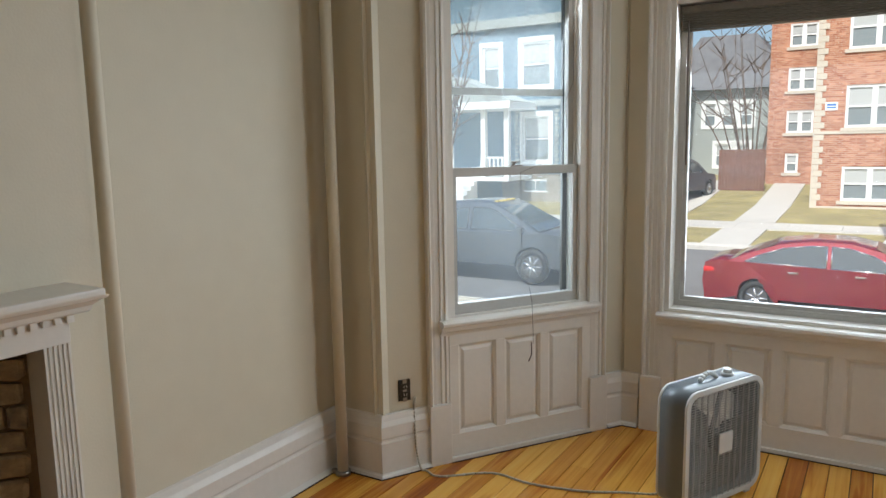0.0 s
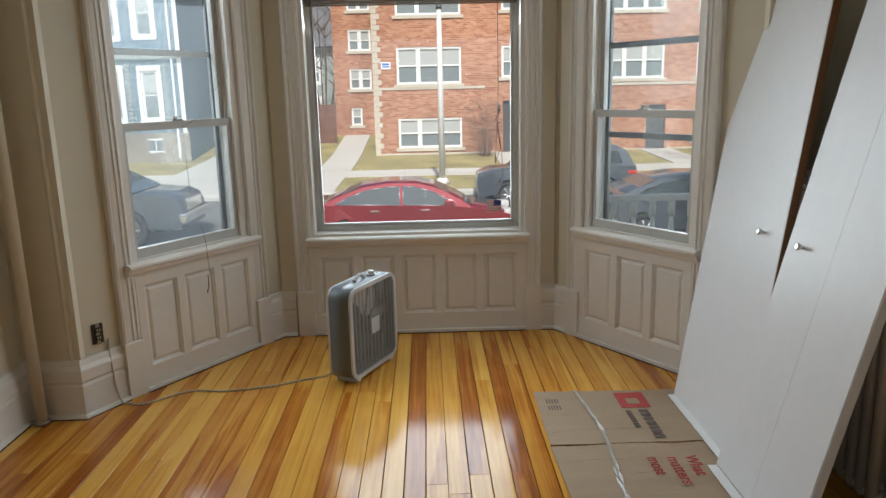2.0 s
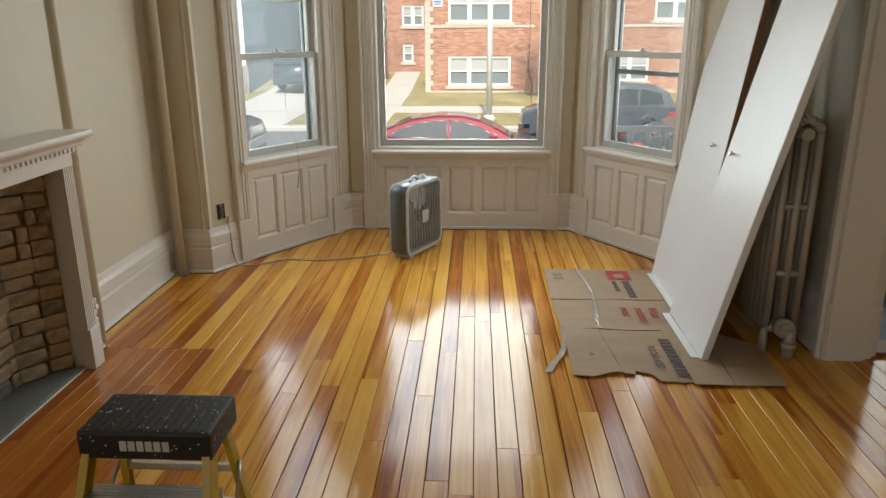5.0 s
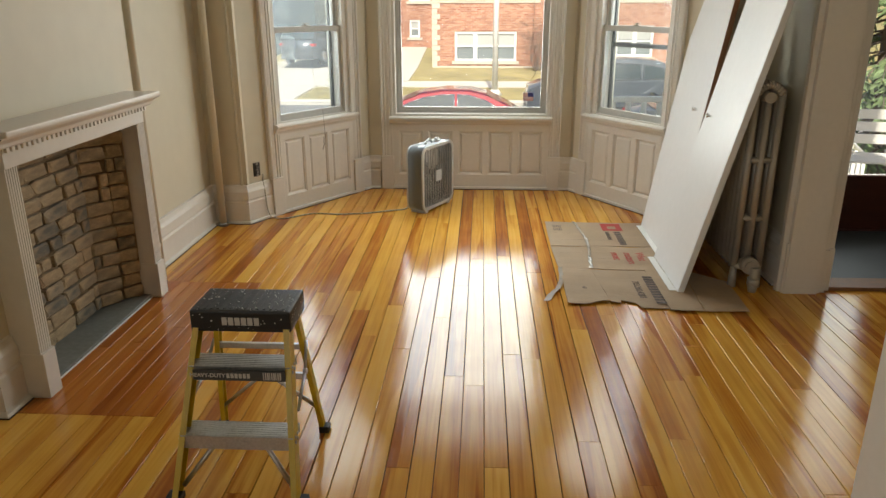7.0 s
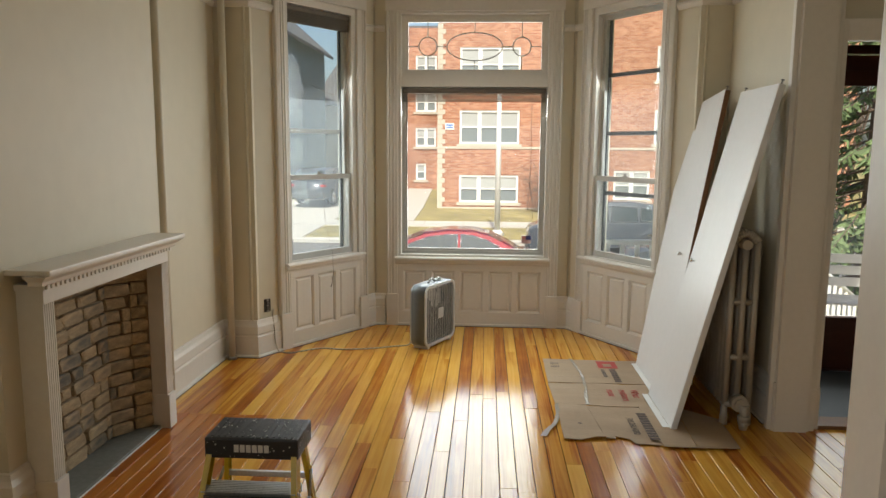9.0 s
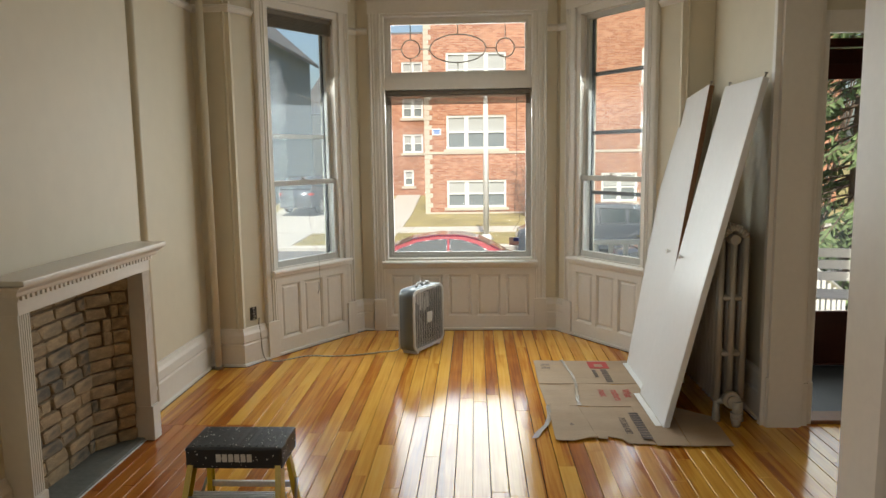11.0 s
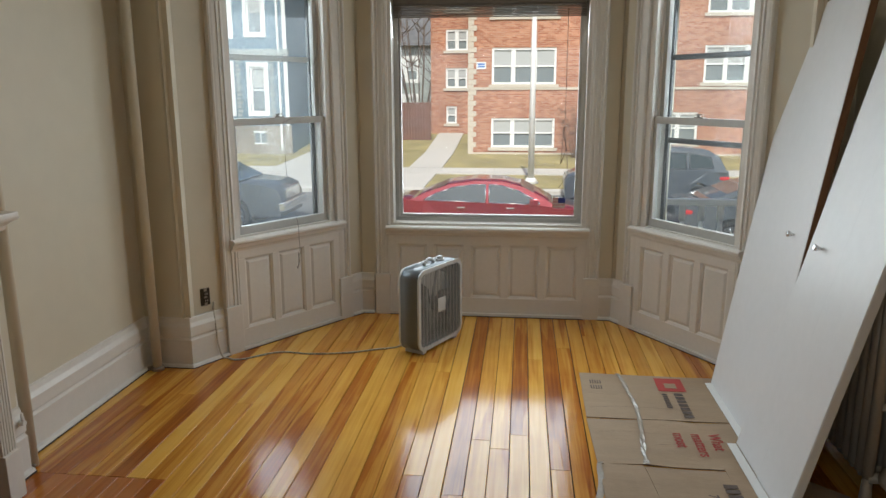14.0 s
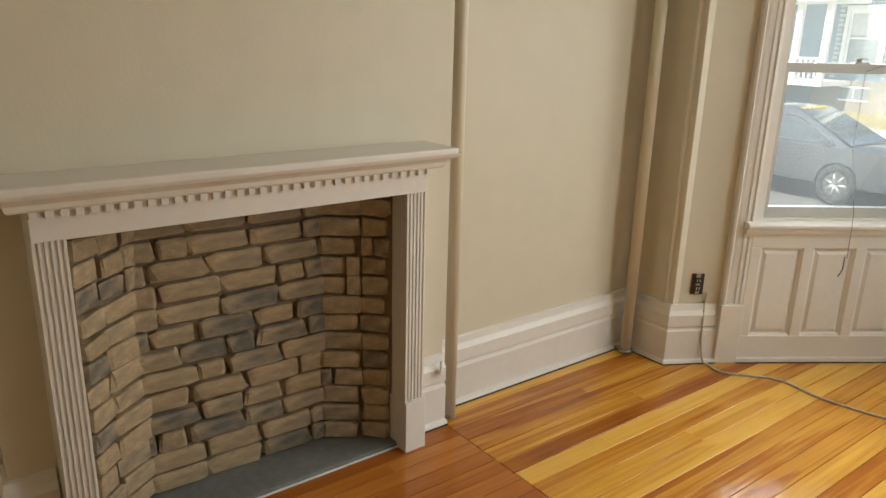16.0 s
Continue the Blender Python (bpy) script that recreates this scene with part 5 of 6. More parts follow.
for name, y0, y1 in (("kerb", 13.05, 13.25), ("kerb", 20.45, 20.62)):
    strip_on_ground(name, -120, 120, y0, y1, 0.12, 0.3, M_CONCRETE, "pale concrete kerb")
k = -40.0
while k < 42:
    strip_on_ground("sidewalk_slab", k + 0.006, k + 1.494, 24.2, 25.9, 0.03, 0.1, M_CONCRETE, "pale concrete paving slab")
    k += 1.5
for y in range(0, 10):
    strip_on_ground("path_slab", -4.25, -3.0, 26.0 + y, 26.99 + y, 0.028, 0.1, M_CONCRETE, "pale concrete paving slab")
strip_on_ground("path_apron", -4.25, -3.0, 20.65, 24.18, 0.028, 0.1, M_CONCRETE, "pale concrete path across the parkway")
strip_on_ground("driveway", -9.4, -6.2, 20.65, 38.0, 0.022, 0.1, M_CONCRETE, "pale concrete driveway beside the blue house")
strip_on_ground("entrance_walk", 2.6, 4.4, 26.0, 30.4, 0.028, 0.1, M_CONCRETE, "pale concrete walk to the entrance")
strip_on_ground("entrance_walk", 8.9, 10.2, 26.0, 30.4, 0.028, 0.1, M_CONCRETE, "pale concrete walk to the entrance")
strip_on_ground("near_sidewalk", -40, 40, 8.6, 10.2, 0.03, 0.1, M_CONCRETE, "pale concrete near sidewalk")


def brick_wall_material(name, tones, mortar):
    m = bpy.data.materials.new(name)
    m.use_nodes = True
    N, L = m.node_tree.nodes, m.node_tree.links
    p = N["Principled BSDF"]
    co, sep, comb, add = N.new("ShaderNodeTexCoord"), N.new("ShaderNodeSeparateXYZ"), N.new("ShaderNodeCombineXYZ"), N.new("ShaderNodeMath")
    L.new(co.outputs["Object"], sep.inputs[0])
    L.new(sep.outputs[0], add.inputs[0])
    L.new(sep.outputs[1], add.inputs[1])
    L.new(add.outputs[0], comb.inputs[0])
    L.new(sep.outputs[2], comb.inputs[1])
    bt = N.new("ShaderNodeTexBrick")
    L.new(comb.outputs[0], bt.inputs["Vector"])
    bt.inputs["Scale"].default_value = 1.0
    bt.inputs["Brick Width"].default_value, bt.inputs["Row Height"].default_value = 0.215, 0.073
    bt.inputs["Mortar Size"].default_value = 0.007
    bt.inputs["Color1"].default_value, bt.inputs["Color2"].default_value = (*tones[0], 1), (*tones[1], 1)
    bt.inputs["Mortar"].default_value = (*mortar, 1)
    nz, mix = N.new("ShaderNodeTexNoise"), N.new("ShaderNodeMix")
    nz.inputs["Scale"].default_value, nz.inputs["Detail"].default_value = 1.2, 6
    mix.data_type, mix.blend_type = "RGBA", "MULTIPLY"
    rng = N.new("ShaderNodeMapRange")
    rng.inputs["From Min"].default_value, rng.inputs["From Max"].default_value = 0.3, 0.7
    rng.inputs["To Min"].default_value, rng.inputs["To Max"].default_value = 0.65, 1.25
    L.new(nz.outputs[0], rng.inputs[0])
    mix.inputs["Factor"].default_value = 1.0
    L.new(bt.outputs["Color"], mix.inputs["A"])
    L.new(rng.outputs[0], mix.inputs["B"])
    L.new(mix.outputs["Result"], p.inputs["Base Color"])
    p.inputs["Roughness"].default_value = 0.9
    bp = N.new("ShaderNodeBump")
    bp.inputs["Strength"].default_value, bp.inputs["Distance"].default_value, bp.invert = 0.5, 0.01, True
    L.new(bt.outputs["Fac"], bp.inputs["Height"])
    L.new(bp.outputs[0], p.inputs["Normal"])
    return m


M_FACADE = brick_wall_material("red facade brickwork", ((0.33, 0.105, 0.055), (0.57, 0.275, 0.165)), (0.50, 0.38, 0.28))


def clapboard_material(name, rgb):
    m = material(name, rgb, 0.7, vary=0.1, scale=2)
    N, L = m.node_tree.nodes, m.node_tree.links
    co, w, bp = N.new("ShaderNodeTexCoord"), N.new("ShaderNodeTexWave"), N.new("ShaderNodeBump")
    w.bands_direction, w.wave_profile = "Z", "SAW"
    w.inputs["Scale"].default_value = 2.6
    L.new(co.outputs["Object"], w.inputs["Vector"])
    bp.inputs["Strength"].default_value, bp.inputs["Distance"].default_value = 0.9, 0.03
    L.new(w.outputs["Fac"], bp.inputs["Height"])
    L.new(bp.outputs[0], N["Principled BSDF"].inputs["Normal"])
    return m


M_CLAPB, M_CLAPG = clapboard_material("blue-grey clapboard siding", (0.17, 0.25, 0.31)), clapboard_material("pale grey clapboard siding", (0.42, 0.45, 0.43))


def facade(name, parent, x0, x1, z0, z1, y, depth, holes, mat):
    us = sorted({x0, x1, *[h[0] for h in holes], *[h[1] for h in holes]})
    zs = sorted({z0, z1, *[h[2] for h in holes], *[h[3] for h in holes]})
    bm = bmesh.new()
    for a, b in zip(us, us[1:]):
        for c, d in zip(zs, zs[1:]):
            if not any(h[0] <= a + 1e-6 and b <= h[1] + 1e-6 and h[2] <= c + 1e-6 and d <= h[3] + 1e-6 for h in holes):
                box(bm, a, b, y, y + depth, c, d)
    return part(name, bm, mat, parent)


def house_window(parent, x0, x1, z0, z1, y, lights=1, sill_mat=None, frame_mat=None, shade=0.45):
    """A window set in the wall's opening: frame, mullions, meeting rails, shades, panes and sill."""
    fm = frame_mat or M_WHITEF
    bm = rect_frame(bmesh.new(), x0, x1, z0, z1, 0.09, y + 0.03, y + 0.16)
    w = (x1 - x0) / lights
    for k in range(1, lights):
        box(bm, x0 + w * k - 0.09, x0 + w * k + 0.09, y + 0.033, y + 0.15, z0 + 0.09, z1 - 0.09)
    for k in range(lights):
        box(bm, x0 + w * k + 0.09, x0 + w * (k + 1) - 0.09, y + 0.05, y + 0.12, (z0 + z1) / 2 - 0.03, (z0 + z1) / 2 + 0.03)
    win = part("window", bm, fm, parent, "white-framed sash window")
    part("pane", box(bmesh.new(), x0 + 0.05, x1 - 0.05, y + 0.10, y + 0.11, z0 + 0.05, z1 - 0.05), M_PANE, win)
    if shade:
        part("shade", box(bmesh.new(), x0 + 0.06, x1 - 0.06, y + 0.088, y + 0.094, z1 - (z1 - z0) * shade, z1 - 0.06), M_SHADE, win)
    if sill_mat:
        part("sill", box(bmesh.new(), x0 - 0.12, x1 + 0.12, y - 0.06, y + 0.10, z0 - 0.13, z0), sill_mat, win)
    return win


apartments = thing("apartment_building", Matrix.Translation((0, 30.5, fall(30.5))), "three-storey red brick apartment building with limestone trim", "building")
TRIO = [(-1.37, 1.32, z, z + h) for z, h in ((-0.15, 1.25), (2.50, 1.50), (5.26, 1.5))]
FAR = [(7.30, 9.84, 2.55, 4.04), (7.30, 9.84, 5.3, 6.8), (5.60, 7.2, 0.05, 1.35), (11.2, 13.4, 2.55, 4.04), (11.2, 13.4, 5.3, 6.8), (11.2, 13.4, -0.1, 1.2)]
ENT = [(3.05, 4.15, -0.40, 1.75), (3.0, 4.2, 2.7, 4.0), (3.0, 4.2, 5.4, 6.8), (9.16, 9.98, -0.42, 1.45)]
facade("wall", apartments, -2.34, 16.0, -0.7, 9.4, 0, 0.3, TRIO + FAR + ENT, M_FACADE)
facade("wall", apartments, -2.34, 16.0, -0.7, 9.4, 5.0, 0.3, [], M_FACADE)
boxes("wall", [(-2.34, -2.04, 0.3, 5.0, -0.7, 9.4)], M_FACADE, apartments)
boxes("wall", [(15.7, 16.0, 0.3, 5.0, -0.7, 9.4)], M_FACADE, apartments)
boxes("roof", [(-2.34, 16.0, 0.0, 5.3, 9.4, 9.5)], M_ROOF, apartments)
# one dark sheet behind all panes stands in for the unlit interior
boxes("interior_back", [(-2.0, 15.6, 0.9, 0.95, -0.5, 9.2)], M_CARGLASS, apartments, "dark sheet standing in for unlit rooms")
boxes("string_course", [(-2.36, 2.30, -0.04, 0.0, 2.28, 2.38), (4.95, 16.0, -0.04, 0.0, 2.28, 2.38)], M_LIME, apartments, "pale limestone string course")
boxes("water_table", [(-2.36, 3.0, -0.05, 0.0, -0.62, -0.36), (4.2, 9.1, -0.05, 0.0, -0.62, -0.36), (10.05, 16, -0.05, 0.0, -0.62, -0.36)], M_LIME, apartments, "pale limestone base course")
for x0, x1, z0, z1 in TRIO:
    house_window(apartments, x0, x1, z0, z1, 0, 3, M_LIME, shade=0.5)
for x0, x1, z0, z1 in FAR[:2]:
    house_window(apartments, x0, x1, z0, z1, 0, 3, M_LIME, shade=0.5)
house_window(apartments, *FAR[2], 0, 2, M_LIME)
for w in FAR[3:]:
    house_window(apartments, *w, 0, 3, M_LIME)
for w in ENT[1:3]:
    house_window(apartments, *w, 0, 1, M_LIME)
for x0, x1, z0, z1 in (ENT[0], ENT[3]):
    part("door", box(bmesh.new(), x0, x1, 0.12, 0.18, z0, z1), M_STORM, apartments, "dark grey entrance door")
quoin = 0
z = -0.36
while z < 9.2:
    w = 0.32 if quoin % 2 else 0.20
    boxes("quoin", [(-2.37, -2.34 + w, -0.035, 0.2, z, z + 0.205)], M_LIME, apartments, "pale limestone quoin")
    for x in (4.72,):
        boxes("quoin", [(x, x + 0.14 + (w - 0.2), -0.025, 0.0, z, z + 0.205)], M_LIME, apartments, "pale limestone quoin") if z < 2.3 else None
    z += 0.22
    quoin += 1
boxes("sign", [(-2.02, -1.62, -0.03, 0.0, 3.13, 3.42)], M_WHITEF, apartments, "small white sign plate")
boxes("sign_bars", [(-1.97, -1.67, -0.034, -0.03, 3.20, 3.26), (-1.97, -1.67, -0.034, -0.03, 3.29, 3.37)], M_BLUE, apartments, "blue bars on the sign")
part("wall_lamp", cyl(box(bmesh.new(), 2.82, 2.94, -0.16, 0.0, 1.55, 1.60), (2.88, -0.12, 1.35), (2.88, -0.12, 1.56), 0.06, n=10), M_STORM, apartments, "black wall lantern")
wing = thing("apartment_wing", Matrix.Translation((0, 36.0, fall(36.0))), "recessed red brick rear wing of the apartment building", "building")
WH = [(-3.90, -2.82, 2.5, 3.48), (-3.90, -2.80, 4.32, 5.32), (-3.90, -2.8, 6.2, 7.2), (-3.88, -3.35, 0.75, 1.6)]
facade("wall", wing, -4.65, -2.0, 0.0, 8.6, 0, 0.3, WH, M_FACADE)
boxes("wall", [(-4.65, -4.35, 0.3, 6.0, 0, 8.6)], M_FACADE, wing)
boxes("wall", [(-4.35, -2.0, 0.6, 0.9, 0, 8.6)], M_FACADE, wing)
boxes("roof", [(-4.7, -2.0, 0, 6.0, 8.6, 8.7)], M_ROOF, wing)
for i, w in enumerate(WH):
    house_window(wing, *w, 0, 2 if i < 3 else 1, M_LIME)


def gable_house(name, place, w, d, eave, peak, mat, label, base_z, windows, overhang=0.5, hipped=False):
    """Gable end to the street; x across, y back."""
    ob = thing(name, place, label, "house")
    holes = [(x0, x1, z0, z1) for x0, x1, z0, z1 in windows]
    facade("wall", ob, 0, w, base_z, eave, 0, 0.25, holes, mat)
    boxes("wall", [(0, 0.25, 0.25, d, base_z, eave), (w - 0.25, w, 0.25, d, base_z, eave), (0, w, d, d + 0.2, base_z, eave), (0.25, w - 0.25, 0.7, 0.8, base_z, eave)], mat, ob)
    if hipped:
        bm = bmesh.new()
        low = [bm.verts.new(p) for p in ((-overhang, -overhang, eave), (w + overhang, -overhang, eave), (w + overhang, d + overhang, eave), (-overhang, d + overhang, eave))]
        top = [bm.verts.new(p) for p in ((w * 0.18, w * 0.35, peak), (w * 0.68, w * 0.35, peak), (w * 0.68, d - w * 0.35, peak), (w * 0.18, d - w * 0.35, peak))]
        bm.faces.new(low[::-1])
        bm.faces.new(top)
        for k in range(4):
            bm.faces.new((low[k], low[(k + 1) % 4], top[(k + 1) % 4], top[k]))
        part("roof", bm, M_ROOF, ob, "grey shingled hipped roof")
    else:
        part("gable", prism(bmesh.new(), [(0, eave), (w, eave), (w / 2, peak)], 0.25), mat, ob)
    for s in () if hipped else (0, 1):
        bm = bmesh.new()
        sx = (peak - eave) / (w / 2)
        e = -overhang
        pts = [(e, eave + e * sx), (w / 2, peak), (w / 2, peak + 0.18), (e, eave + e * sx + 0.18)]
        if s:
            pts = [(w - x, z) for x, z in pts][::-1]
        prism(bm, pts, d + 1.0, Matrix.Translation((0, -0.6, 0)))
        part("roof", bm, M_ROOF, ob, "grey shingled roof slope")
    for x0, x1, z0, z1 in windows:
        house_window(ob, x0, x1, z0, z1, 0, 1, M_WHITEF)
        boxes("window_trim", [(x0 - 0.14, x0, -0.03, 0.0, z0 - 0.1, z1 + 0.2), (x1, x1 + 0.14, -0.03, 0.0, z0 - 0.1, z1 + 0.2), (x0, x1, -0.03, 0.0, z1, z1 + 0.2)], M_WHITEF, ob, "white window trim")
    return ob


hx = -20.5
blue = gable_house("house", Matrix.Translation((hx, 30.0, fall(30))), 10.4, 12.0, 8.0, 12.6, M_CLAPB, "blue-grey clapboard house with white trim and a porch", -0.6,
                   [(6.60, 7.90, 1.30, 3.30), (8.72, 9.42, 1.30, 3.26), (6.52, 7.95, 4.55, 6.48), (8.70, 9.40, 4.60, 6.45), (4.60, 5.50, 4.55, 6.40)])
boxes("stone_base", [(5.6, 10.5, -0.06, 0.0, -0.6, 0.75)], M_STONE, blue, "pale rough stone base")
boxes("cornice", [(-0.1, 10.5, -0.18, 0.0, 3.72, 3.98), (-0.1, 10.5, -0.22, 0.0, 7.15, 7.55)], M_CLAPG, blue, "pale moulded cornice")
boxes("corner_board", [(10.25, 10.42, -0.03, 0.0, 0.75, 7.15)], M_WHITEF, blue, "white corner board")
boxes("downspout", [(10.02, 10.10, -0.12, -0.03, -0.3, 7.15)], M_WHITEF, blue, "white downspout")
for x0, x1 in ((6.75, 7.75), (8.85, 9.35)):
    boxes("basement_window", [(x0, x1, -0.075, -0.06, 0.02, 0.46)], M_PANE, blue, "small dark basement window")
    boxes("basement_window_frame", [(x0 - 0.04, x1 + 0.04, -0.085, -0.06, 0.46, 0.52), (x0 - 0.04, x1 + 0.04, -0.085, -0.06, -0.04, 0.02), ((x0 + x1) / 2 - 0.02, (x0 + x1) / 2 + 0.02, -0.085, -0.076, 0.02, 0.46)], M_WHITEF, blue, "white basement window frame")
for k in range(16):
    for x in (6.22, 8.12, 9.62):
        boxes("corner_block", [(x, x + (0.22 if k % 2 else 0.16), -0.05, 0.0, 0.80 + k * 0.175, 0.92 + k * 0.175)], M_CLAPG, blue, "pale quoin block between the windows")
porch = thing("porch", Matrix.Translation((-18.63, 27.6, fall(30))), "white wooden porch with posts and stairs on the blue house", "porch")
boxes("deck", [(0, 5.2, 0, 2.4, 0.55, 0.72)], M_WHITEF, porch, "white porch deck")
boxes("roof", [(-0.2, 5.4, -0.3, 2.4, 3.55, 3.85)], M_WHITEF, porch, "white porch roof")
part("gable", prism(bmesh.new(), [(-0.3, 3.85), (5.5, 3.85), (2.6, 5.0)], 2.0, Matrix.Translation((0, -0.3, 0))), M_CLAPG, porch)
for x in (0.1, 2.2, 3.86, 4.95):
    boxes("post", [(x, x + 0.22, 0.05, 0.27, 0.72, 3.55)], M_WHITEF, porch, "square white post", bevel=0.01)
for k in range(24):
    x = 0.4 + k * 0.2
    if not 2.4 < x < 3.8:
        boxes("baluster", [(x, x + 0.07, 0.12, 0.19, 0.85, 1.5)], M_WHITEF, porch)
boxes("handrail", [(0.3, 2.2, 0.1, 0.22, 1.5, 1.58), (4.08, 4.95, 0.1, 0.22, 1.5, 1.58)], M_WHITEF, porch)
for k in range(7):
    boxes("step", [(2.5, 3.7, -0.3 * (k + 1), -0.3 * k, -0.65, 0.72 - 0.18 * (k + 1))], M_WHITEF, porch, "white wooden stair")
grey = gable_house("house", Matrix.Translation((-11.2, 45.0, fall(45))), 6.3, 9.0, 5.3, 8.6, M_CLAPG, "pale grey clapboard house with white windows", 0.0,
                   [(1.9, 2.6, 3.2, 4.5), (2.9, 3.6, 3.2, 4.5), (3.9, 4.6, 3.2, 4.5), (2.6, 3.4, 0.9, 2.2), (3.7, 4.5, 0.9, 2.2)], hipped=True)
fence = thing("fence", Matrix.Translation((-6.3, 34.0, fall(34))), "tall brown board fence between the houses", "fence")
for k in range(14):
    boxes("board", [(k * 0.135, k * 0.135 + 0.125, 0.0, 0.03, 0.0, 1.78)], M_FENCE, fence)
boxes("rail", [(0, 1.9, 0.03, 0.08, 0.5, 0.6), (0, 1.9, 0.03, 0.08, 1.4, 1.5)], M_FENCE, fence)

# light pole
pole = thing("light_pole", Matrix.Translation((0.27, 22.3, ground_z(22.3) - 0.02)), "tall white painted street light pole on the parkway", "street lamp")
part("pole_shaft", cyl(bmesh.new(), (0, 0, 0.15), (0, 0, 5.3), 0.10, 0.075, 16), M_POLE, pole)
part("pole_base", cyl(bmesh.new(), (0, 0, 0.0), (0, 0, 0.18), 0.26, 0.14, 16), M_POLE, pole)
part("pole_cap", cyl(bmesh.new(), (0, 0, 5.3), (0, 0, 5.42), 0.11, 0.06, 16), M_STORM, pole, "dark pole collar")

# ---- vehicles ----


def skin(bm, outline, half):
    """A closed side outline (x, z) across the car, its half width from half(x, z)."""
    left = [bm.verts.new((x, half(x, z), z)) for x, z in outline]
    right = [bm.verts.new((x, -half(x, z), z)) for x, z in outline]
    n = len(outline)
    for k in range(n):
        bm.faces.new((left[k], left[(k + 1) % n], right[(k + 1) % n], right[k])).smooth = True
    bm.faces.new(left[::-1])
    bm.faces.new(right)
    bmesh.ops.triangulate(bm, faces=[f for f in bm.faces if len(f.verts) > 4])
    return bm


def vehicle(name, place, label, paint, length, width, wheel_r, axles, lower, cabin, side_glass, screens, clear=0.2, flip_lamps=False):
    ob = thing(name, place, label, "car")
    hw = width / 2

    def half(x, z):
        end = max(0.0, abs(x) - length / 2 + 0.75) / 0.75
        return hw * (1 - 0.16 * end * end) * (1.0 if z < 0.95 * lower_top else 0.96)
    lower_top = max(z for _, z in lower)

    arches = []
    for cx in axles:
        arches.append([(cx + (wheel_r + 0.06) * math.cos(a), wheel_r + (wheel_r + 0.06) * math.sin(a)) for a in [math.pi * k / 10 for k in range(-1, 12)]])
    under = [(lower[0][0], clear)]
    for a in sorted(arches, key=lambda p: p[6][0]):
        pts = sorted([(x, max(z, clear)) for x, z in a], key=lambda p: p[0])
        under += pts
    under.append((lower[-1][0], clear))
    outline = under[::-1] + lower
    part("body", skin(bmesh.new(), outline, half), paint, ob)
    zb, zt = min(z for _, z in cabin), max(z for _, z in cabin)

    def cab_half(x, z):
        return hw * (0.95 - 0.20 * (z - zb) / (zt - zb))
    part("cabin", skin(bmesh.new(), cabin, cab_half), paint, ob)
    for g in side_glass:
        for s in (1, -1):
            bm = bmesh.new()
            vs = [bm.verts.new((x, s * (cab_half(x, z) + 0.006), z)) for x, z in g]
            bm.faces.new(vs)
            part("side_window", bm, M_CARGLASS, ob, "dark side window glass")
            bm = bmesh.new()
            tube(bm, [(x, s * (cab_half(x, z) + 0.008), z) for x, z in g + g[:1]], 0.014, 5)
            part("window_trim", bm, M_CHROME if paint is M_REDCAR else M_STORM, ob, "slim window trim")
    for (x0, z0), (x1, z1) in screens:
        bm = bmesh.new()
        n = Vector((-(z1 - z0), 0, x1 - x0)).normalized() * 0.012
        if n.z < 0:
            n = -n
        a, b = cab_half(x0, z0) - 0.08, cab_half(x1, z1) - 0.06
        vs = [bm.verts.new(Vector(p) + n) for p in ((x0, a, z0), (x1, b, z1), (x1, -b, z1), (x0, -a, z0))]
        bm.faces.new(vs)
        part("windscreen", bm, M_CARGLASS, ob, "sloping windscreen glass")
    for cx in axles:
        for s in (1, -1):
            wh = part("wheel", cyl(cyl(bmesh.new(), (cx, s * (hw - 0.22), wheel_r), (cx, s * (hw - 0.01), wheel_r), wheel_r * 0.62, n=20), (cx, s * (hw - 0.04), wheel_r), (cx, s * (hw + 0.004), wheel_r), 0.07, n=10), M_STORM, ob)
            part("tyre", ring_wheel(cx, s * (hw - 0.21), s * (hw - 0.015), wheel_r, wheel_r * 0.66), M_TYRE, wh, "black rubber tyre")
            bm = bmesh.new()
            for k in range(7):
                a = k * 2 * math.pi / 7
                cyl(bm, (cx, s * (hw - 0.012), wheel_r), (cx + math.cos(a) * wheel_r * 0.62, s * (hw - 0.02), wheel_r + math.sin(a) * wheel_r * 0.62), 0.032, 0.024, 6)
            part("rim", bm, M_CHROME, wh, "bright spoked rim")
    front, rear = length / 2, -length / 2
    for s in (1, -1):
        y = s * hw * 0.68
        part("headlight", box(bmesh.new(), front - 0.34, front - 0.10, y - 0.16, y + 0.16, lower_top * 0.66, lower_top * 0.66 + 0.15, bevel=0.03), M_LAMPGLASS, ob, "clear headlamp")
        part("tail_light", box(bmesh.new(), rear + 0.02, rear + 0.30, s * hw * 0.80 - 0.09, s * hw * 0.80 + 0.09, lower_top * 0.76, lower_top * 0.76 + 0.10, bevel=0.03), M_REDLAMP, ob, "red tail lamp")
        mx = cabin[0][0] if cabin[0][0] > 0 else max(x for x, _ in cabin)
        part("mirror", box(bmesh.new(), mx - 0.62, mx - 0.42, s * hw - 0.02, s * hw + 0.18, zb + 0.02, zb + 0.17, bevel=0.03), paint, ob)
        for dx in (-0.75, 0.35):
            part("door_handle", box(bmesh.new(), dx - 0.10, dx + 0.08, s * (hw + 0.0), s * (hw + 0.03), lower_top * 0.84, lower_top * 0.84 + 0.03, bevel=0.006), M_CHROME if paint is M_REDCAR else paint, ob)
    return ob


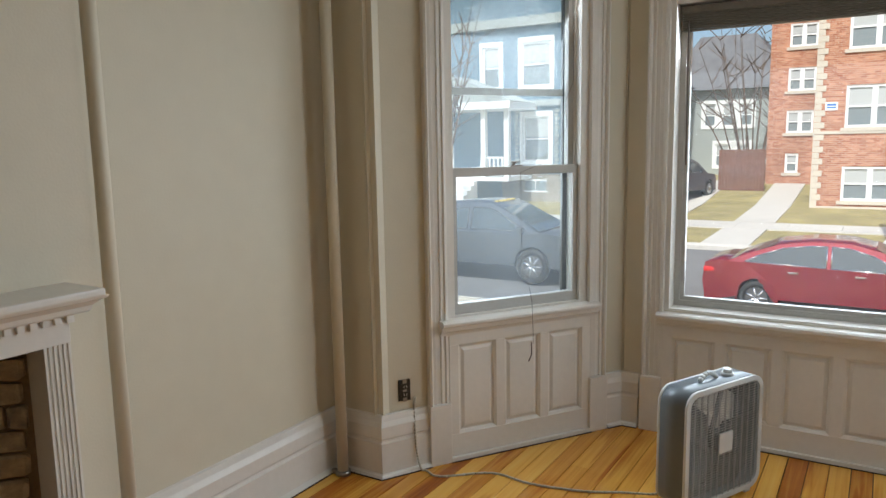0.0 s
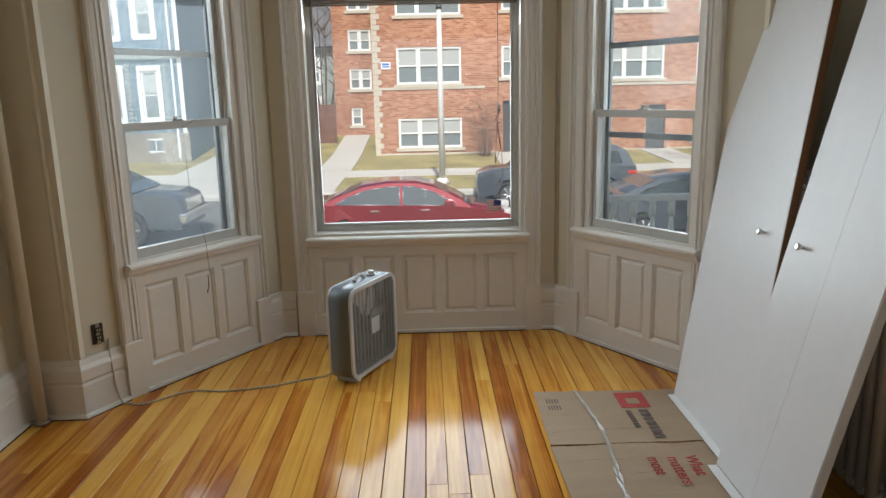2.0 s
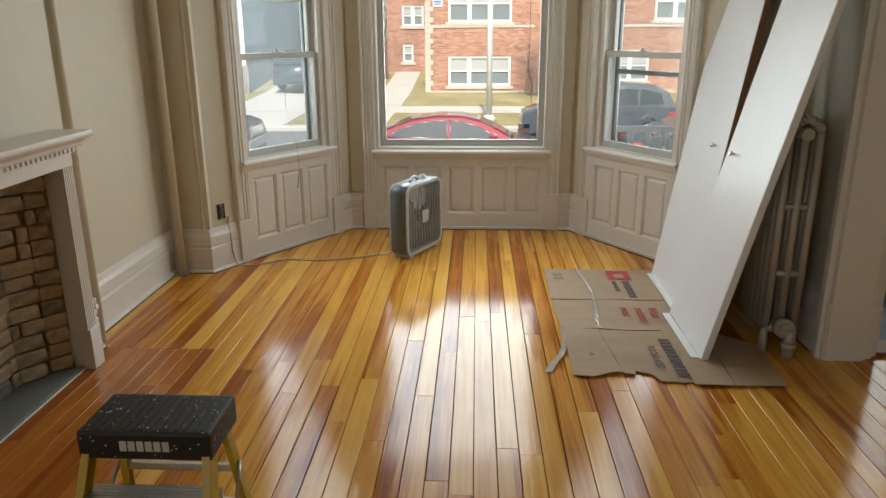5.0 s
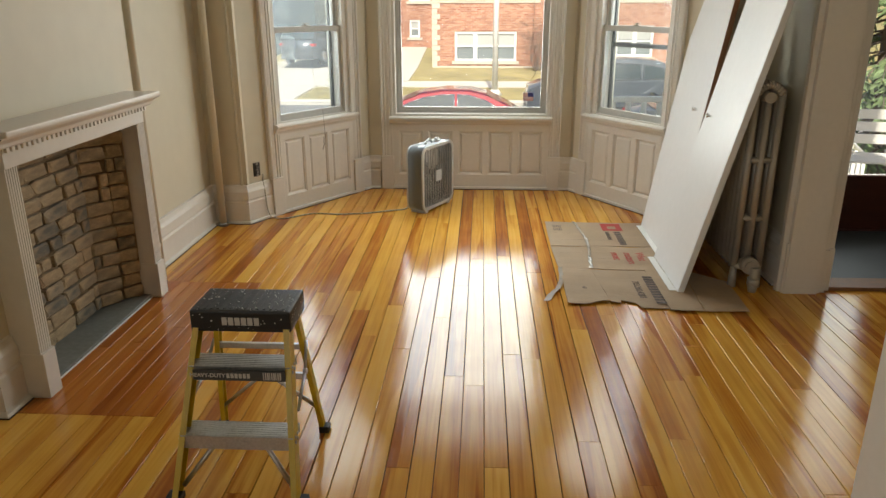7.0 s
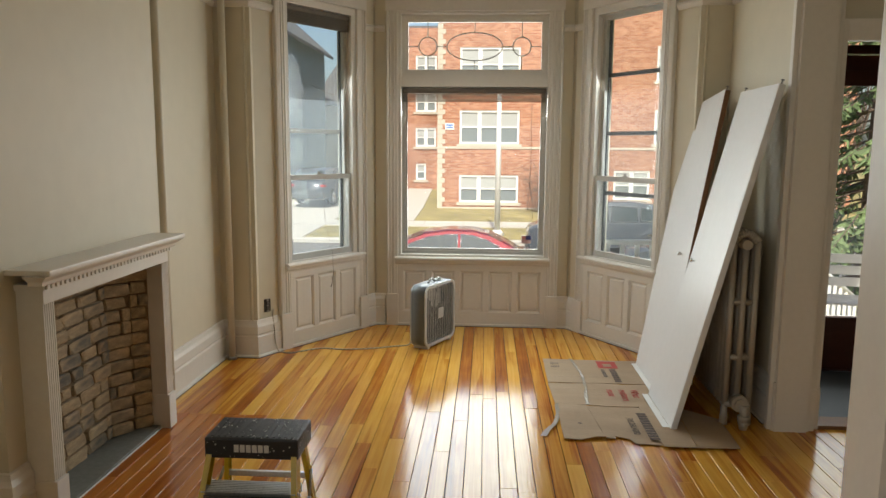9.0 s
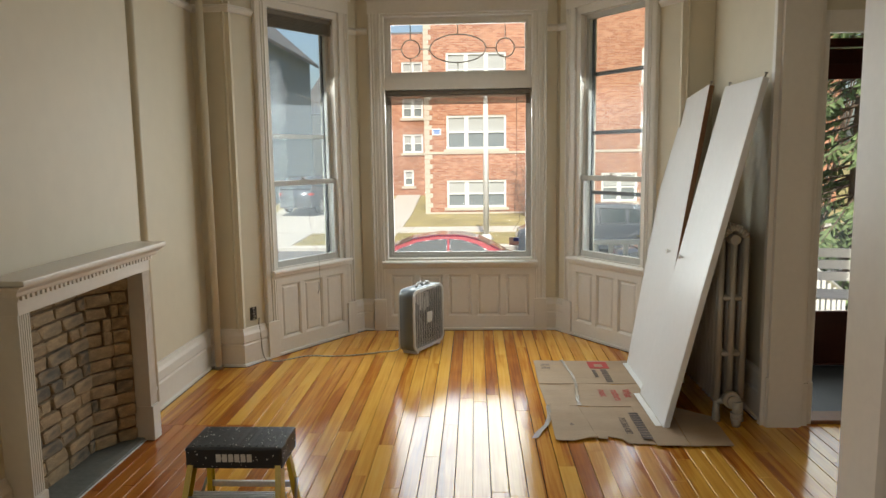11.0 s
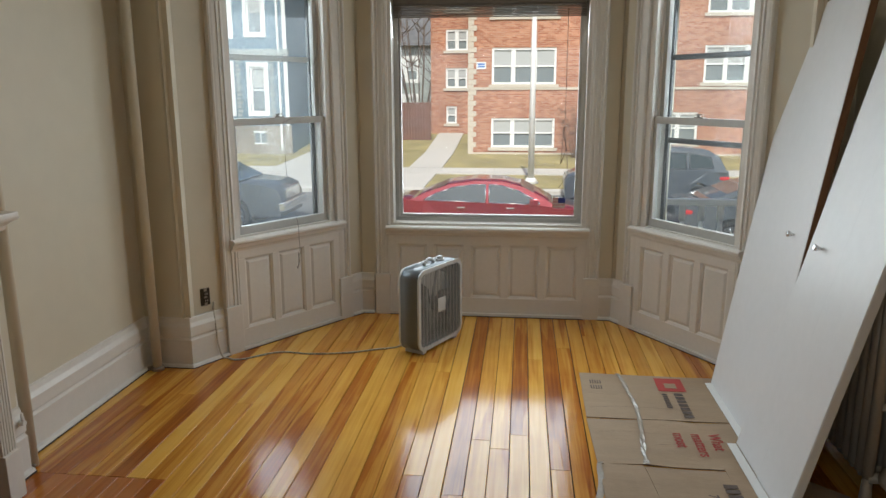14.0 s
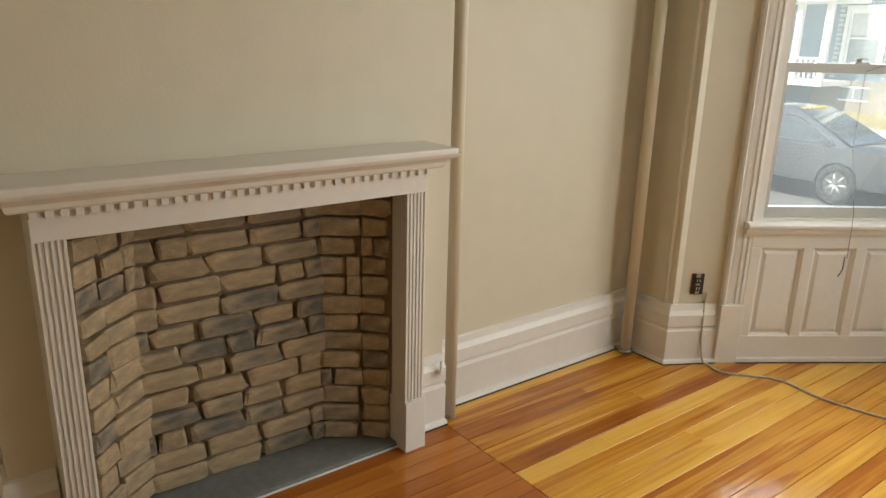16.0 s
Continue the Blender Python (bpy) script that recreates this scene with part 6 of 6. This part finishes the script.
def ring_wheel(cx, y0, y1, r, ri, n=24):
    bm = bmesh.new()
    loops = []
    for y, q in ((y0, ri), (y0, r - 0.03), (y0 + (y1 - y0) * 0.15, r), (y0 + (y1 - y0) * 0.85, r), (y1, r - 0.03), (y1, ri)):
        loops.append([bm.verts.new((cx + q * math.cos(2 * math.pi * k / n), y, r + q * math.sin(2 * math.pi * k / n))) for k in range(n)])
    for a in range(len(loops)):
        p, q = loops[a], loops[(a + 1) % len(loops)]
        for k in range(n):
            bm.faces.new((p[k], p[(k + 1) % n], q[(k + 1) % n], q[k])).smooth = True
    return bm


SEDAN = dict(length=4.82, width=1.82, wheel_r=0.33, axles=(-1.38, 1.42),
             lower=[(-2.36, 0.30), (-2.41, 0.60), (-2.36, 0.95), (-2.10, 1.02), (-1.60, 1.00), (1.00, 0.94), (1.75, 0.84), (2.20, 0.72), (2.38, 0.55), (2.36, 0.28)],
             cabin=[(-2.02, 0.98), (-1.55, 1.18), (-1.05, 1.36), (-0.45, 1.44), (0.15, 1.43), (0.62, 1.32), (1.05, 1.10), (1.38, 0.90)],
             side_glass=[[(-1.62, 1.02), (-1.35, 1.16), (-0.95, 1.30), (-0.52, 1.36), (-0.22, 1.37), (-0.22, 0.98)], [(-0.14, 0.98), (-0.14, 1.37), (0.14, 1.35), (0.52, 1.24), (0.98, 1.00), (0.98, 0.95)]],
             screens=[((1.30, 0.94), (0.56, 1.35)), ((-1.90, 1.02), (-1.12, 1.34))])
SUVC = dict(length=4.35, width=1.82, wheel_r=0.36, axles=(-1.30, 1.32), clear=0.26,
            lower=[(-2.12, 0.35), (-2.18, 0.70), (-2.12, 1.06), (-1.6, 1.08), (1.0, 1.04), (1.75, 0.98), (2.08, 0.85), (2.15, 0.6), (2.12, 0.35)],
            cabin=[(-2.06, 1.04), (-1.86, 1.45), (-1.60, 1.60), (-0.9, 1.66), (0.1, 1.65), (0.50, 1.54), (1.20, 1.03)],
            side_glass=[[(-1.72, 1.15), (-1.66, 1.42), (-1.2, 1.52), (-1.1, 1.52), (-1.1, 1.12)], [(-1.02, 1.12), (-1.02, 1.53), (-0.26, 1.56), (-0.26, 1.10)], [(-0.18, 1.10), (-0.18, 1.56), (0.10, 1.55), (0.42, 1.46), (0.92, 1.10)]],
            screens=[((1.12, 1.09), (0.50, 1.53)), ((-2.04, 1.12), (-1.88, 1.42))])
TRUCKC = dict(length=5.9, width=1.98, wheel_r=0.41, axles=(-1.95, 1.75), clear=0.38,
              lower=[(-2.92, 0.55), (-2.94, 1.22), (-1.05, 1.24), (-1.0, 1.16), (1.6, 1.16), (1.95, 1.20), (2.55, 1.14), (2.82, 1.04), (2.92, 0.80), (2.90, 0.50)],
              cabin=[(-1.02, 1.14), (-0.90, 1.72), (-0.72, 1.82), (0.0, 1.87), (0.60, 1.85), (0.86, 1.74), (1.95, 1.16)],
              side_glass=[[(-0.84, 1.22), (-0.74, 1.66), (0.02, 1.72), (0.02, 1.22)], [(0.12, 1.22), (0.12, 1.74), (0.60, 1.73), (0.82, 1.64), (1.60, 1.22)]],
              screens=[((1.88, 1.22), (0.88, 1.74))])
vehicle("sedan", Matrix.Translation((-0.60, 15.9, -1.83)), "glossy dark red sedan parked along the street", M_REDCAR, **SEDAN)
vehicle("sedan", Matrix.Translation((5.75, 15.3, -1.73)), "dark blue-grey sedan parked along the street", M_DARKCAR, **SEDAN)
vehicle("suv", Matrix.Translation((3.30, 19.6, -1.56)) @ Matrix.Rotation(math.pi, 4, "Z"), "dark grey SUV parked on the opposite side of the street", M_DARKCAR, **SUVC)
vehicle("suv", Matrix.Translation((-7.6, 31.6, ground_z(31.6) + 0.02)) @ Matrix.Rotation(radians(75), 4, "Z"), "grey SUV parked in the driveway beside the blue house", M_GREYCAR, **SUVC)
truck = vehicle("pickup_truck", Matrix.Translation((-8.62, 16.4, -1.73)), "dusty grey pickup truck parked along the street", M_GREYCAR, **TRUCKC)
for k in range(5):
    part("roof_lamp", box(bmesh.new(), 0.55, 0.65, -0.50 + k * 0.22, -0.42 + k * 0.22, 1.84, 1.88, bevel=0.01), M_YELLOW, truck, "small amber roof lamp")
part("bumper", box(bmesh.new(), 2.88, 3.02, -0.92, 0.92, 0.52, 0.74, bevel=0.03), M_CHROME, truck, "chrome front bumper")
part("grille", box(bmesh.new(), 2.88, 2.96, -0.50, 0.50, 0.78, 1.02, bevel=0.02), M_CHROME, truck, "chrome grille")

# ---- our own front porch ----
deck = thing("front_porch", Matrix.Translation((0, 0, 0)), "white-railed wooden front porch outside the entry", "porch")
for k in range(18):
    boxes("deck_board", [(1.75 + k * 0.14, 1.885 + k * 0.14, 3.10, 5.62, -0.22, -0.19)], M_VESTWALL, deck, "brown porch board")
boxes("rim_joist", [(1.70, 4.30, 5.62, 5.66, -0.50, -0.19), (1.70, 1.74, 3.1, 5.62, -0.50, -0.19)], M_WHITEF, deck)
boxes("handrail", [(1.15, 3.30, 5.52, 5.60, 0.60, 0.655)], M_WHITEF, deck, "white wooden handrail", bevel=0.006)
boxes("bottom_rail", [(1.15, 3.30, 5.53, 5.59, 0.0, 0.05)], M_WHITEF, deck, "white wooden bottom rail")
boxes("deck_extension", [(1.15, 1.70, 4.62, 5.66, -0.25, -0.19)], M_VESTWALL, deck, "brown porch boards")
k = 0
while 1.25 + k * 0.165 < 3.25:
    x = 1.25 + k * 0.165
    bm = bmesh.new()
    for z0, z1, a, b in ((0.05, 0.16, 0.030, 0.030), (0.16, 0.28, 0.020, 0.034), (0.28, 0.46, 0.034, 0.018), (0.46, 0.60, 0.030, 0.030)):
        cyl(bm, (x, 5.56, z0), (x, 5.56, z1), a, b, 8)
    part("baluster", bm, M_WHITEF, deck, "turned white baluster")
    k += 1
stairs = thing("stair_rail", Matrix.Translation((0, 0, 0)), "white railing down the front steps of the porch", "railing")
part("handrail", cyl(bmesh.new(), (3.30, 5.56, 0.62), (4.9, 7.2, -0.35), 0.035, n=8), M_WHITEF, stairs)
for k in range(12):
    t = k / 12
    x, y, z = 3.30 + 1.6 * t, 5.56 + 1.64 * t, 0.60 - 0.97 * t
    part("baluster", box(bmesh.new(), x - 0.022, x + 0.022, y - 0.022, y + 0.022, z - 0.62, z), M_WHITEF, stairs)
swing = thing("porch_swing", Matrix.Translation((3.30, 4.6, 0.20)) @ Matrix.Rotation(radians(-12), 4, "Z"), "weathered wooden porch swing hung on chains", "swing")
for k in range(5):
    boxes("seat_slat", [(-0.6, 0.6, -0.25 + k * 0.10, -0.17 + k * 0.10, 0.0, 0.02)], M_POLE, swing, "weathered pale slat")
for k in range(3):
    boxes("back_slat", [(-0.6, 0.6, 0.27, 0.29, 0.10 + k * 0.12, 0.19 + k * 0.12)], M_POLE, swing, "weathered pale slat")
for s in (-1, 1):
    boxes("arm", [(s * 0.62 - 0.03, s * 0.62 + 0.03, -0.28, 0.30, 0.24, 0.27)], M_POLE, swing, "weathered pale arm rest")
    boxes("arm_post", [(s * 0.62 - 0.02, s * 0.62 + 0.02, -0.27, -0.22, 0.0, 0.24)], M_RAWWOOD, swing, "brown wooden arm post")
    bm = bmesh.new()
    for k in range(46):
        z = 0.27 + k * 0.05
        x, y = s * 0.62, -0.25 + 0.25 * min(1, k / 12)
        cyl(bm, (x - 0.008 * (k % 2), y - 0.008 * ((k + 1) % 2), z), (x + 0.008 * (k % 2), y + 0.006, z + 0.055), 0.006, n=5)
    part("chain", bm, M_CHROME, swing, "bright steel chain")

# ---- plants ----
random.seed(21)


def fir_tree(place, height, radius, label, seed):
    ob = thing("fir_tree", place, label, "tree")
    rnd = random.Random(seed)
    part("trunk", cyl(bmesh.new(), (0, 0, 0), (0, 0, height), 0.20, 0.03, 10), M_BARK, ob)
    limbs, verts, faces = bmesh.new(), [], []
    z = 0.5
    while z < height - 0.2:
        reach = radius * (1 - z / height) ** 0.8 + 0.15
        for k in range(7):
            a = rnd.uniform(0, 2 * math.pi)
            r = reach * rnd.uniform(0.65, 1.1)
            tip = Vector((math.cos(a) * r, math.sin(a) * r, z - 0.28 * r + rnd.uniform(-0.1, 0.1)))
            base = Vector((0, 0, z))
            cyl(limbs, base, tip, 0.025, 0.006, 4, False)
            n = int(26 * r)
            for i in range(n):
                t = rnd.uniform(0.25, 1.0)
                c = base.lerp(tip, t)
                out_v = Vector((math.cos(a), math.sin(a), -0.5))
                side = Vector((-math.sin(a), math.cos(a), 0)) * rnd.choice([-1, 1])
                d = (out_v * rnd.uniform(0.3, 1.0) + side * rnd.uniform(0.2, 1.0) + Vector((0, 0, rnd.uniform(-0.8, 0.1)))).normalized()
                ln, w = rnd.uniform(0.10, 0.26), rnd.uniform(0.02, 0.045)
                q = d.orthogonal().normalized()
                q = (q + d.cross(q) * rnd.uniform(-1, 1)).normalized() * w
                b0 = len(verts)
                verts += [c - q, c + q, c + d * ln + q * 0.5, c + d * ln * 1.15, c + d * ln - q * 0.5]
                faces.append((b0, b0 + 1, b0 + 2, b0 + 3, b0 + 4))
        z += 0.17
    part("limbs", limbs, M_BARK, ob, kind="stuff")
    me = bpy.data.meshes.new("crown")
    me.from_pydata([tuple(v) for v in verts], [], faces)
    part("crown", me, M_FIR, ob, "drooping dark green needle sprays", "stuff")
    return ob


fir_tree(Matrix.Translation((6.6, 10.4, -1.5)), 9.5, 2.5, "tall dense green fir tree beyond the porch", 3)


def bare_shrub(name, place, height, spread, count, label, seed, r=0.012):
    ob = thing(name, place, label, "shrub")
    rnd = random.Random(seed)
    bm = bmesh.new()
    for _ in range(count):
        a, s = rnd.uniform(0, 2 * math.pi), rnd.uniform(0.2, 1) * spread
        p = Vector((math.cos(a) * 0.25 * s, math.sin(a) * 0.25 * s, 0))
        h = height * rnd.uniform(0.6, 1.0)
        for k in range(4):
            q = p + Vector((math.cos(a) * s * 0.22 + rnd.uniform(-0.08, 0.08), math.sin(a) * s * 0.22 + rnd.uniform(-0.08, 0.08), h / 4))
            cyl(bm, p, q, r * (1 - k * 0.2), r * (0.8 - k * 0.2), 4, False)
            if k > 0:
                for _ in range(2):
                    t = q + Vector((rnd.uniform(-0.4, 0.4) * spread, rnd.uniform(-0.4, 0.4) * spread, rnd.uniform(0.1, 0.4) * h / 2))
                    cyl(bm, q, t, r * 0.5, r * 0.2, 4, False)
            p = q
    part("branches", bm, M_BARK, ob, "bare brown twigs", "stuff")
    return ob


bare_shrub("bare_shrub", Matrix.Translation((2.2, 29.4, ground_z(29.4))), 2.0, 0.9, 45, "bare brown shrub against the brick facade", 5)
bare_shrub("bare_tree", Matrix.Translation((-5.6, 39.0, 0.2 + fall(39))), 8.5, 3.2, 22, "bare grey tree between the houses", 9, 0.06)
bare_shrub("bare_tree", Matrix.Translation((-14.5, 22.5, ground_z(22.5))), 8.5, 3.0, 16, "bare grey street tree before the blue house", 12, 0.06)
bare_shrub("bare_tree", Matrix.Translation((11.5, 23.0, ground_z(23))), 8.5, 3.0, 16, "bare grey street tree before the brick building", 13, 0.06)
# fallen leaves on the lawn
random.seed(31)
verts, faces = [], []
for _ in range(2600):
    x, y = random.uniform(-12, 12), random.choice([random.uniform(20.8, 24.1), random.uniform(26.1, 30.2), random.uniform(26.1, 30.2)])
    if -4.4 < x < -2.9:
        continue
    z, r, a = ground_z(y) + 0.012, random.uniform(0.02, 0.06), random.uniform(0, 6.28)
    b0 = len(verts)
    verts += [(x + r * math.cos(a + k * 2.09), y + r * math.sin(a + k * 2.09), z + random.uniform(0, 0.02)) for k in range(3)]
    faces.append((b0, b0 + 1, b0 + 2))
me = bpy.data.meshes.new("fallen_leaves")
me.from_pydata(verts, [], faces)
part("fallen_leaves", me, M_CARD, None, "dry brown leaves scattered over the lawn", "stuff", category="leaves")

# ---- floor boards and firebox bricks, last ----
floor = tagged(new("floor"), "glossy varnished fir floorboards of mixed honey and red-brown tones", "", "", "structure")
random.seed(5)
BW = 0.0895


def bay_depth(x):
    if x < -1.95 or x > ROOM_R:
        return 2.88
    if x < -1.16:
        return 2.86 + (x + 1.95) * 1.5
    if x > 0.63:
        return 2.86 + max(0.0, (1.43 - x)) * 1.5
    return 4.06


def board(x0, x1, y0, y1, mat, sink=0.0):
    bm = bmesh.new()
    cx, cy = (x0 + x1) / 2, (y0 + y1) / 2
    g = 0.0010 + random.choice([0.0, 0.0003, 0.0006, 0.0014])
    z1 = -0.0008 * random.random() - sink
    c = 0.0012
    lo, hi = [], []
    for sx, sy in ((-1, -1), (1, -1), (1, 1), (-1, 1)):
        ex, ey = (x1 - x0) / 2 - g, (y1 - y0) / 2 - 0.0006
        lo.append((sx * ex, sy * ey))
        hi.append((sx * (ex - c), sy * (ey - c)))
    bot = [bm.verts.new((x, y, -0.02)) for x, y in lo]
    mid = [bm.verts.new((x, y, z1 - 0.0010)) for x, y in lo]
    top = [bm.verts.new((x, y, z1)) for x, y in hi]
    bm.faces.new(top)
    for k in range(4):
        j = (k + 1) % 4
        bm.faces.new((bot[k], bot[j], mid[j], mid[k]))
        bm.faces.new((mid[k], mid[j], top[j], top[k]))
    return part("floorboard", bm, mat, floor, place=Matrix.Translation((cx, cy, 0)))


far_boards = []
x = -1.478 - 9 * BW
row = 0
while x < 3.4:
    x1 = x + BW
    cx = (x + x1) / 2
    spans = [(-0.80, bay_depth(cx) if cx < ROOM_R + 0.05 else 1.645)]
    if cx < -1.478:
        spans = [(-0.80, 0.10), (1.605, bay_depth(cx))]
    for y0, y1 in spans:
        y = y0
        first = True
        while y < y1 - 0.001:
            step = random.uniform(0.35, 2.4) if first else random.uniform(1.1, 3.6)
            first = False
            e = y + step
            if y1 - e < 0.3:
                e = y1
            board(x, x1, y, e, M_PLANK)
            y = e
    y = -7.0
    while y < -0.80:
        e = min(y + random.uniform(0.8, 2.6), -0.80)
        if -0.80 - e < 0.3:
            e = -0.80
        if y > -3.2:
            board(x, x1, y, e, M_PLANK)
        else:
            far_boards.append((x + 0.0008, x1 - 0.0008, y + 0.0006, e - 0.0006, -0.02, -0.0004))
        y = e
    x = x1
    row += 1
x = -2.12
while x < -1.4785:
    x1 = min(x + 0.072, -1.478)
    y = 0.102
    while y < 1.603:
        e = y + random.uniform(0.5, 1.3)
        if 1.603 - e < 0.2:
            e = 1.603
        board(x, x1, y, e, M_HEARTHWOOD)
        y = e
    x = x1
boxes("floorboards_back_room", far_boards, M_PLANK, floor, "varnished boards of the back room", "stuff")

brick_face((BACK_X, BY1 + 0.03, 0), -math.pi / 2, BY1 - BY0 + 0.06, 1.0, -1)
for a, b in CHEEKS:
    brick_face((a[0], a[1], 0), math.atan2(b[1] - a[1], b[0] - a[0]), math.dist(a, b), 1.0, 1)
